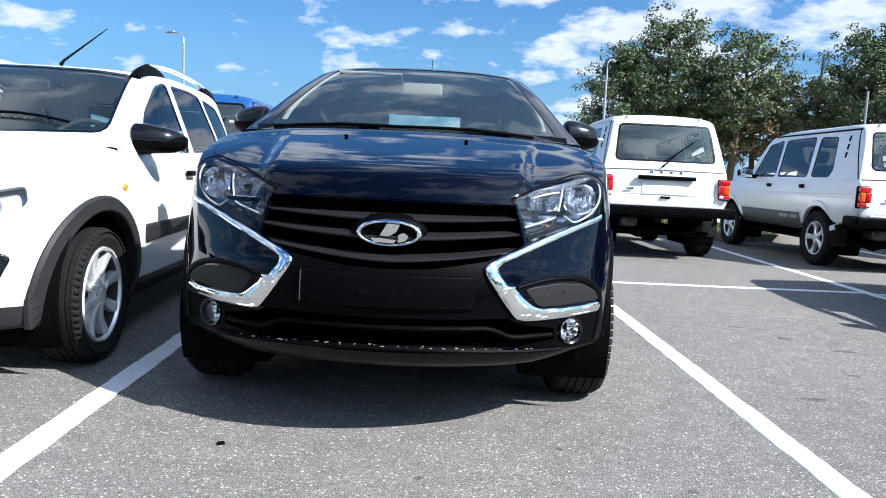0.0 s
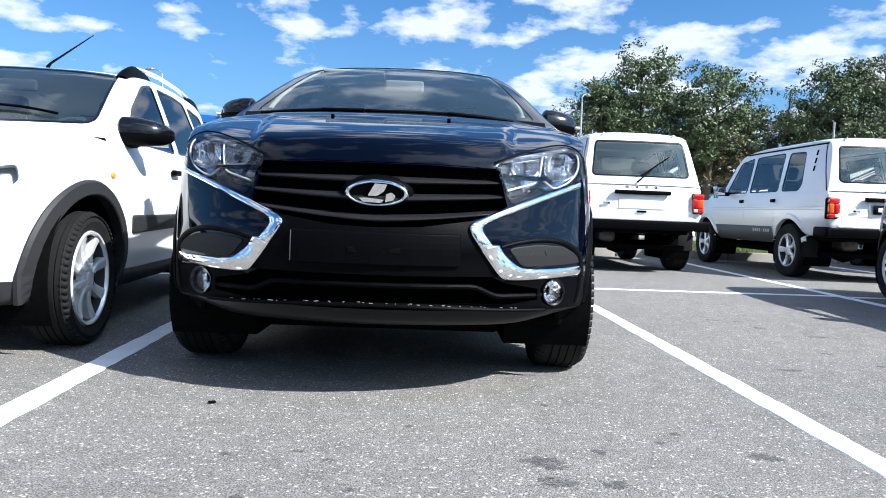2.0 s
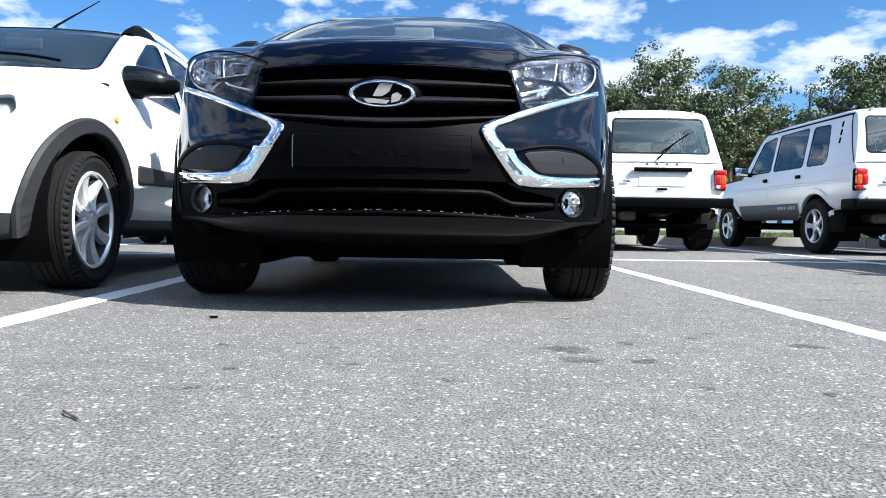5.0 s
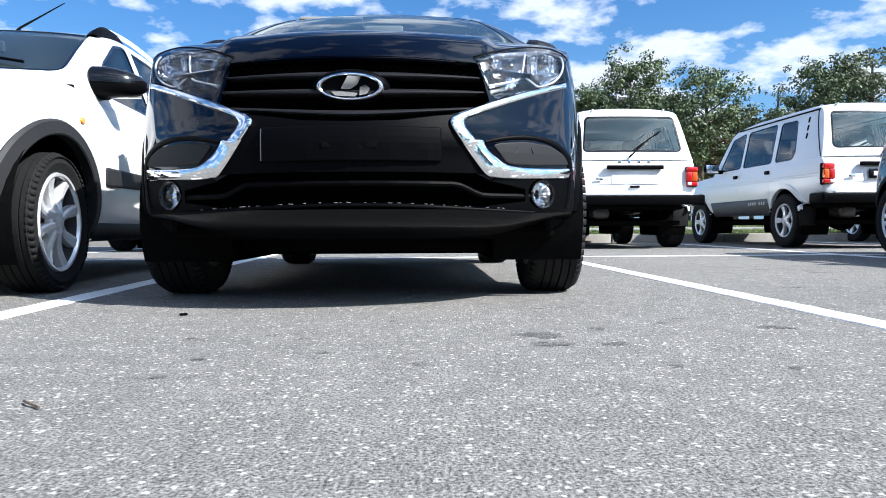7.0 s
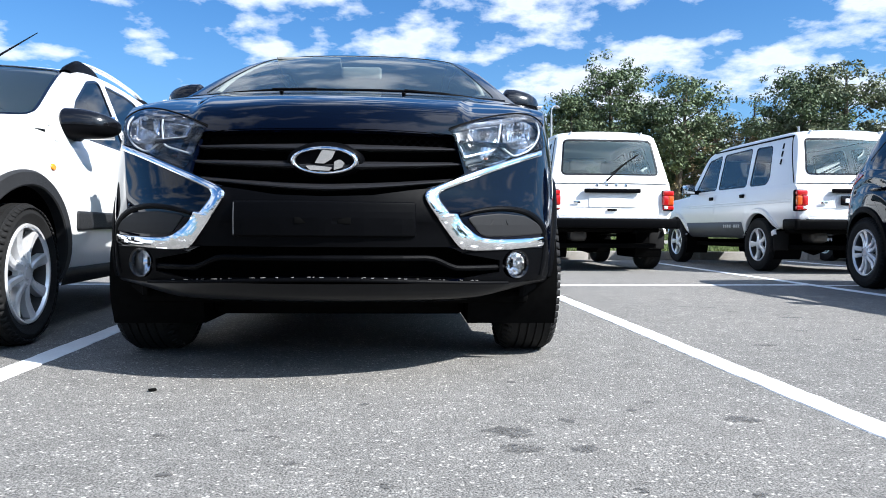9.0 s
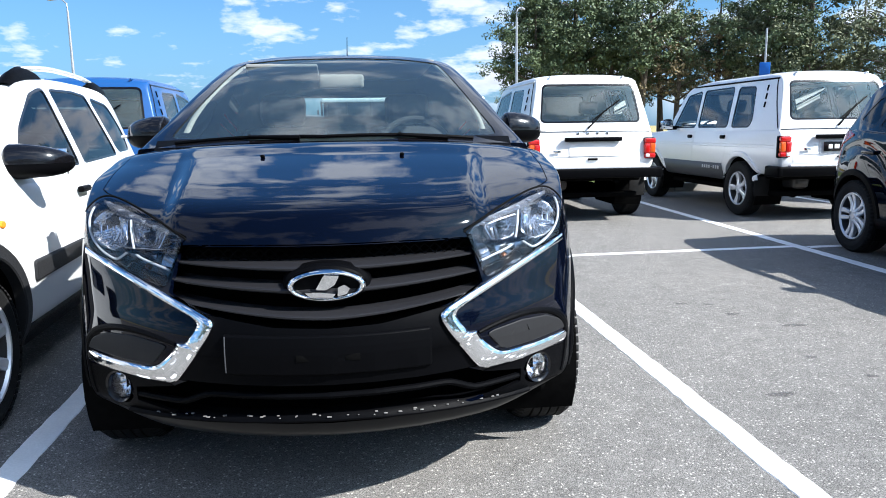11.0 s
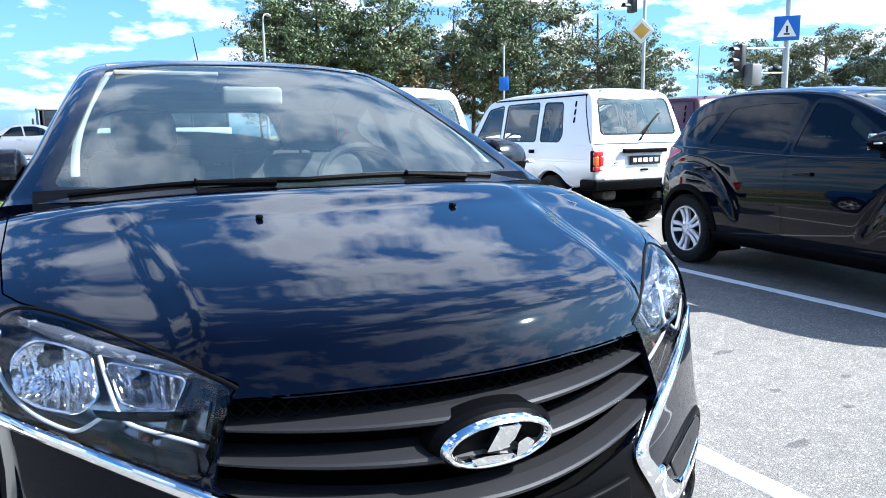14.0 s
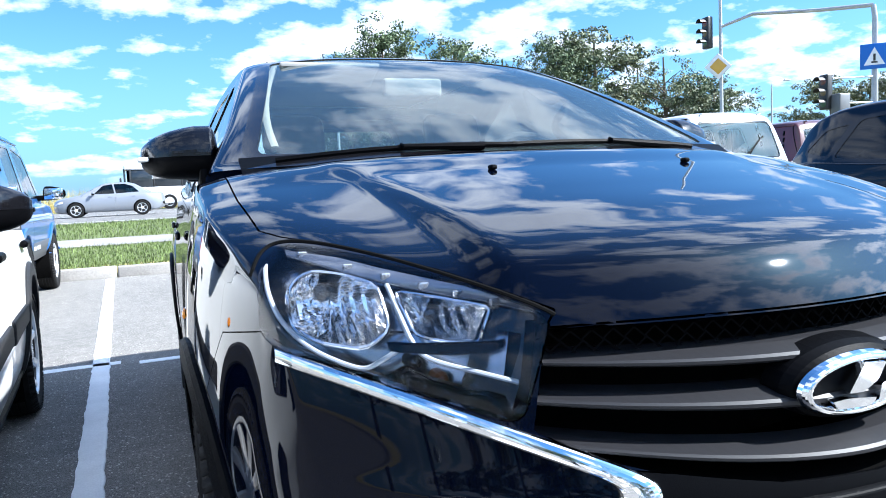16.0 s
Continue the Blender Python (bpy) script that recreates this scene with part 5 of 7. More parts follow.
# ---- the white crossover estate ----
ESTATE = dict(
    length=4.10, bend_front=0.50, bend_rear=0.30, screen_bend=0.24, back_bend=0.25, cab=(0.90, 4.02), sharp=1,
    low=dict(
        zt=[(0, 0.4815), (0.003, 0.515), (0.01, 0.56), (0.03, 0.63), (0.06, 0.70), (0.10, 0.765), (0.16, 0.83), (0.25, 0.885), (0.5, 0.955), (0.8, 1.01), (0.95, 1.035), (1.3, 1.0), (3.5, 1.02), (3.9, 1.0), (4.02, 0.9), (4.07, 0.75), (4.10, 0.58)],
        zs=[(0, 0.481), (0.003, 0.51), (0.01, 0.54), (0.03, 0.60), (0.06, 0.67), (0.1, 0.73), (0.16, 0.80), (0.25, 0.86), (0.4, 0.915), (0.7, 0.955), (1.0, 0.965), (2.0, 0.975), (3.2, 1.0), (3.9, 0.99), (4.02, 0.88), (4.10, 0.56)],
        ws=[(0, 0.62), (0.06, 0.66), (0.16, 0.70), (0.4, 0.76), (0.8, 0.79), (2, 0.80), (3.3, 0.79), (3.9, 0.72), (4.10, 0.60)],
        w=[(0, 0.70), (0.1, 0.76), (0.3, 0.81), (0.70, 0.845), (1.3, 0.84), (2, 0.84), (3.2, 0.845), (3.7, 0.82), (4.0, 0.75), (4.10, 0.66)],
        zw=[(0, 0.50), (0.3, 0.56), (4.1, 0.60)],
        zb=[(0, 0.4785), (0.003, 0.44), (0.01, 0.38), (0.03, 0.29), (0.06, 0.24), (0.2, 0.225), (0.8, 0.22), (3.6, 0.23), (4.0, 0.30), (4.10, 0.44)],
        wb=[(0, 0.66), (0.2, 0.74), (0.8, 0.78), (3.5, 0.78), (4.1, 0.62)]),
    top=dict(
        z0=[(0.90, 0.99), (1.3, 0.955), (2.0, 0.965), (3.2, 0.99), (4.02, 0.98)],
        zt=[(0.90, 1.03), (1.2, 1.175), (1.5, 1.32), (1.75, 1.43), (1.9, 1.475), (2.1, 1.50), (2.6, 1.52), (3.1, 1.515), (3.5, 1.485), (3.72, 1.43), (3.86, 1.28), (4.02, 1.0)],
        w=[(0.90, 0.785), (2.0, 0.80), (3.3, 0.79), (4.02, 0.70)],
        tum=[(0.90, 0.32), (4.02, 0.34)],
        drop=[(0.90, 0.02), (1.5, 0.05), (2.0, 0.06), (3.6, 0.06), (4.02, 0.05)]))


def build_estate(label, m):
    car = Car(ESTATE)
    ob = thing("estate_car", label, "car", "cars in the bays", m=m)
    low = car.low
    ff = front_facing
    R = 0.385
    for cy in (0.70, 3.176):
        bmesh.ops.delete(low, geom=carve(low, ring(cy, 0.325, R, n=40), "x", lambda c, n: abs(c.x) > 0.5), context="FACES")
    hl = rounded([(0.40, 0.75), (0.55, 0.785), (0.665, 0.812), (0.685, 0.75), (0.64, 0.665), (0.46, 0.65)], 0.02)
    lens = take(low, carve(low, hl, "y", ff) + carve(low, mirror(hl), "y", ff))
    skirt = [(-0.82, 0.335), (0.82, 0.335), (0.82, 0.15), (-0.82, 0.15)]
    bm = take(low, carve(low, skirt, "y", lambda c, n: c.y < 0.55))
    rim(bm, 0.015)
    part("bumper_skirt", bm, TRIM_BLACK, ob, "black plastic bumper skirt")
    pocket = rounded([(0.46, 0.40), (0.62, 0.42), (0.665, 0.53), (0.63, 0.555), (0.50, 0.50)], 0.02)
    for p in (pocket, mirror(pocket)):
        part("fog_pocket", car.drape(p, 0.006, 0.006, 0.03), GLOSS_BLACK, ob, "gloss black fog-lamp pocket")
    gr = rounded([(-0.36, 0.60), (0.36, 0.60), (0.40, 0.70), (-0.40, 0.70)], 0.02)
    bm = take(low, carve(low, gr, "y", ff))
    part("grille", bm, PLASTIC, ob)
    for s in (1, -1):
        lm = tagged(new("headlamp"), "clear headlamp")
        lm.parent = ob
        bm = take(lens, [f for f in lens.faces if f.calc_center_median().x * s > 0], remove=False)
        bowl = bm.copy()
        for v in bowl.verts:
            v.co.y += 0.07
        part("back_shell", bowl, mat("estate_lamp_inner", (0.22, 0.23, 0.26), 0.3, 0.6, stain=0.2, stain_scale=20), lm)
        rows = [[Vector((s * a, car.surf_y(s * a, b) + k, b)) for a, b in hl] for k in (0.003, 0.08)]
        part("side_wall", grid_mesh(rows, True), GLOSS_BLACK, lm)
        pane = part("lens", bm, LENS, lm)
        pane.visible_shadow = False
        yb = car.surf_y(s * 0.56, 0.725) + 0.03
        rows = [[Vector((rr * 0.05 * math.cos(a), 0.05 * (1 - rr * rr), rr * 0.05 * math.sin(a))) for rr in (0.02, 0.4, 0.7, 1.0)] for a in np.linspace(0, 2 * math.pi, 33)]
        part("reflector", grid_mesh(rows), REFLECTOR, lm, flat=True, offset=Matrix.Translation((s * 0.56, yb, 0.725)) @ Matrix.Rotation(s * 0.5, 4, "Z"))
        p = ring(0.955, 0.800, 0.028, 0.017, 18)
        part("side_repeater", car.plate(p, "x", lambda c, n, s=s: c.x * s > 0.5, 0.009, 0.007), AMBER, ob, "amber side repeater")
    lens.free()
    hood = [(0.0, 0.10), (0.30, 0.15), (0.45, 0.25), (0.60, 0.38), (0.70, 0.56), (0.735, 0.75), (0.735, 0.99), (0.4, 0.935), (0.0, 0.915)]
    hood = hood + [(-a, b) for a, b in hood[-2:0:-1]]
    cut_panel(ob, car, "bonnet", hood, "z", lambda c, n: c.z > 0.7 and n.z > 0.05, WHITE_PAINT, 0.02, both=False)
    wd = lambda c, n: abs(n.x) > 0.3 and abs(c.x) > 0.55
    fd = [(1.18, 0.95), (1.17, 0.6), (1.20, 0.31), (2.14, 0.30), (2.20, 0.6), (2.19, 0.985)]
    rd = [(2.205, 0.985), (2.215, 0.6), (2.155, 0.30), (2.80, 0.30), (2.90, 0.50), (3.02, 0.68), (3.16, 0.80), (3.20, 1.0)]
    for nm, poly in (("front_door", fd), ("rear_door", rd)):
        for d in cut_panel(ob, car, nm, poly, "x", wd, WHITE_PAINT):
            sgn = 1 if sum(v.co.x for v in d.data.vertices) > 0 else -1
            y = poly[-1][0] - 0.15
            x = car.surf_x(y, 0.865, sgn)
            part("handle", box((0.035, 0.16, 0.035), (x + sgn * 0.022, y, 0.865), 0.014, 3), PLASTIC, d)
            y0, y1 = poly[1][0] + 0.04, min(poly[4][0] if nm == "front_door" else 2.84, 2.84) - 0.02
            if nm == "rear_door":
                y0 = 2.25
            strip = rounded([(y0, 0.50), (y1, 0.515), (y1, 0.60), (y0, 0.60)], 0.02)
            bm = car.plate(strip, "x", lambda c, n, sg=sgn: c.x * sg > 0.5, 0.014, 0.012)
            part("rub_strip", bm, TRIM_BLACK, d, "black door rub strip")
    for s in (1, -1):
        rows = []
        for y in np.linspace(1.13, 2.89, 24):
            rows.append([Vector(((car.surf_x(y, max(z, 0.26), s) or s * 0.8) + s * o, y, z)) for z, o in ((0.215, -0.04), (0.225, 0.006), (0.26, 0.016), (0.305, 0.012), (0.315, -0.01))])
        part("sill_trim", grid_mesh(rows), PLASTIC, ob)
        for cy in (0.70, 3.176):
            arch_trim(ob, car, cy, 0.325, R - 0.012, 0.070, s, 0.018, TRIM_BLACK, 0.25)
            wheel_well(ob, cy, 0.325, R + 0.004, s, 0.48, 0.80)
            wheel(ob, (s * 0.735, cy, 0.306), 0.306, 0.195, 0.216, 8, s, "broad")
        door_mirror(ob, (s * 0.872, 1.32, 1.045), s, GLOSS_BLACK, (0.27, 0.16, 0.170), arm=0.04)
        # roof rail with two feet
        rail = tagged(new("roof_rail"), "silver roof rail on dark feet")
        rail.parent = ob
        pts = []
        for u in np.linspace(0, 1, 20):
            y = 1.95 + 1.55 * u
            pts.append((s * (0.565 - 0.01 * u), y, car.g["zt"](y) + 0.042 * math.sin(math.pi * min(max(u * 1.0, 0.02), 0.98)) ** 0.25 - 0.005))
        part("bar", tube(pts, 0.016, 10), ALLOY, rail)
        for y0, y1 in ((1.80, 2.26), (3.22, 3.60)):
            rows = []
            for u in np.linspace(0, 1, 12):
                y = y0 + (y1 - y0) * u
                h = 0.066 * math.sin(math.pi * (0.03 + 0.94 * u)) ** 0.6
                z = car.g["zt"](y) - 0.03
                rows.append([Vector((s * 0.565 + o, y, z + k * h)) for o, k in ((-0.035, 0), (-0.026, 0.8), (0, 1.08), (0.026, 0.8), (0.035, 0))])
            part("foot", grid_mesh(rows), PLASTIC, rail)
    rows = [[Vector((x, 0.94 + 0.2 * x * x, 1.032 - 0.04 * x * x)), Vector((x, 1.02 + 0.2 * x * x, 1.05 - 0.04 * x * x)), Vector((x, 1.06 + 0.2 * x * x, 1.03))] for x in np.linspace(-0.68, 0.68, 30)]
    part("cowl", grid_mesh(rows), PLASTIC, ob)
    windows(ob, car,
            [rounded([(1.34, 1.015), (1.55, 1.20), (1.86, 1.37), (2.02, 1.405), (2.10, 1.41), (2.17, 1.005)], 0.035),
             rounded([(2.27, 1.01), (2.20, 1.412), (2.60, 1.42), (2.84, 1.405), (3.02, 1.035)], 0.035),
             rounded([(3.10, 1.05), (2.93, 1.395), (3.30, 1.36), (3.52, 1.16), (3.5, 1.06)], 0.05)],
            rounded([(-0.665, 1.075), (0, 1.045), (0.665, 1.075), (0.535, 1.43), (0.3, 1.452), (0, 1.456), (-0.3, 1.452), (-0.535, 1.43)], 0.04, 3),
            rounded([(-0.55, 1.06), (0.55, 1.06), (0.48, 1.38), (-0.48, 1.38)], 0.06), 0.014, glass_ends=CLEAR_SCREEN)
    for s in (1, -1):
        pts = [(s * ((car.surf_x(2.235 - 0.075 * u, 1.01 + 0.40 * u, 1, True) or 0.74) + 0.003), 2.235 - 0.075 * u, 1.01 + 0.40 * u) for u in np.linspace(0, 1, 8)]
        part("pillar_strip", tube(pts, 0.008, 6), ALLOY, ob, "silver strip on the door pillar")
    for x0, x1 in ((0.50, -0.06), (-0.08, -0.62)):
        pts = []
        for u in np.linspace(0, 1, 10):
            x = x0 + (x1 - x0) * u
            y = 1.05 + 0.2 * x * x + 0.06 * math.sin(u * 3)
            hit = car.cab_tree.ray_cast(Vector((x, y, 3)), Vector((0, 0, -1)))
            pts.append((x, y, (hit[0].z if hit[0] else 1.1) + 0.014))
        part("wiper", tube(pts, 0.008, 6), PLASTIC, ob)
    part("aerial", tube([(0.05, 2.02, 1.50), (0.055, 2.05, 1.53), (0.17, 2.42, 1.80)], [0.012, 0.008, 0.003], 8), PLASTIC, ob)
    interior(ob, car, 1.28, 1.0, 1.9, 2.65, driver=1, w=0.66)
    part("rear_view_mirror", box((0.22, 0.03, 0.07), (0, 1.75, 1.34), 0.015, 3), SEAT, ob)
    part("sticker_sheet", box((0.10, 0.003, 0.17), (-0.30, 1.42, 1.20), 0.001, turn=Matrix.Rotation(-0.9, 3, "X")), mat("paper", (0.7, 0.7, 0.68), 0.8, stain=0.04), ob)
    part("underbody", box((1.4, 3.2, 0.05), (0, 2.0, 0.26), 0.02), DARK, ob)
    close_car(ob, car, WHITE_PAINT)
    car.pristine.free()
    return ob


def squash(ob, k):
    """Lower the body over its wheels."""
    for o in ob.children:
        if not o.name.startswith("wheel") or o.name.startswith("wheel_well"):
            o.matrix_basis = Matrix.Diagonal((1, 1, k, 1)) @ o.matrix_basis


estate = build_estate("white crossover estate with black arch trims and roof rails", pose(-2.118, 2.79, 0, 0, 0, 3.0))
squash(estate, 0.985)


# ---- the square off-roaders ----
def offroad_spec(long):
    L = 4.20 if long else 3.72
    return dict(
        length=L, bend_front=0.10, bend_rear=0.07, screen_bend=0.12, back_bend=0.10, cab=(1.05, L - 0.03), sharp=2,
        low=dict(
            zt=[(0, 0.80), (0.01, 0.92), (0.03, 1.0), (0.08, 1.04), (0.6, 1.08), (1.1, 1.10), (1.4, 1.08), (L - 0.1, 1.10), (L - 0.04, 1.08), (L - 0.015, 0.98), (L, 0.80)],
            zs=[(0, 0.79), (0.01, 0.90), (0.03, 0.97), (0.08, 1.0), (0.6, 1.03), (1.1, 1.05), (L - 0.08, 1.08), (L - 0.03, 1.05), (L - 0.012, 0.95), (L, 0.79)],
            ws=[(0, 0.72), (0.1, 0.755), (0.6, 0.775), (1.5, 0.785), (L - 0.6, 0.78), (L - 0.05, 0.755), (L, 0.74)],
            w=[(0, 0.755), (0.1, 0.80), (0.6, 0.825), (1.5, 0.83), (L - 0.7, 0.825), (L - 0.05, 0.795), (L, 0.77)],
            zw=[(0, 0.80), (L, 0.82)],
            zb=[(0, 0.74), (0.01, 0.64), (0.03, 0.57), (0.1, 0.53), (0.9, 0.46), (L - 1.3, 0.46), (L - 0.3, 0.56), (L - 0.03, 0.62), (L - 0.012, 0.66), (L, 0.74)],
            wb=[(0, 0.72), (0.6, 0.76), (L - 0.6, 0.76), (L, 0.73)]),
        top=dict(
            z0=[(1.05, 1.06), (L - 0.03, 1.08)],
            zt=[(1.05, 1.09), (1.15, 1.22), (1.32, 1.46), (1.45, 1.62), (1.55, 1.70), (1.75, 1.75), (2.3, 1.785), (L - 0.6, 1.785), (L - 0.36, 1.77), (L - 0.29, 1.74), (L - 0.24, 1.68), (L - 0.12, 1.38), (L - 0.03, 1.10)],
            w=[(1.05, 0.775), (2.0, 0.785), (L - 0.5, 0.78), (L - 0.03, 0.755)],
            tum=[(1.05, 0.22), (L, 0.24)],
            drop=[(1.05, 0.02), (1.5, 0.06), (2.0, 0.07), (L - 0.4, 0.07), (L - 0.2, 0.05), (L, 0.03)]))


def build_offroad(label, m, paint, long, lettering):
    car = Car(offroad_spec(long))
    L = car.length
    ob = thing("off_road_car", label, "car", "cars in the bays", m=m)
    low = car.low
    ya, yb = 0.70, L - 0.83
    R = 0.40
    for cy in (ya, yb):
        arch = ring(cy, 0.36, R, n=32)
        bmesh.ops.delete(low, geom=carve(low, arch, "x", lambda c, n: abs(c.x) > 0.5), context="FACES")
    rear = lambda c, n: c.y > L - 0.5 and n.y > -0.1
    # tailgate
    gate = rounded([(-0.60, 0.66), (0.60, 0.66), (0.62, 1.04), (-0.62, 1.04)], 0.03)
    tg = cut_panel(ob, car, "tailgate", gate, "y", rear, paint, both=False)[0]
    part("plate_recess", car.plate(rounded([(-0.29, 0.80), (0.29, 0.80), (0.29, 0.97), (-0.29, 0.97)], 0.01), "y", rear, 0.006, 0.004), paint, tg)
    part("plate_lamp_bar", box((0.70, 0.05, 0.05), (0, L + 0.012, 1.0), 0.012, 3), PLASTIC, tg, "black plastic plate-lamp bar")
    part("tailgate_latch", box((0.12, 0.03, 0.026), (0, L + 0.005, 0.765), 0.008), PLASTIC, tg)
    if lettering == "letters":
        for k in range(4):
            part("badge_mark", box((0.034, 0.008, 0.034), (0.18 - 0.12 * k, L - 0.030, 1.072), 0.004), CHROME, tg)
        part("badge_mark", box((0.09, 0.006, 0.030), (0.44, L + 0.002, 0.86), 0.003), CHROME, tg)
    else:
        part("plate", box((0.50, 0.008, 0.112), (0.0, L + 0.016, 0.885), 0.002), GLOSS_BLACK, tg, "black dealer plate with pale bars")
        for x, w in ((0.17, 0.05), (0.09, 0.06), (0.0, 0.07), (-0.09, 0.05), (-0.18, 0.06)):
            part("plate_bar", box((w, 0.003, 0.05), (x, L + 0.0215, 0.885), 0.001), mat("plate_white", (0.7, 0.7, 0.7), 0.5, stain=0.05), tg)
        part("badge_mark", box((0.09, 0.006, 0.030), (0.44, L + 0.002, 0.86), 0.003), CHROME, tg)
    # rear lamps
    for s in (1, -1):
        lamp = tagged(new("rear_lamp"), "red and amber rear lamp")
        lamp.parent = ob
        y = L - 0.02 + 0.005
        for z, h, mt, nm in ((0.975, 0.06, RED_LAMP, "red_lens"), (0.885, 0.115, ORANGE_LAMP, "amber_lens"), (0.797, 0.055, CLEAR_LAMP, "clear_lens")):
            part(nm, box((0.135 if nm != "amber_lens" else 0.07, 0.10, h), (s * (0.715 if nm != "amber_lens" else 0.745), L - 0.045, z), 0.014, 3), mt if not (nm == "clear_lens") else RED_LAMP, lamp)
        part("side_lens", box((0.07, 0.10, 0.115), (s * 0.678, L - 0.043, 0.885), 0.01, 2), RED_LAMP, lamp)
        part("reverse_lens", box((0.05, 0.10, 0.04), (s * 0.68, L - 0.040, 0.80), 0.008, 2), CLEAR_LAMP, lamp)
        part("housing", box((0.15, 0.06, 0.26), (s * 0.715, L - 0.055, 0.885), 0.02, 2), PLASTIC, lamp)
    # bumper
    bumper = tagged(new("rear_bumper"), "black bumper with bright top strip")
    bumper.parent = ob
    part("bar", box((1.62, 0.13, 0.115), (0, L + 0.025, 0.60), 0.02, 3), PLASTIC, bumper)
    part("strip", box((1.36, 0.06, 0.03), (0, L + 0.035, 0.668), 0.008), ALLOY, bumper)
    for s in (1, -1):
        part("corner", box((0.08, 0.30, 0.13), (s * 0.805, L - 0.06, 0.60), 0.025, 3), PLASTIC, bumper)
    wd = lambda c, n: abs(n.x) > 0.3 and abs(c.x) > 0.5
    if long:
        doors = [("front_door", [(1.22, 1.06), (1.20, 0.50), (2.06, 0.50), (2.08, 1.07)]), ("rear_door", [(2.095, 1.07), (2.075, 0.50), (2.88, 0.50), (2.98, 0.72), (3.02, 1.07)])]
        panes = [[(1.36, 1.13), (1.62, 1.56), (2.00, 1.61), (2.03, 1.13)], [(2.14, 1.13), (2.12, 1.61), (2.88, 1.62), (2.93, 1.13)], [(3.06, 1.13), (3.03, 1.61), (3.40, 1.60), (3.50, 1.20), (3.46, 1.13)]]
        vents = 3.63
    else:
        doors = [("front_door", [(1.22, 1.06), (1.20, 0.50), (2.30, 0.50), (2.34, 1.07)])]
        panes = [[(1.36, 1.13), (1.62, 1.56), (2.24, 1.62), (2.28, 1.13)], [(2.44, 1.13), (2.40, 1.61), (2.95, 1.60), (3.05, 1.20), (3.0, 1.13)]]
        vents = 3.17
    for nm, poly in doors:
        for d in cut_panel(ob, car, nm, poly, "x", wd, paint):
            sgn = 1 if sum(v.co.x for v in d.data.vertices) > 0 else -1
            y = poly[-1][0] - 0.10
            part("handle", box((0.04, 0.10, 0.05), ((car.surf_x(y, 0.99, sgn) or 0.8 * sgn) + sgn * 0.012, y, 0.99), 0.014, 3), PLASTIC, d)
    for s in (1, -1):
        for y in (vents, vents + 0.012, vents + 0.024):
            i = round((y - vents) / 0.012)
            z = 1.585 - 0.10 * i
            x = car.surf_x(vents + 0.05, z, s, True) or s * 0.68
            part("vent", box((0.020, 0.026, 0.070), (x, vents + 0.05 + 0.012 * i, z), 0.004, turn=Matrix.Rotation(-s * 0.236, 3, "Y")), PLASTIC, ob)
        # sill band with pale marks
        y0, y1 = (1.12, L - 1.27)
        rows = []
        for y in np.linspace(y0, y1, 20):
            rows.append([Vector(((car.surf_x(y, max(z, 0.5), s) or s * 0.8) + s * o, y, z)) for z, o in ((0.42, -0.05), (0.45, 0.004), (0.52, 0.012), (0.64, 0.010), (0.645, -0.008))])
        part("sill_band", grid_mesh(rows), mat("sill_grey", (0.05, 0.053, 0.058), 0.5, grain=0.08, stain=0.08), ob)
        for k, w in enumerate((0.055, 0.05, 0.05, 0.022, 0.05, 0.05, 0.05, 0.05)):
            y = y1 - 0.10 - 0.062 * k
            part("sill_mark", box((0.004, w * 0.7, 0.042 if k != 3 else 0.012), ((car.surf_x(y, 0.58, s) or s * 0.8) + s * 0.0135, y, 0.585), 0.001), mat("mark_grey", (0.42, 0.43, 0.44), 0.5, stain=0.05), ob)
        for cy in (ya, yb):
            arch_trim(ob, car, cy, 0.36, R - 0.010, 0.07, s, 0.022, paint, 0.46)
            wheel_well(ob, cy, 0.36, R + 0.006, s, 0.45, 0.80)
            wheel(ob, (s * 0.735, cy, 0.345), 0.345, 0.19, 0.212, 5, s, "wide")
        door_mirror(ob, (s * 0.95, 1.42, 1.16), s, PLASTIC, (0.23, 0.11, 0.17), arm=0.14)
        # mud flap
        part("mud_flap", box((0.20, 0.012, 0.24), (s * 0.73, yb + 0.40, 0.40), 0.004), RUBBER, ob)
        # pressed belt lines, and a black tube painting the shaded rear-pillar edge
        for z in (0.905, 0.872):
            pts = [(s * ((car.surf_x(y, z, 1) or 0.82) + 0.001), y, z) for y in np.linspace(0.9, L - 0.12, 40)]
            part("belt_line", tube(pts, 0.006, 6), paint, ob)
        pts = []
        for u in np.linspace(0, 1, 14):
            y, z = L - 0.36 + 0.24 * u ** 1.3, 1.68 - 0.58 * u
            pts.append((s * ((car.surf_x(y, z, 1, True) or 0.75) + 0.001), y, z))
        part("pillar_groove", tube(pts, 0.007, 6), PLASTIC, ob, "dark seam down the rear pillar")
        # gutter
        pts = [(s * ((car.surf_x(y, 1.69, 1, True) or 0.66) + 0.004), y, 1.69) for y in np.linspace(1.75, L - 0.34, 24)]
        part("rain_gutter", tube(pts, 0.011, 6), PLASTIC if long else paint, ob)
    back = rounded([(-0.60, 1.215), (0.60, 1.215), (0.545, 1.635), (-0.545, 1.635)], 0.05)
    windows(ob, car, [rounded(p, 0.04) for p in panes], rounded([(-0.66, 1.16), (0.66, 1.16), (0.58, 1.60), (-0.58, 1.60)], 0.05), back, 0.022, glass_side=OFFROAD_GLASS, glass_ends=BACK_GLASS)

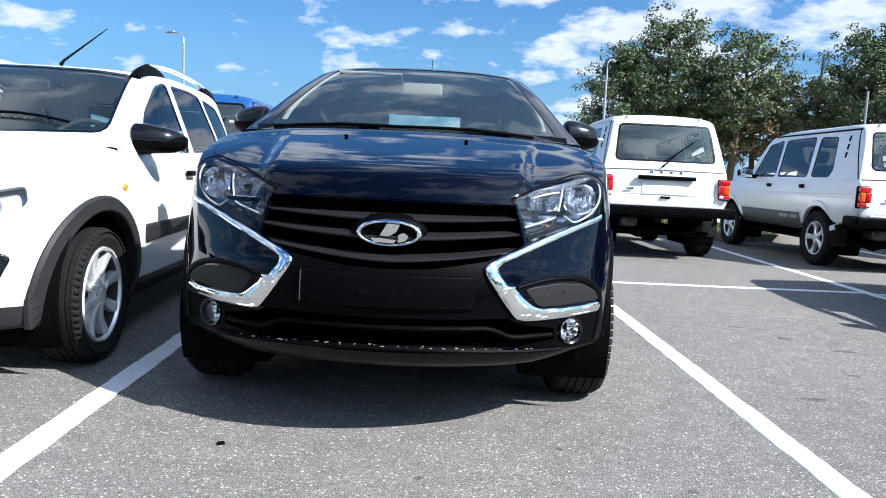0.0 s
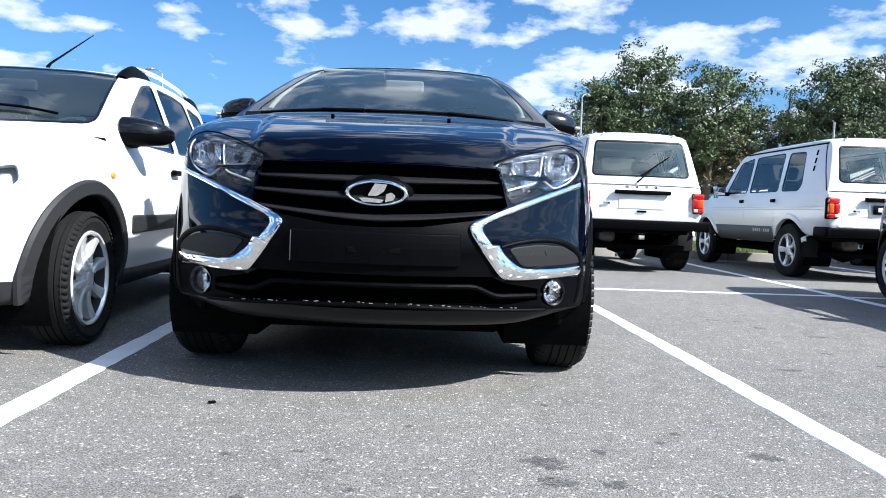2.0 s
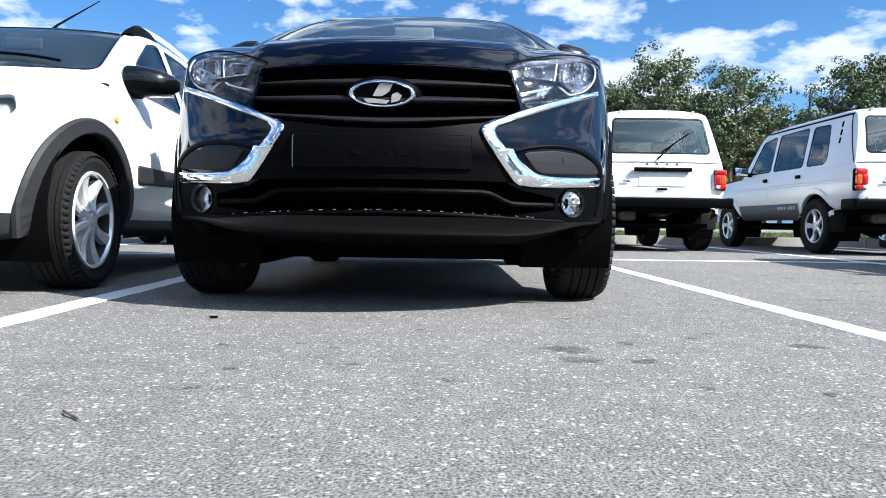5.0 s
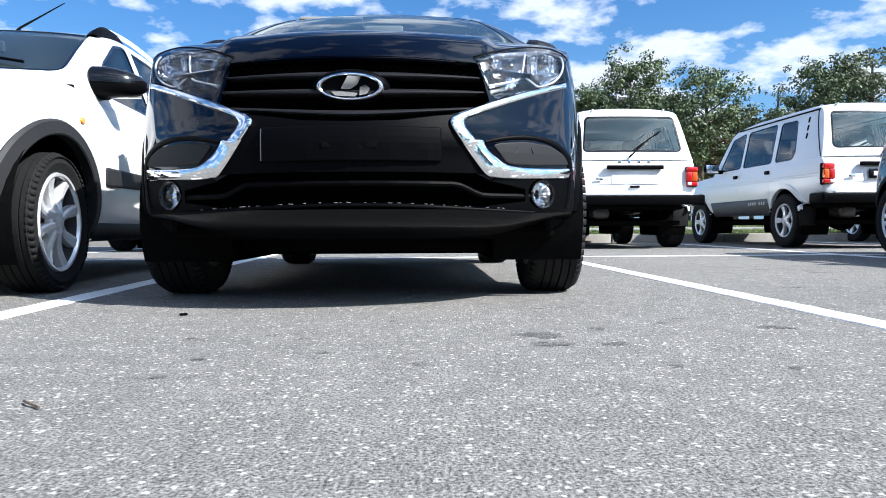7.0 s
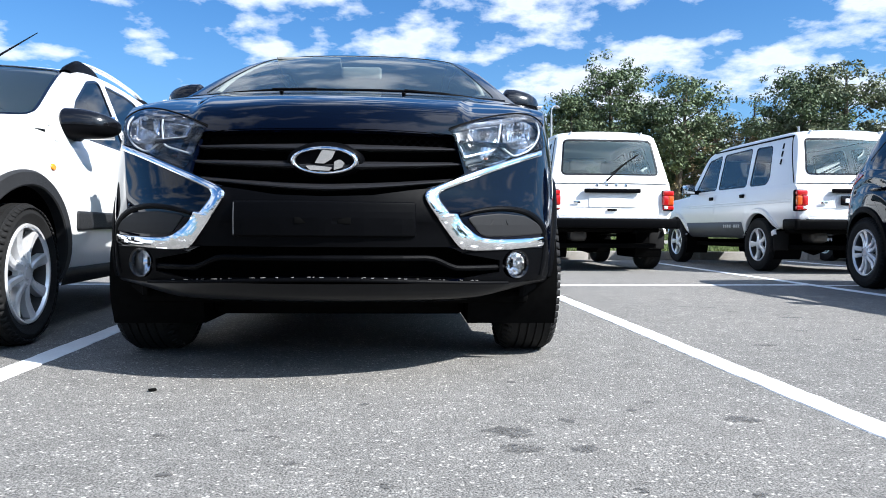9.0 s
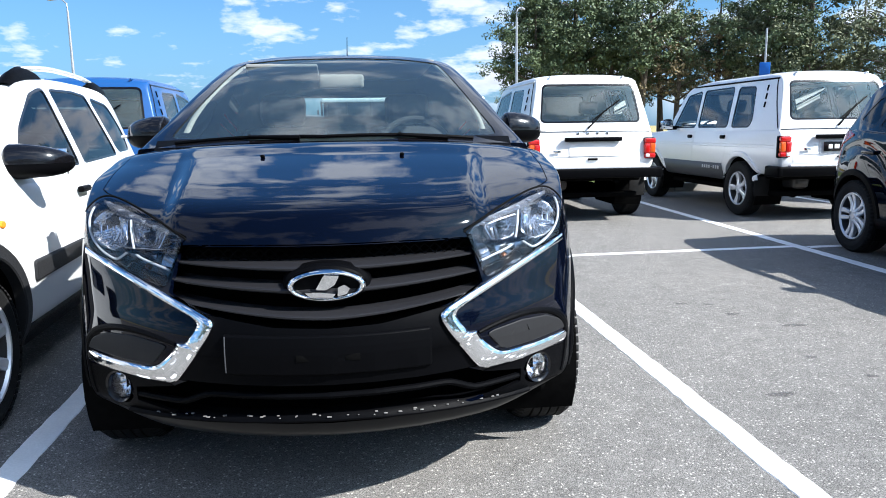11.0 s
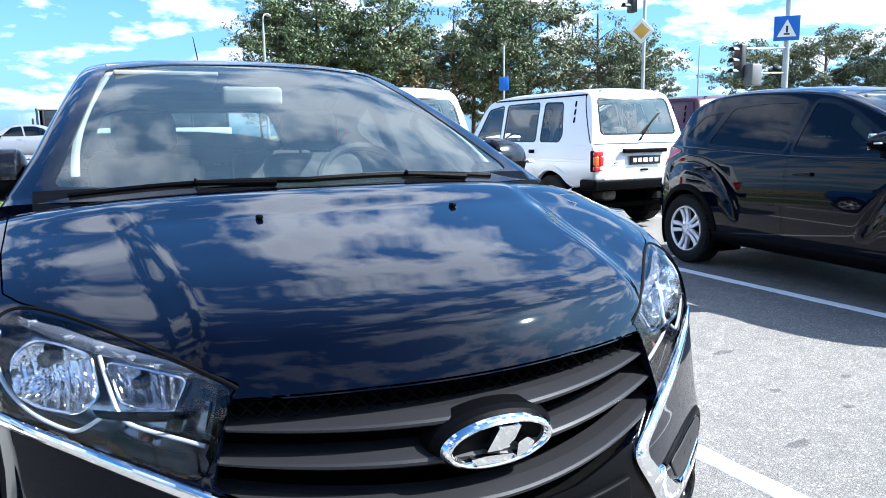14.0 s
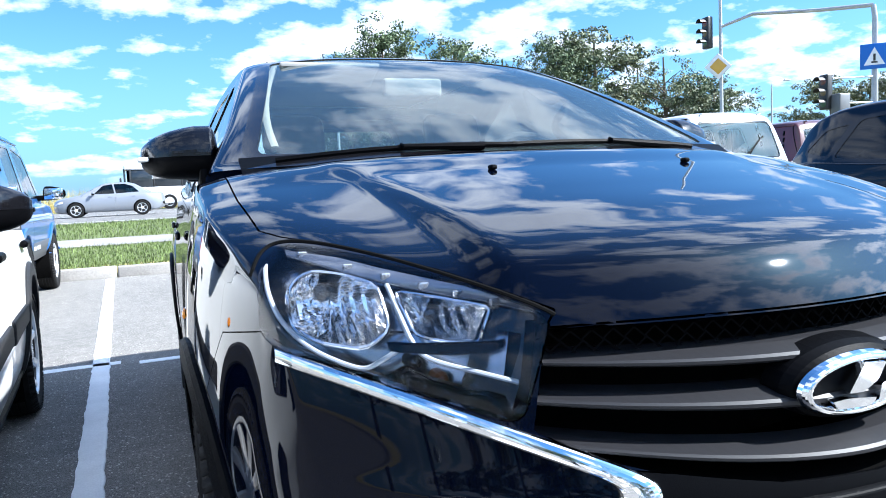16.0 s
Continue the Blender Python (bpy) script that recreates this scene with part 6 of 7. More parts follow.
    def on_back(x, z):
        hit = car.cab_tree.ray_cast(Vector((x, L + 1, z)), Vector((0, -1, 0)))
        return Vector((x, (hit[0].y if hit[0] else L) + 0.02, z))
    wp = tagged(new("rear_wiper"), "black rear wiper")
    wp.parent = ob
    part("arm", tube([on_back(0.06, 1.13), on_back(-0.02, 1.20), on_back(-0.20, 1.36)], [0.014, 0.009, 0.006], 8), PLASTIC, wp)
    part("blade", tube([on_back(0.0, 1.22), on_back(-0.36, 1.46)], 0.008, 6), PLASTIC, wp)
    for x in (-0.45, 0.45):
        part("gate_hinge", box((0.02, 0.06, 0.02), (x, L - 0.30, 1.745), 0.006), paint, ob)
    interior(ob, car, 1.45, 1.08, 1.95, 2.75, driver=1, z_seat=0.68, w=0.64, y_end=L - 0.2)
    # chassis seen under the tail
    part("underbody", box((1.36, L - 0.4, 0.06), (0, L / 2, 0.52), 0.02), DARK, ob)
    part("rear_axle", tube([(-0.66, yb, 0.345), (0.66, yb, 0.345)], 0.05, 10), DARK, ob)
    part("differential", lathe([(-0.14, 0.02), (-0.12, 0.10), (0, 0.14), (0.12, 0.10), (0.14, 0.02)], 16), DARK, ob, offset=Matrix.Translation((0.06, yb, 0.345)))
    part("front_axle", tube([(-0.66, ya, 0.345), (0.66, ya, 0.345)], 0.05, 10), DARK, ob)
    part("silencer", box((0.22, 0.5, 0.16), (0.35, L - 0.45, 0.45), 0.06, 3), mat("exhaust_steel", (0.07, 0.066, 0.062), 0.5, 0.6, stain=0.2), ob)
    part("tow_eye", box((0.06, 0.1, 0.05), (-0.3, L - 0.02, 0.50), 0.015), DARK, ob)
    close_car(ob, car, paint)
    car.pristine.free()
    return ob


def away(x, y_tail, length, rz=0.0):
    """Pose of a car that stands with its tail at y_tail and its nose away."""
    return pose(x, y_tail, 0, 0, 0, 180 + rz) @ Matrix.Translation((0, -length, 0))


build_offroad("white three-door off-roader with tail towards the lane", away(2.945, 9.02, 3.72), OFFROAD_WHITE, False, "letters")
build_offroad("silver five-door off-roader with grey sill band and alloy wheels", away(5.80, 8.52, 4.20), SILVER_PAINT, True, "plate")
build_offroad("blue three-door off-roader behind the white estate", away(-2.78, 9.0, 3.72), BLUE_PAINT, False, "plate")


# the row across the lane, known from its reflections in the bumper and the chrome
offroaders = [o for o in scene.objects if o.name.startswith("off_road_car")]
for i in range(9):
    src = (estate, offroaders[0], hatchback, offroaders[1], estate, hatchback, offroaders[2])[i % 7]
    o = copy_thing(src, pose(-17.0 + 2.7 * i + (0.15 if i % 2 else 0.0), -11.5 + 0.2 * (i % 3), 0, 0, 0, 180))
    o["label"] = {"estate_car": "white crossover estate parked across the lane", "off_road_car": "square off-roader parked across the lane", "hatchback_car": "dark hatchback parked across the lane"}[src.name.split(".")[0]]


# ---- ground: car park, verge, road and fields in one sheet ----
def ground_z(y):
    return 0.12 * smooth(12.8, 13.0, y) + 0.30 * smooth(14.0, 26.0, y)


def asphalt_material(name, base):
    m = bpy.data.materials.new(name)
    m.use_nodes = True
    t = m.node_tree
    n, b = t.nodes, t.nodes["Principled BSDF"]
    co = n.new("ShaderNodeTexCoord")
    fine, mid, large, vor = (n.new("ShaderNodeTexNoise") for _ in range(3)), None, None, n.new("ShaderNodeTexVoronoi")
    fine, mid, large = list(fine)
    fine.inputs["Scale"].default_value, fine.inputs["Detail"].default_value = 185, 5
    mid.inputs["Scale"].default_value, mid.inputs["Detail"].default_value = 9, 5
    large.inputs["Scale"].default_value, large.inputs["Detail"].default_value = 0.55, 6
    vor.inputs["Scale"].default_value = 74
    chips = n.new("ShaderNodeTexNoise")
    chips.inputs["Scale"].default_value, chips.inputs["Detail"].default_value = 52, 3
    r5 = n.new("ShaderNodeValToRGB")
    r5.color_ramp.elements[0].position, r5.color_ramp.elements[1].position = 0.32, 0.68
    r5.color_ramp.elements[0].color, r5.color_ramp.elements[1].color = (0.80, 0.80, 0.80, 1), (1.20, 1.20, 1.19, 1)
    r1, r2, r3, r4 = (n.new("ShaderNodeValToRGB") for _ in range(4))
    r1.color_ramp.elements[0].position, r1.color_ramp.elements[1].position = 0.30, 0.72
    r1.color_ramp.elements[0].color, r1.color_ramp.elements[1].color = (0.28, 0.28, 0.28, 1), (1.74, 1.73, 1.70, 1)
    r2.color_ramp.elements[0].position, r2.color_ramp.elements[1].position = 0.3, 0.7
    r2.color_ramp.elements[0].color, r2.color_ramp.elements[1].color = (0.86, 0.86, 0.86, 1), (1.10, 1.10, 1.10, 1)
    r3.color_ramp.elements[0].position, r3.color_ramp.elements[1].position = 0.35, 0.7
    r3.color_ramp.elements[0].color, r3.color_ramp.elements[1].color = (0.90, 0.90, 0.90, 1), (1.07, 1.06, 1.05, 1)
    r4.color_ramp.elements[0].position, r4.color_ramp.elements[1].position = 0.15, 0.40
    r4.color_ramp.elements[0].color, r4.color_ramp.elements[1].color = (2.7, 2.68, 2.6, 1), (1, 1, 1, 1)
    vals = n.new("ShaderNodeTexWhiteNoise")
    pick = n.new("ShaderNodeMath")
    pick.operation, pick.inputs[1].default_value = "GREATER_THAN", 0.66
    r4mix = n.new("ShaderNodeMix")
    r4mix.data_type = "RGBA"
    r4mix.inputs[6].default_value = (1, 1, 1, 1)
    col = n.new("ShaderNodeRGB")
    col.outputs[0].default_value = (*base, 1)
    link_nodes(t, [(co.outputs["Object"], x.inputs["Vector"]) for x in (fine, mid, large, vor, chips)])
    link_nodes(t, [(fine.outputs[0], r1.inputs[0]), (chips.outputs[0], r5.inputs[0]), (mid.outputs[0], r2.inputs[0]), (large.outputs[0], r3.inputs[0]), (vor.outputs["Distance"], r4.inputs[0]),
                   (vor.outputs["Color"], vals.inputs["Vector"]), (vals.outputs["Value"], pick.inputs[0]), (pick.outputs[0], r4mix.inputs[0]), (r4.outputs[0], r4mix.inputs[7])])
    cur = col.outputs[0]
    for src in (r1.outputs[0], r5.outputs[0], r2.outputs[0], r3.outputs[0], r4mix.outputs[2]):
        mul = n.new("ShaderNodeMix")
        mul.data_type, mul.blend_type, mul.inputs[0].default_value = "RGBA", "MULTIPLY", 1
        link_nodes(t, [(cur, mul.inputs[6]), (src, mul.inputs[7])])
        cur = mul.outputs[2]
    bp = n.new("ShaderNodeBump")
    bp.inputs["Strength"].default_value, bp.inputs["Distance"].default_value = 0.55, 0.012
    link_nodes(t, [(cur, b.inputs["Base Color"]), (fine.outputs[0], bp.inputs["Height"]), (bp.outputs[0], b.inputs["Normal"])])
    b.inputs["Roughness"].default_value = 0.88
    b.inputs["Specular IOR Level"].default_value = 0.15
    return m


ASPHALT = asphalt_material("car_park_asphalt", (0.184, 0.179, 0.172))
ROAD = asphalt_material("road_asphalt", (0.15, 0.15, 0.152))
GRASS = mat("grass_ground", (0.085, 0.105, 0.034), 0.95, grain=0.3, grain_scale=30, stain=0.3, stain_scale=0.8, bump=0.5, bump_scale=60)
FIELD = mat("dry_field", (0.30, 0.25, 0.10), 0.95, grain=0.25, grain_scale=2, stain=0.3, stain_scale=0.05)
PAINT = mat("line_paint", (0.80, 0.80, 0.79), 0.7, grain=0.05, grain_scale=120, stain=0.06, stain_scale=7, bump=0.25, bump_scale=150)
CONCRETE = mat("kerb_concrete", (0.25, 0.237, 0.22), 0.9, grain=0.15, grain_scale=60, stain=0.15, stain_scale=3, bump=0.3, bump_scale=80)


def strip(name, y0, y1, material, x0=-900, x1=900, lift=0.0, kind="structure", steps=12, z=None):
    """A band of ground across the view."""
    rows = []
    for y in np.linspace(y0, y1, steps):
        h = ground_z(y) + lift if z is None else z
        rows.append([Vector((x, y, h)) for x in (x0, -60, -20, 0, 20, 60, x1)])
    bm = grid_mesh(rows)
    bmesh.ops.recalc_face_normals(bm, faces=bm.faces)
    if bm.faces[:][0].normal.z < 0:
        bmesh.ops.reverse_faces(bm, faces=bm.faces)
    ob = part(name, bm, material, flat=True)
    ob["kind"] = kind
    return ob


# base sheet out to the horizon
rows = [[Vector((x, y, ground_z(y) - 0.02 if y > 12.7 else -0.02)) for x in (-1600, -300, -60, 0, 60, 300, 1600)] for y in (-1600, -300, -60, 12.7, 13.1, 14, 16, 18, 20, 22, 24, 26, 28, 60, 300, 1600)]
base_bm = grid_mesh(rows)
bmesh.ops.reverse_faces(base_bm, faces=base_bm.faces) if base_bm.faces[:] and base_bm.faces[:][0].normal.z < 0 else None
part("ground", base_bm, FIELD, flat=True)["kind"] = "structure"
rows = [[Vector((x, y, 0)) for x in np.linspace(-60, 60, 25)] for y in np.linspace(-40, 12.72, 12)]
tagged(part("car_park_surface", grid_mesh(rows), ASPHALT, flat=True), "worn grey asphalt car park with pale chippings", "car park", kind="structure")


def bay_line(a, b, width, label="white painted bay line"):
    """Painted line with slightly uneven edges."""
    a, b = Vector((*a, 0)), Vector((*b, 0))
    d = (b - a).normalized()
    n = Vector((-d.y, d.x, 0))
    k = max(4, int((b - a).length / 0.06))
    rng = random.Random(int(a.x * 100 + b.y * 17))
    rows = []
    for i in range(k + 1):
        p = a + (b - a) * (i / k)
        l, r = width / 2 + rng.uniform(-0.004, 0.004), width / 2 + rng.uniform(-0.004, 0.004)
        rows.append([p - n * l + Vector((0, 0, 0.0005)), p - n * (l - 0.004) + Vector((0, 0, 0.004)), p + n * (r - 0.004) + Vector((0, 0, 0.004)), p + n * r + Vector((0, 0, 0.0005))])
    bm = grid_mesh(rows)
    bmesh.ops.recalc_face_normals(bm, faces=bm.faces)
    ob = part("bay_line", bm, PAINT, flat=True)
    return tagged(ob, label, "road marking", "bay lines", "structure")


bay_line((-1.055, 1.15), (-1.39, 12.55), 0.105)
bay_line((1.488, 0.9), (1.535, 12.55), 0.105)
bay_line((4.02, 1.0), (4.50, 12.5), 0.105)
bay_line((6.85, 1.0), (7.1, 12.5), 0.105)
bay_line((-3.63, 1.15), (-3.63, 12.55), 0.105)
bay_line((9.5, 1.0), (9.8, 12.5), 0.105)
for x0, x1 in ((-3.57, -1.11), (-1.0, 1.47), (1.60, 4.20), (4.33, 6.93), (-6.2, -3.69), (7.05, 9.6)):
    bay_line((x0, 6.88), (x1, 6.95), 0.085)

# kerb stones
rng = random.Random(3)
kerb = tagged(new("kerb"), "grey concrete kerb along the verge", "kerb", kind="structure")
stone_me = None
for i in range(-16, 30):
    if stone_me is None:
        bm = box((0.985, 0.15, 0.30), (0, 0, 0), 0.018, 2)
        o = part("kerb_stone", bm, CONCRETE, kerb)
        stone_me = o.data
    else:
        o = new("kerb_stone", stone_me)
        o.parent = kerb
    o.location = (i * 1.0 + 0.2, 12.80 + rng.uniform(-0.006, 0.006), 0.0 + rng.uniform(-0.004, 0.004))
    o.rotation_euler = (rng.uniform(-0.01, 0.01), 0, rng.uniform(-0.006, 0.006))

tagged(strip("verge", 12.86, 25.9, GRASS), "green grass verge beside the road", "verge")
strip("footpath", 17.5, 19.3, mat("path_concrete", (0.215, 0.205, 0.19), 0.9, grain=0.12, stain=0.15, stain_scale=1.0), lift=0.012, steps=4)
tagged(strip("road", 26.0, 56.0, ROAD, z=0.425), "grey asphalt road with white lines", "road")
strip("road_kerb", 25.8, 26.0, CONCRETE, z=0.47, steps=2)
for y in (27.2, 33.0, 40.0, 46.5):
    if y in (33.0, 46.5):
        for i in range(-12, 14):
            rows = [[Vector((i * 8.0, yy, 0.431)), Vector((i * 8.0 + 3.5, yy, 0.431))] for yy in (y, y + 0.16)]
            bm = grid_mesh(rows)
            tagged(part("lane_dash", bm, PAINT, flat=True), "white lane dash on the road", "road marking", "lane dashes", "structure")
    else:
        strip("lane_line", y, y + 0.18, PAINT, z=0.431, steps=2)


# grass blades near the kerb
def grass_patch(name, x0, x1, y0, y1, count, h, seed, colour):
    rng = np.random.default_rng(seed)
    n = count
    x, y = rng.uniform(x0, x1, n), rng.uniform(y0, y1, n)
    a, hh, ww, lean = rng.uniform(0, 6.28, n), h * rng.uniform(0.4, 1.3, n), rng.uniform(0.006, 0.014, n), rng.normal(0, 0.35, (n, 2))
    z = np.array([ground_z(v) for v in y]) - 0.01
    verts = np.empty((n * 3, 3))
    verts[0::3] = np.stack([x - ww * np.cos(a), y - ww * np.sin(a), z], 1)
    verts[1::3] = np.stack([x + ww * np.cos(a), y + ww * np.sin(a), z], 1)
    verts[2::3] = np.stack([x + lean[:, 0] * hh, y + lean[:, 1] * hh, z + hh], 1)
    me = bpy.data.meshes.new(name)
    me.from_pydata(verts.tolist(), [], np.arange(n * 3).reshape(-1, 3).tolist())
    me.materials.append(colour)
    return tagged(new(name, me), "short green grass blades on the verge", "grass", kind="stuff")


BLADE = mat("grass_blade", (0.098, 0.135, 0.036), 0.8, island=0.45, stain=0.3, stain_scale=1.5)
grass_patch("verge_grass", -12, 14, 12.9, 17.4, 60000, 0.07, 5, BLADE)
grass_patch("far_grass", -14, 20, 19.4, 25.7, 50000, 0.09, 6, BLADE)
DRY = mat("dry_grass_blade", (0.34, 0.28, 0.10), 0.85, island=0.3)


# ---- trees ----
BARK = mat("bark", (0.10, 0.08, 0.06), 0.95, grain=0.3, grain_scale=20, stain=0.3, bump=0.6, bump_scale=12)


def leaf_material(name, base):
    return mat(name, base, 0.6, island=0.40, stain=0.30, stain_scale=0.35, spec=0.3)


LEAF = [leaf_material("leaf_green", (0.088, 0.122, 0.060)), leaf_material("leaf_olive", (0.128, 0.148, 0.084)), leaf_material("leaf_dry", (0.20, 0.16, 0.09))]


def build_tree(label, height, width, seed, leaf, base=0.18, density=1.0, leaf_size=0.29):
    """Tapered trunk, limbs, and a crown of leaf clumps hung round the limb ends."""
    rng = np.random.default_rng(seed)
    ob = thing("tree", label, "tree", "tree belt beyond the road")
    lean = rng.normal(0, 0.02, 2)
    top = Vector((lean[0] * height, lean[1] * height, height * 0.85))
    trunk_r = 0.022 * height
    pts = [Vector((top.x * u + 0.1 * math.sin(5 * u + seed), top.y * u + 0.1 * math.cos(4 * u), top.z * u)) for u in np.linspace(0, 1, 9)]
    bm = tube(pts, [trunk_r * (1 - 0.85 * u) + 0.02 for u in np.linspace(0, 1, 9)], 8)
    tips = []
    for k in range(int(22 * (0.6 + 0.4 * density))):
        u = base + (1 - base) * (k + rng.uniform(0, 1)) / 23
        p0 = pts[0] + (pts[-1] - pts[0]) * u
        az = k * 2.4 + rng.uniform(-0.4, 0.4)
        prof = math.sin(math.pi * min(0.98, 0.18 + 0.80 * ((u - base) / (1 - base)) ** 0.9)) ** 0.7
        reach = width / 2 * prof * rng.uniform(0.65, 1.1)
        end = p0 + Vector((math.cos(az) * reach, math.sin(az) * reach, height * rng.uniform(0.04, 0.14)))
        mid = p0.lerp(end, 0.5) + Vector((0, 0, rng.uniform(-0.02, 0.04) * height))
        r = trunk_r * (1 - 0.8 * u) * 0.5
        tube([p0, mid, end], [r, r * 0.6, 0.02], 6, bm)
        tips += [(end, 0.14 * height * rng.uniform(0.55, 1.0)), (mid.lerp(end, 0.5), 0.12 * height * rng.uniform(0.5, 1.0))]
        if rng.uniform() < 0.6:
            tips.append((mid + Vector(rng.normal(0, 0.04 * height, 3)), 0.10 * height * rng.uniform(0.5, 1.0)))
    tips.append((pts[-1] + Vector((0, 0, 0.03 * height)), 0.10 * height))
    part("trunk", bm, BARK, ob)
    centres, normals = [], []
    for c, r in tips:
        for j in range(max(3, int(11 * density))):
            sub = np.array(c) + rng.normal(0, r * 0.45, 3) * np.array([1, 1, 0.7])
            n = int(42 * density)
            d = rng.normal(0, 1, (n, 3))
            d /= np.linalg.norm(d, axis=1)[:, None]
            rad = r * 0.34 * rng.uniform(0.3, 1.0, (n, 1)) ** 0.5
            centres.append(sub + d * rad * np.array([1.15, 1.15, 0.75]))
            normals.append(d + rng.normal(0, 0.5, (n, 3)) + np.array([0, 0, 0.5]))
    c, d = np.concatenate(centres), np.concatenate(normals)
    d /= np.linalg.norm(d, axis=1)[:, None]
    n = len(c)
    t = np.cross(d, rng.normal(0, 1, (n, 3)))
    t /= np.linalg.norm(t, axis=1)[:, None]
    b = np.cross(d, t)
    s = (leaf_size * rng.uniform(0.5, 1.2, n))[:, None] / 2
    verts = np.empty((n * 4, 3))
    verts[0::4], verts[1::4], verts[2::4], verts[3::4] = c - t * s, c - b * s * 0.55, c + t * s, c + b * s * 0.55
    me = bpy.data.meshes.new("crown")
    me.from_pydata(verts.tolist(), [], np.arange(n * 4).reshape(-1, 4).tolist())
    me.materials.append(leaf)
    crown = new("crown", me)
    crown.parent = ob
    crown["kind"] = "stuff"
    return ob


def polar(az, dist, z=0.42):
    a = radians(az)
    return (-0.5 + dist * math.sin(a), 1.5 + dist * math.cos(a), z)


KINDS = [build_tree("tall green tree of the belt beyond the road", 15.0, 9.0, 1, LEAF[0], 0.27, 0.92),
         build_tree("broad olive-green tree of the belt beyond the road", 13.0, 9.5, 2, LEAF[1], 0.26, 0.88),
         build_tree("slender green tree with an airy crown", 13.5, 7.0, 3, LEAF[0], 0.29, 0.8),
         build_tree("thin tree with drying brownish leaves", 11.5, 8.5, 4, LEAF[2], 0.2, 0.45),
         build_tree("airy tree with gaps of sky in its crown", 13.0, 9.0, 8, LEAF[1], 0.30, 0.52)]

# (kind, azimuth, distance, height against the kind's own, turn)
BELT = [(0, 15.0, 70, 0.82, 10), (0, 18.0, 72, 1.10, 120), (2, 20.3, 74, 0.92, 40), (1, 15.9, 78, 1.0, 200), (2, 22.9, 70, 1.0, 75), (3, 25.6, 72, 0.94, 20), (1, 24.2, 80, 0.86, 300),
        (4, 28.3, 74, 0.96, 15), (0, 31.3, 72, 0.97, 250), (1, 34.0, 74, 1.0, 90), (4, 36.9, 78, 0.86, 130), (4, 39.4, 74, 0.88, 220), (2, 40.9, 76, 0.72, 10), (1, 42.6, 76, 0.62, 310), (0, 29.8, 82, 0.85, 180),
        (1, 50.2, 105, 0.80, 60), (0, 52.6, 108, 0.76, 150), (1, 54.8, 104, 0.86, 240), (0, 57.2, 108, 0.78, 330), (1, 59.8, 104, 0.84, 30), (0, 62.5, 106, 0.80, 100), (1, 65.5, 104, 0.82, 170)]
BELT += [(1 if i % 3 else 4, 13.5 + i * 4.3, 86, 0.45 + 0.08 * (i % 4), i * 77) for i in range(7)]
# Unseen trees behind the walk, added to darken reflections in the car's nose.
BELT += [((0, 1, 2, 1, 4)[i % 5], 122 + i * 8.2, 44 + 5 * (i % 3), 0.72 + 0.09 * (i % 4), i * 51) for i in range(15)]
for i, (k, az, dist, size, turn) in enumerate(BELT):
    x, y, z = polar(az, dist)
    m = pose(x, y, z - 0.1, 0, 0, turn) @ Matrix.Scale(size * 1.14, 4)
    src = KINDS[k]
    if "set" not in src:
        src["set"] = 1
        src.matrix_basis = m
    else:
        copy_thing(src, m)
for src in KINDS:
    del src["set"]

# tall dry growth at the edge of the field
field_edge = grass_patch("tall_dry_grass", -45, 6, 59.0, 66.0, 26000, 1.5, 9, DRY)
field_edge["label"] = "tall dry straw-coloured grass at the field edge"
strip("far_verge", 56.0, 59.0, GRASS, z=0.43, steps=2)
for az, dist, h, sd in ((-3.1, 60, 1.9, 21), (-4.2, 62, 1.3, 22)):
    sap = build_tree("small bare sapling in the dry field", h, h * 0.6, sd, LEAF[0], 0.35, 0.12, 0.16)
    sap.matrix_basis = Matrix.Translation(polar(az, dist))


# ---- street furniture ----
def lamp_post(label, at, height, reach, turn):
    ob = thing("street_lamp", label, "street lamp", "street lamps", m=Matrix.Translation(at) @ Matrix.Rotation(radians(turn), 4, "Z"))
    part("pole", tube([(0, 0, -0.2), (0, 0, height * 0.5), (0, 0, height - 0.6)], [0.09, 0.075, 0.055], 12), STEEL, ob)
    part("arm", tube([(0, 0, height - 0.6), (0.05, 0, height - 0.25), (reach * 0.4, 0, height - 0.05), (reach, 0, height + 0.05)], 0.035, 8), STEEL, ob)
    part("lamp_head", box((0.62, 0.24, 0.12), (reach + 0.25, 0, height + 0.04), 0.05, 3), mat("lamp_grey", (0.35, 0.36, 0.37), 0.4, 0.3, stain=0.1), ob)
    return ob


lamp_post("grey steel street lamp beyond the verge", polar(-18.9, 43), 7.7, 0.8, 150)
lamp_post("grey steel street lamp before the tree belt", polar(13.9, 43), 7.6, 0.8, 60)
lamp_post("grey steel street lamp by the crossing", polar(46.4, 66), 8.0, 1.4, 0)
lamp_post("grey steel street lamp far along the road", polar(24.0, 90), 9.0, 1.4, 0)

HEAD = mat("signal_black", (0.02, 0.021, 0.023), 0.5, grain=0.1, stain=0.1)
SIGN_BLUE = mat("sign_blue", (0.01, 0.13, 0.50), 0.4, stain=0.05)
SIGN_WHITE = mat("sign_white", (0.80, 0.80, 0.80), 0.45, stain=0.05)
SIGN_YELLOW = mat("sign_yellow", (0.62, 0.36, 0.06), 0.45, stain=0.05)


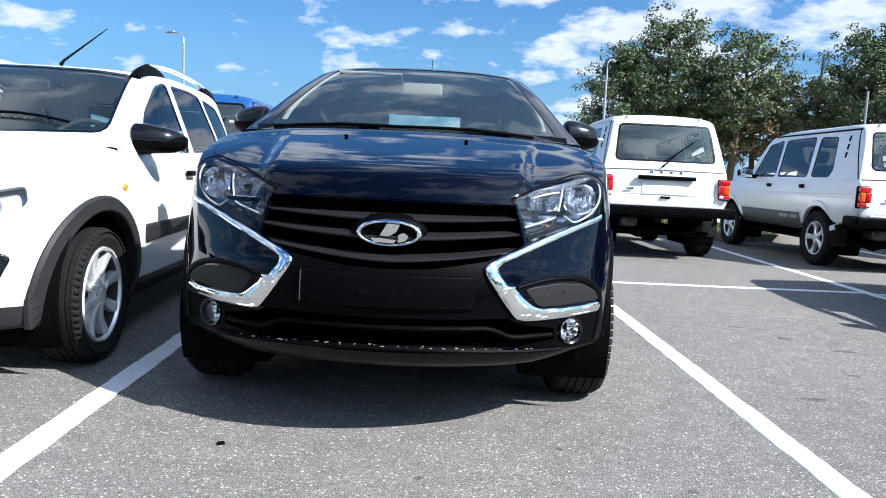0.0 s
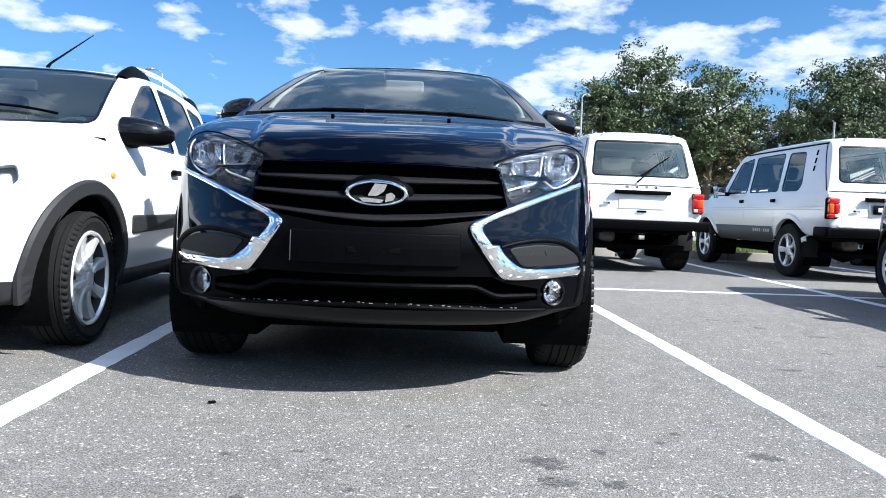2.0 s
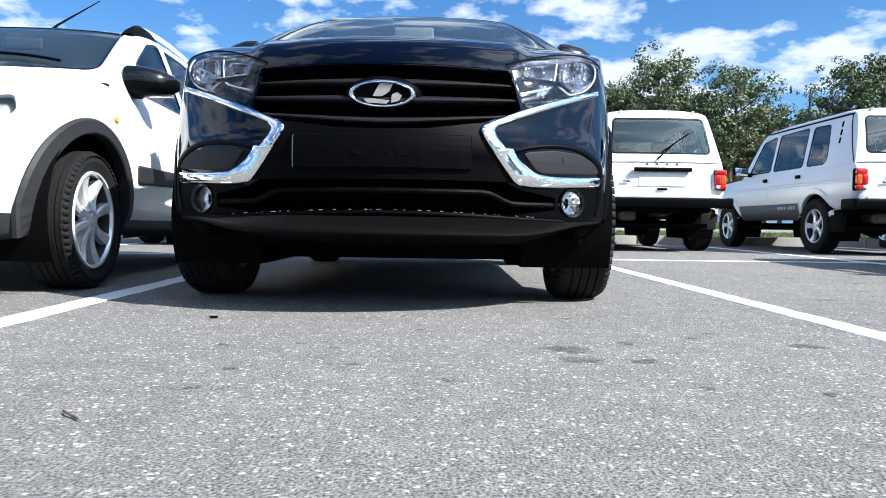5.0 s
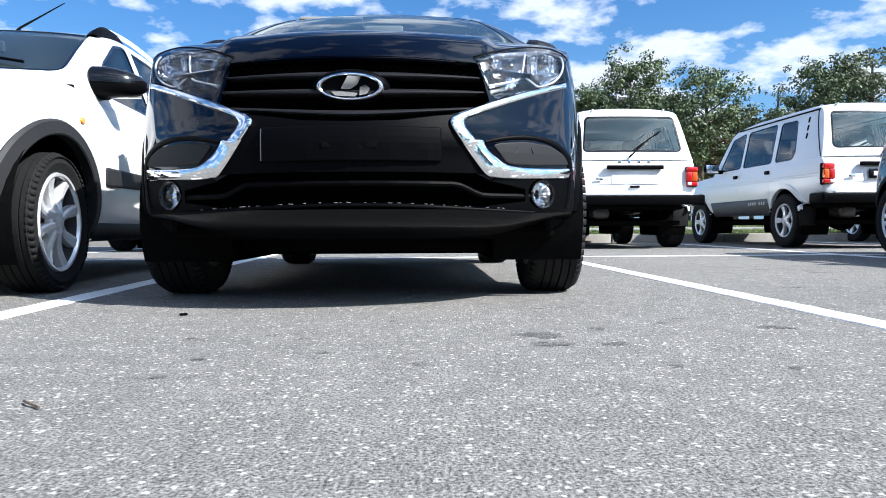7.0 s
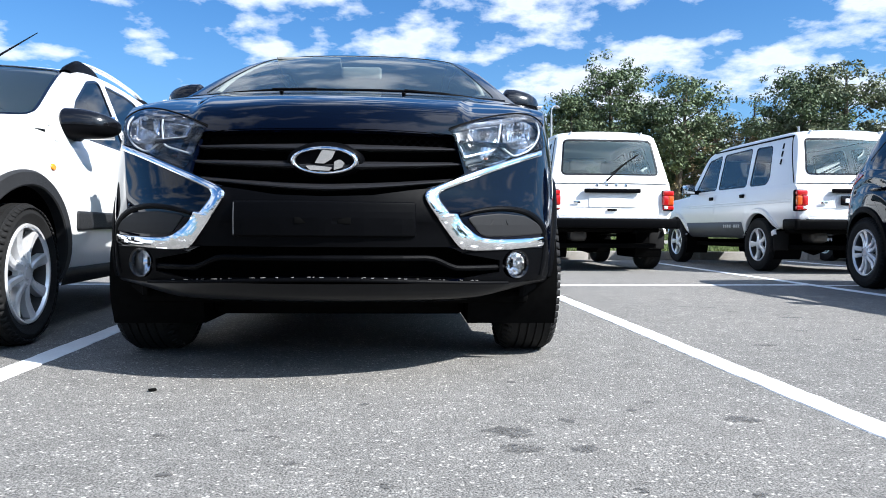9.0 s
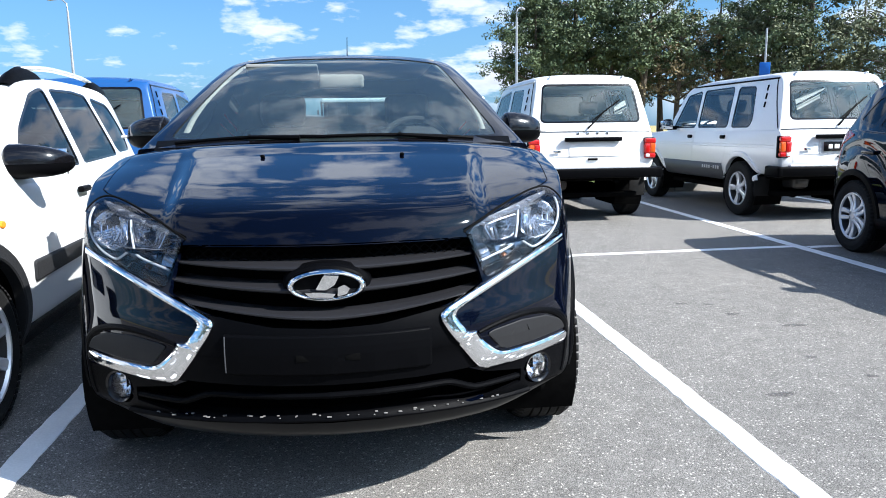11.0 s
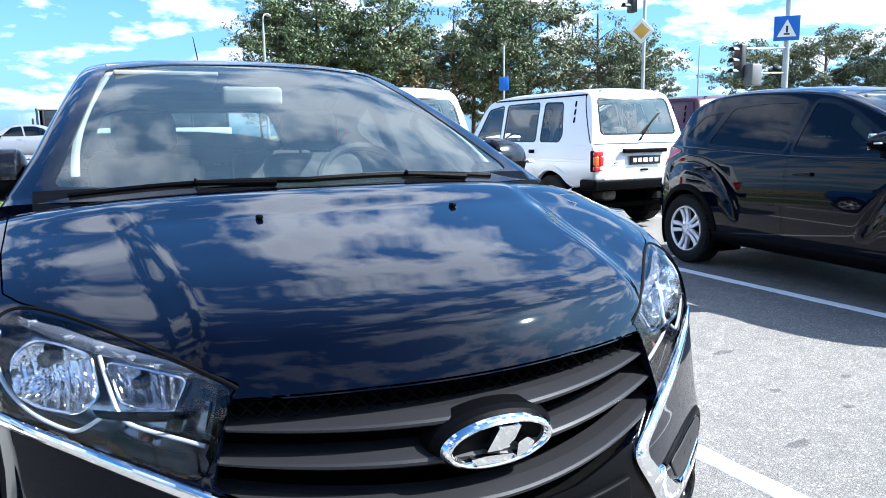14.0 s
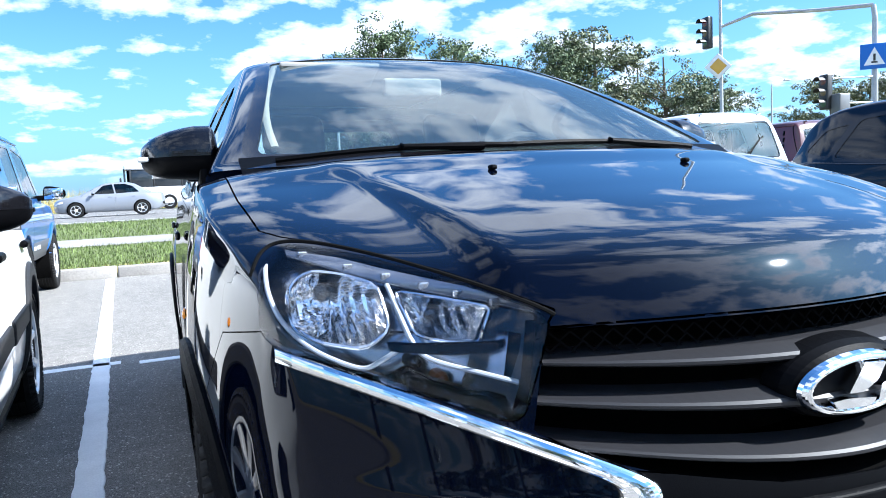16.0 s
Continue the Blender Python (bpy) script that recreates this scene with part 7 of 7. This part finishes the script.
def signal_head(parent, at, turn):
    ob = tagged(new("signal_head"), "black three-light signal head, unlit")
    ob.parent = parent
    ob.matrix_basis = Matrix.Translation(at) @ Matrix.Rotation(radians(turn), 4, "Z")
    part("housing", box((0.30, 0.20, 0.98), (0, 0, 0), 0.03, 2), HEAD, ob)
    for z, c in ((0.31, (0.10, 0.008, 0.008)), (0.0, (0.10, 0.06, 0.01)), (-0.31, (0.008, 0.06, 0.02))):
        part("signal_lens", lathe([(-0.115, 0.001), (-0.108, 0.07), (-0.10, 0.11)], 20, "y"), mat("signal_%d" % round(z * 10), c, 0.3, coat=0.3, stain=0.05), ob, offset=Matrix.Translation((0, 0, z)))
        rows = [[Vector((0.125 * math.cos(a), -0.10, z + 0.125 * math.sin(a))), Vector((0.125 * math.cos(a), -0.34, z + 0.125 * math.sin(a) - 0.01))] for a in np.linspace(0.1, math.pi - 0.1, 14)]
        part("visor", grid_mesh(rows), HEAD, ob)
    return ob


def by(az, dist, el):
    """A place by azimuth, distance and elevation from the end of the walk."""
    x, y, _ = polar(az, dist)
    return Vector((x, y, 1.25 + dist * math.tan(radians(el))))


p2 = by(51.9, 25, 0)
gantry = thing("traffic_signal_gantry", "grey signal gantry with arm, signals and crossing sign", "traffic signal")
top = by(51.8, 25, 10.1)
part("pole", tube([(p2.x, p2.y, 0.1), (p2.x, p2.y, 3.0), (p2.x, p2.y, top.z - 0.35), (top.x, top.y, top.z)], [0.10, 0.09, 0.075, 0.07], 14), STEEL, gantry)
end = by(42.2, 25, 9.9)
part("arm", tube([top, by(48.5, 25, 10.25), by(44.4, 25, 10.55), end], [0.065, 0.06, 0.055, 0.045], 10), STEEL, gantry)
signal_head(gantry, by(41.35, 25, 9.6), -95)
signal_head(gantry, by(48.9, 23.5, 4.7), -95)
part("bracket", tube([by(49.3, 23.5, 5.6), Vector((p2.x, p2.y, by(51.9, 25, 5.5).z))], 0.025, 8), STEEL, gantry)
part("bracket", tube([by(49.3, 23.5, 3.9), Vector((p2.x, p2.y, by(51.9, 25, 3.8).z))], 0.025, 8), STEEL, gantry)
sg = by(49.8, 23.5, 3.75)
part("control_box", box((0.42, 0.3, 0.62), sg, 0.03, 2), mat("box_grey", (0.12, 0.125, 0.13), 0.5, 0.2, stain=0.1), gantry)
ps = by(51.85, 24.8, 6.8)
turn = Matrix.Rotation(radians(-45), 3, "Z")
sign = part("crossing_sign", box((0.72, 0.06, 0.72), (0, 0, 0), 0.012, 2), SIGN_BLUE, gantry, "blue crossing sign with a white triangle", offset=Matrix.Translation(ps) @ turn.to_4x4())
bm = bmesh.new()
bm.faces.new([bm.verts.new(q) for q in ((-0.27, -0.036, -0.25), (0.27, -0.036, -0.25), (0, -0.036, 0.26))])
part("triangle", bm, SIGN_WHITE, sign)
bm = box((0.06, 0.004, 0.20), (0.0, -0.040, -0.03), 0.001)
bm = box((0.16, 0.004, 0.05), (0.0, -0.040, -0.17), 0.001, bm=bm)
part("symbol_bar", bm, HEAD, sign)

p1 = by(42.25, 25, 0)
post = thing("sign_post", "thin grey post with a yellow priority diamond", "sign post")
part("pole", tube([(p1.x, p1.y, 0.1), (p1.x, p1.y, 4), (p1.x, p1.y, 9.5)], [0.06, 0.055, 0.045], 10), STEEL, post)
ds = by(42.05, 24.85, 7.2)
dm = Matrix.Translation(ds) @ Matrix.Rotation(radians(-42), 4, "Z") @ Matrix.Rotation(radians(45), 4, "Y")
d = part("diamond_sign", box((0.58, 0.03, 0.58), (0, 0, 0), 0.02, 2), SIGN_WHITE, post, "white and yellow priority sign", offset=dm)
part("diamond_centre", box((0.36, 0.012, 0.36), (0, -0.018, 0), 0.01, 2), SIGN_YELLOW, d)

sp = polar(32.0, 40)
post2 = thing("sign_post", "thin post with a small blue sign", "sign post", m=Matrix.Translation(sp))
part("pole", tube([(0, 0, -0.2), (0, 0, 5.4)], 0.05, 8), STEEL, post2)
part("small_sign", box((0.5, 0.04, 0.7), (0, -0.06, 3.4), 0.02), SIGN_BLUE, post2, offset=Matrix.Rotation(radians(-32), 4, "Z"))


# ---- traffic on the road ----
def build_bus(label, m):
    """City bus, front at -x, seen along its flank."""
    ob = thing("city_bus", label, "bus", m=m)
    W = mat("bus_white", (0.74, 0.75, 0.76), 0.4, coat=0.4, stain=0.05)
    part("lower_body", box((11.5, 2.4, 1.10), (5.75, 0, 0.92), 0.08, 3), W, ob)
    part("roof", box((11.5, 2.4, 0.34), (5.75, 0, 2.75), 0.12, 3), W, ob)
    part("cabin_core", box((11.2, 2.1, 1.3), (5.75, 0.1, 2.0), 0.02), DARK, ob)
    for x in (0.35, 1.75, 3.45, 5.3, 7.2, 9.0, 11.3):
        part("pillar", box((0.12, 2.36, 1.3), (x, 0, 2.0), 0.02), HEAD, ob)
    G = mat("bus_window", (0.02, 0.025, 0.03), 0.08, coat=0.5, stain=0.1)
    for a, b in ((0.42, 1.68), (1.82, 3.38), (3.52, 5.23), (5.37, 7.13), (7.27, 8.93), (9.07, 11.2)):
        part("window", box((b - a, 2.33, 1.08), ((a + b) / 2, 0, 2.0), 0.02), G, ob)
    part("windscreen", box((0.10, 2.2, 1.5), (0.0, 0, 1.95), 0.04), G, ob)
    part("mirror", box((0.12, 0.16, 0.4), (-0.22, -1.25, 1.9), 0.04), HEAD, ob)
    part("roof_hatch", box((0.3, 0.5, 0.12), (4.2, 0, 2.96), 0.03), HEAD, ob)
    for x in (2.6, 8.6):
        for y in (-1.08, 1.08):
            wheel(ob, (x, y, 0.48), 0.48, 0.26, 0.28, 6, 1, "single").rotation_euler = (0, 0, radians(-90 if y < 0 else 90))
    return ob


SEDAN = dict(
    length=4.5, bend_front=0.45, bend_rear=0.35, screen_bend=0.2, back_bend=0.2, cab=(1.05, 3.95), sharp=1,
    low=dict(
        zt=[(0, 0.5), (0.02, 0.6), (0.06, 0.68), (0.15, 0.76), (0.4, 0.84), (0.8, 0.91), (1.15, 0.96), (3.6, 1.0), (4.2, 0.98), (4.4, 0.93), (4.46, 0.8), (4.5, 0.6)],
        zs=[(0, 0.49), (0.02, 0.58), (0.06, 0.65), (0.15, 0.72), (0.4, 0.80), (0.8, 0.86), (1.15, 0.90), (3.6, 0.95), (4.2, 0.93), (4.4, 0.88), (4.5, 0.58)],
        ws=[(0, 0.6), (0.3, 0.72), (1, 0.78), (3.6, 0.78), (4.5, 0.62)],
        w=[(0, 0.7), (0.3, 0.8), (0.9, 0.87), (3.6, 0.87), (4.2, 0.8), (4.5, 0.68)],
        zw=[(0, 0.5), (4.5, 0.58)], zb=[(0, 0.44), (0.02, 0.36), (0.06, 0.26), (0.3, 0.2), (4.0, 0.2), (4.4, 0.3), (4.5, 0.42)],
        wb=[(0, 0.66), (0.5, 0.8), (4.0, 0.8), (4.5, 0.64)]),
    top=dict(
        z0=[(1.05, 0.90), (3.95, 0.95)],
        zt=[(1.05, 0.95), (1.4, 1.13), (1.8, 1.34), (2.05, 1.42), (2.4, 1.46), (2.9, 1.45), (3.2, 1.39), (3.6, 1.18), (3.95, 0.98)],
        w=[(1.05, 0.78), (2.5, 0.79), (3.95, 0.74)], tum=[(1.05, 0.42), (3.95, 0.45)], drop=[(1.05, 0.02), (2, 0.06), (3.95, 0.03)]))


SALOON_PAINT = mat("saloon_silver", (0.22, 0.235, 0.26), 0.35, 0.3, 0.5, 0.6, grain=0.05, grain_scale=600)


def build_sedan(label, m):
    car = Car(SEDAN)
    ob = thing("saloon_car", label, "car", m=m)
    for cy in (0.9, 3.5):
        bmesh.ops.delete(car.low, geom=carve(car.low, ring(cy, 0.32, 0.36, n=28), "x", lambda c, n: abs(c.x) > 0.5), context="FACES")
        for s in (1, -1):
            wheel_well(ob, cy, 0.32, 0.365, s, 0.5, 0.84)
            wheel(ob, (s * 0.765, cy, 0.315), 0.315, 0.2, 0.205, 5, s, "single")
    windows(ob, car, [rounded([(1.65, 0.98), (2.0, 1.31), (2.35, 1.36), (2.42, 0.98)], 0.03), rounded([(2.50, 0.98), (2.44, 1.36), (2.85, 1.36), (3.15, 1.26), (3.40, 1.02)], 0.03)],
            rounded([(-0.62, 1.0), (0.62, 1.0), (0.52, 1.36), (-0.52, 1.36)], 0.04), rounded([(-0.55, 1.04), (0.55, 1.04), (0.48, 1.34), (-0.48, 1.34)], 0.04), 0.012)
    for s in (1, -1):
        p = rounded([(0.45, 0.60), (0.74, 0.72), (0.76, 0.62), (0.5, 0.54)], 0.03)
        p = p if s > 0 else mirror(p)
        part("headlamp", car.plate(p, "y", front_facing, 0.006, 0.01), CLEAR_LAMP, ob)
        door_mirror(ob, (s * 0.93, 1.62, 1.0), s, SALOON_PAINT, (0.18, 0.11, 0.13), arm=0.08)
        for y in (2.28, 3.2):
            x = car.surf_x(y, 0.84, s)
            part("handle", box((0.03, 0.16, 0.03), (x + s * 0.012, y, 0.84), 0.01), SALOON_PAINT, ob)
    wd = lambda c, n: abs(n.x) > 0.3 and abs(c.x) > 0.5
    cut_panel(ob, car, "front_door", [(1.55, 0.92), (1.5, 0.34), (2.42, 0.34), (2.46, 0.94)], "x", wd, SALOON_PAINT)
    cut_panel(ob, car, "rear_door", [(2.475, 0.94), (2.435, 0.34), (3.1, 0.34), (3.4, 0.7), (3.42, 0.94)], "x", wd, SALOON_PAINT)
    interior(ob, car, 1.6, 0.95, 2.05, 2.85, z_seat=0.45, w=0.66, y_end=3.9)
    close_car(ob, car, SALOON_PAINT)
    car.pristine.free()
    return ob


build_bus("white city bus with dark windows on the far lane", Matrix.Translation((-1.9, 53.5, 0.42)))
build_sedan("silver saloon driving on the near lane", pose(-4.45, 36.9, 0.425, 0, 0, -90))
build_offroad("dark red off-roader beside the silver one", away(8.75, 9.6, 3.72), RED_PAINT, False, "plate")

# ---- stains and litter on the asphalt ----
OIL = mat("oil_stain", (0.095, 0.092, 0.088), 0.75, grain=0.3, grain_scale=90, stain=0.2, stain_scale=20, bump=0.3, bump_scale=95)
# the stain is patchy: bare asphalt shows through it
t = OIL.node_tree
film, patchy, co, limits = t.nodes.new("ShaderNodeMixShader"), t.nodes.new("ShaderNodeTexNoise"), t.nodes.new("ShaderNodeTexCoord"), t.nodes.new("ShaderNodeMapRange")
clear_film = t.nodes.new("ShaderNodeBsdfTransparent")
patchy.inputs["Scale"].default_value, patchy.inputs["Detail"].default_value = 130, 4
limits.inputs[1].default_value, limits.inputs[2].default_value, limits.inputs[3].default_value, limits.inputs[4].default_value = 0.40, 0.56, 0.1, 0.85
link_nodes(t, [(co.outputs["Object"], patchy.inputs["Vector"]), (patchy.outputs[0], limits.inputs[0]), (limits.outputs[0], film.inputs[0]), (clear_film.outputs[0], film.inputs[1]),
               (t.nodes["Principled BSDF"].outputs[0], film.inputs[2]), (film.outputs[0], t.nodes["Material Output"].inputs[0])])


def oil_stain(x, y, rx, ry, seed):
    rng = random.Random(seed)
    ph = [rng.uniform(0, 6.28) for _ in range(4)]
    bm = bmesh.new()
    c = bm.verts.new((x, y, 0.0035))
    vs = []
    for k in range(72):
        a = 2 * math.pi * k / 72
        r = 1 + 0.14 * math.sin(2 * a + ph[0]) + 0.10 * math.sin(3 * a + ph[1]) + 0.10 * math.sin(7 * a + ph[2]) + 0.07 * math.sin(13 * a + ph[3]) + rng.uniform(-0.14, 0.10)
        vs.append(bm.verts.new((x + rx * r * math.cos(a), y + ry * r * math.sin(a), 0.002)))
    for a, b in zip(vs, vs[1:] + vs[:1]):
        bm.faces.new((c, a, b))
    bmesh.ops.recalc_face_normals(bm, faces=bm.faces)
    return tagged(part("oil_stain", bm, OIL, flat=True), "dark dried oil stain on the asphalt", "stain", "oil stains", "structure")


STAINS = [(0.53, 2.08, 0.052, 0.052), (0.53, 1.94, 0.045, 0.034), (0.7, 2.18, 0.022, 0.022), (0.68, 1.93, 0.032, 0.026), (1.18, 2.17, 0.046, 0.034), (-0.06, 2.06, 0.016, 0.014), (0.01, 1.86, 0.016, 0.014), (-0.24, 1.8, 0.016, 0.014), (-0.34, 2.09, 0.016, 0.014), (-0.15, 2.13, 0.016, 0.014), (0.63, 2.67, 0.016, 0.014), (0.99, 2.37, 0.016, 0.014), (0.91, 2.28, 0.016, 0.014), (0.72, 1.66, 0.016, 0.014), (0.94, 1.62, 0.016, 0.014), (0.82, 3.28, 0.016, 0.014), (0.15, 2.38, 0.016, 0.014), (-0.26, 1.62, 0.016, 0.014), (0.22, 1.71, 0.016, 0.014), (1.9, 3.4, 0.06, 0.03), (2.6, 4.4, 0.07, 0.03), (2.2, 5.0, 0.05, 0.02), (2.39, 4.70, 0.045, 0.03), (2.34, 3.85, 0.03, 0.022), (2.44, 3.55, 0.026, 0.02), (2.36, 4.96, 0.03, 0.02), (2.81, 3.81, 0.03, 0.022)]
for i, (x, y, rx, ry) in enumerate(STAINS):
    oil_stain(x, y, rx, ry, 40 + i)
chip = tagged(part("litter", box((0.024, 0.022, 0.005), (0, 0, 0.004), 0.002), DARK, offset=pose(-0.513, 2.585, 0.001, 0, 0, 25)), "small dark scrap lying on the asphalt", "litter")
TWIG = mat("dry_twig", (0.10, 0.075, 0.05), 0.85, grain=0.3, grain_scale=200, stain=0.2, stain_scale=30)
twig = tube([Vector((-0.405, 1.435, 0.004)), Vector((-0.392, 1.418, 0.006)), Vector((-0.374, 1.405, 0.004)), Vector((-0.359, 1.389, 0.004))], 0.0022, 6)
tagged(part("twig", twig, TWIG), "thin dry brown twig lying on the asphalt", "twig")
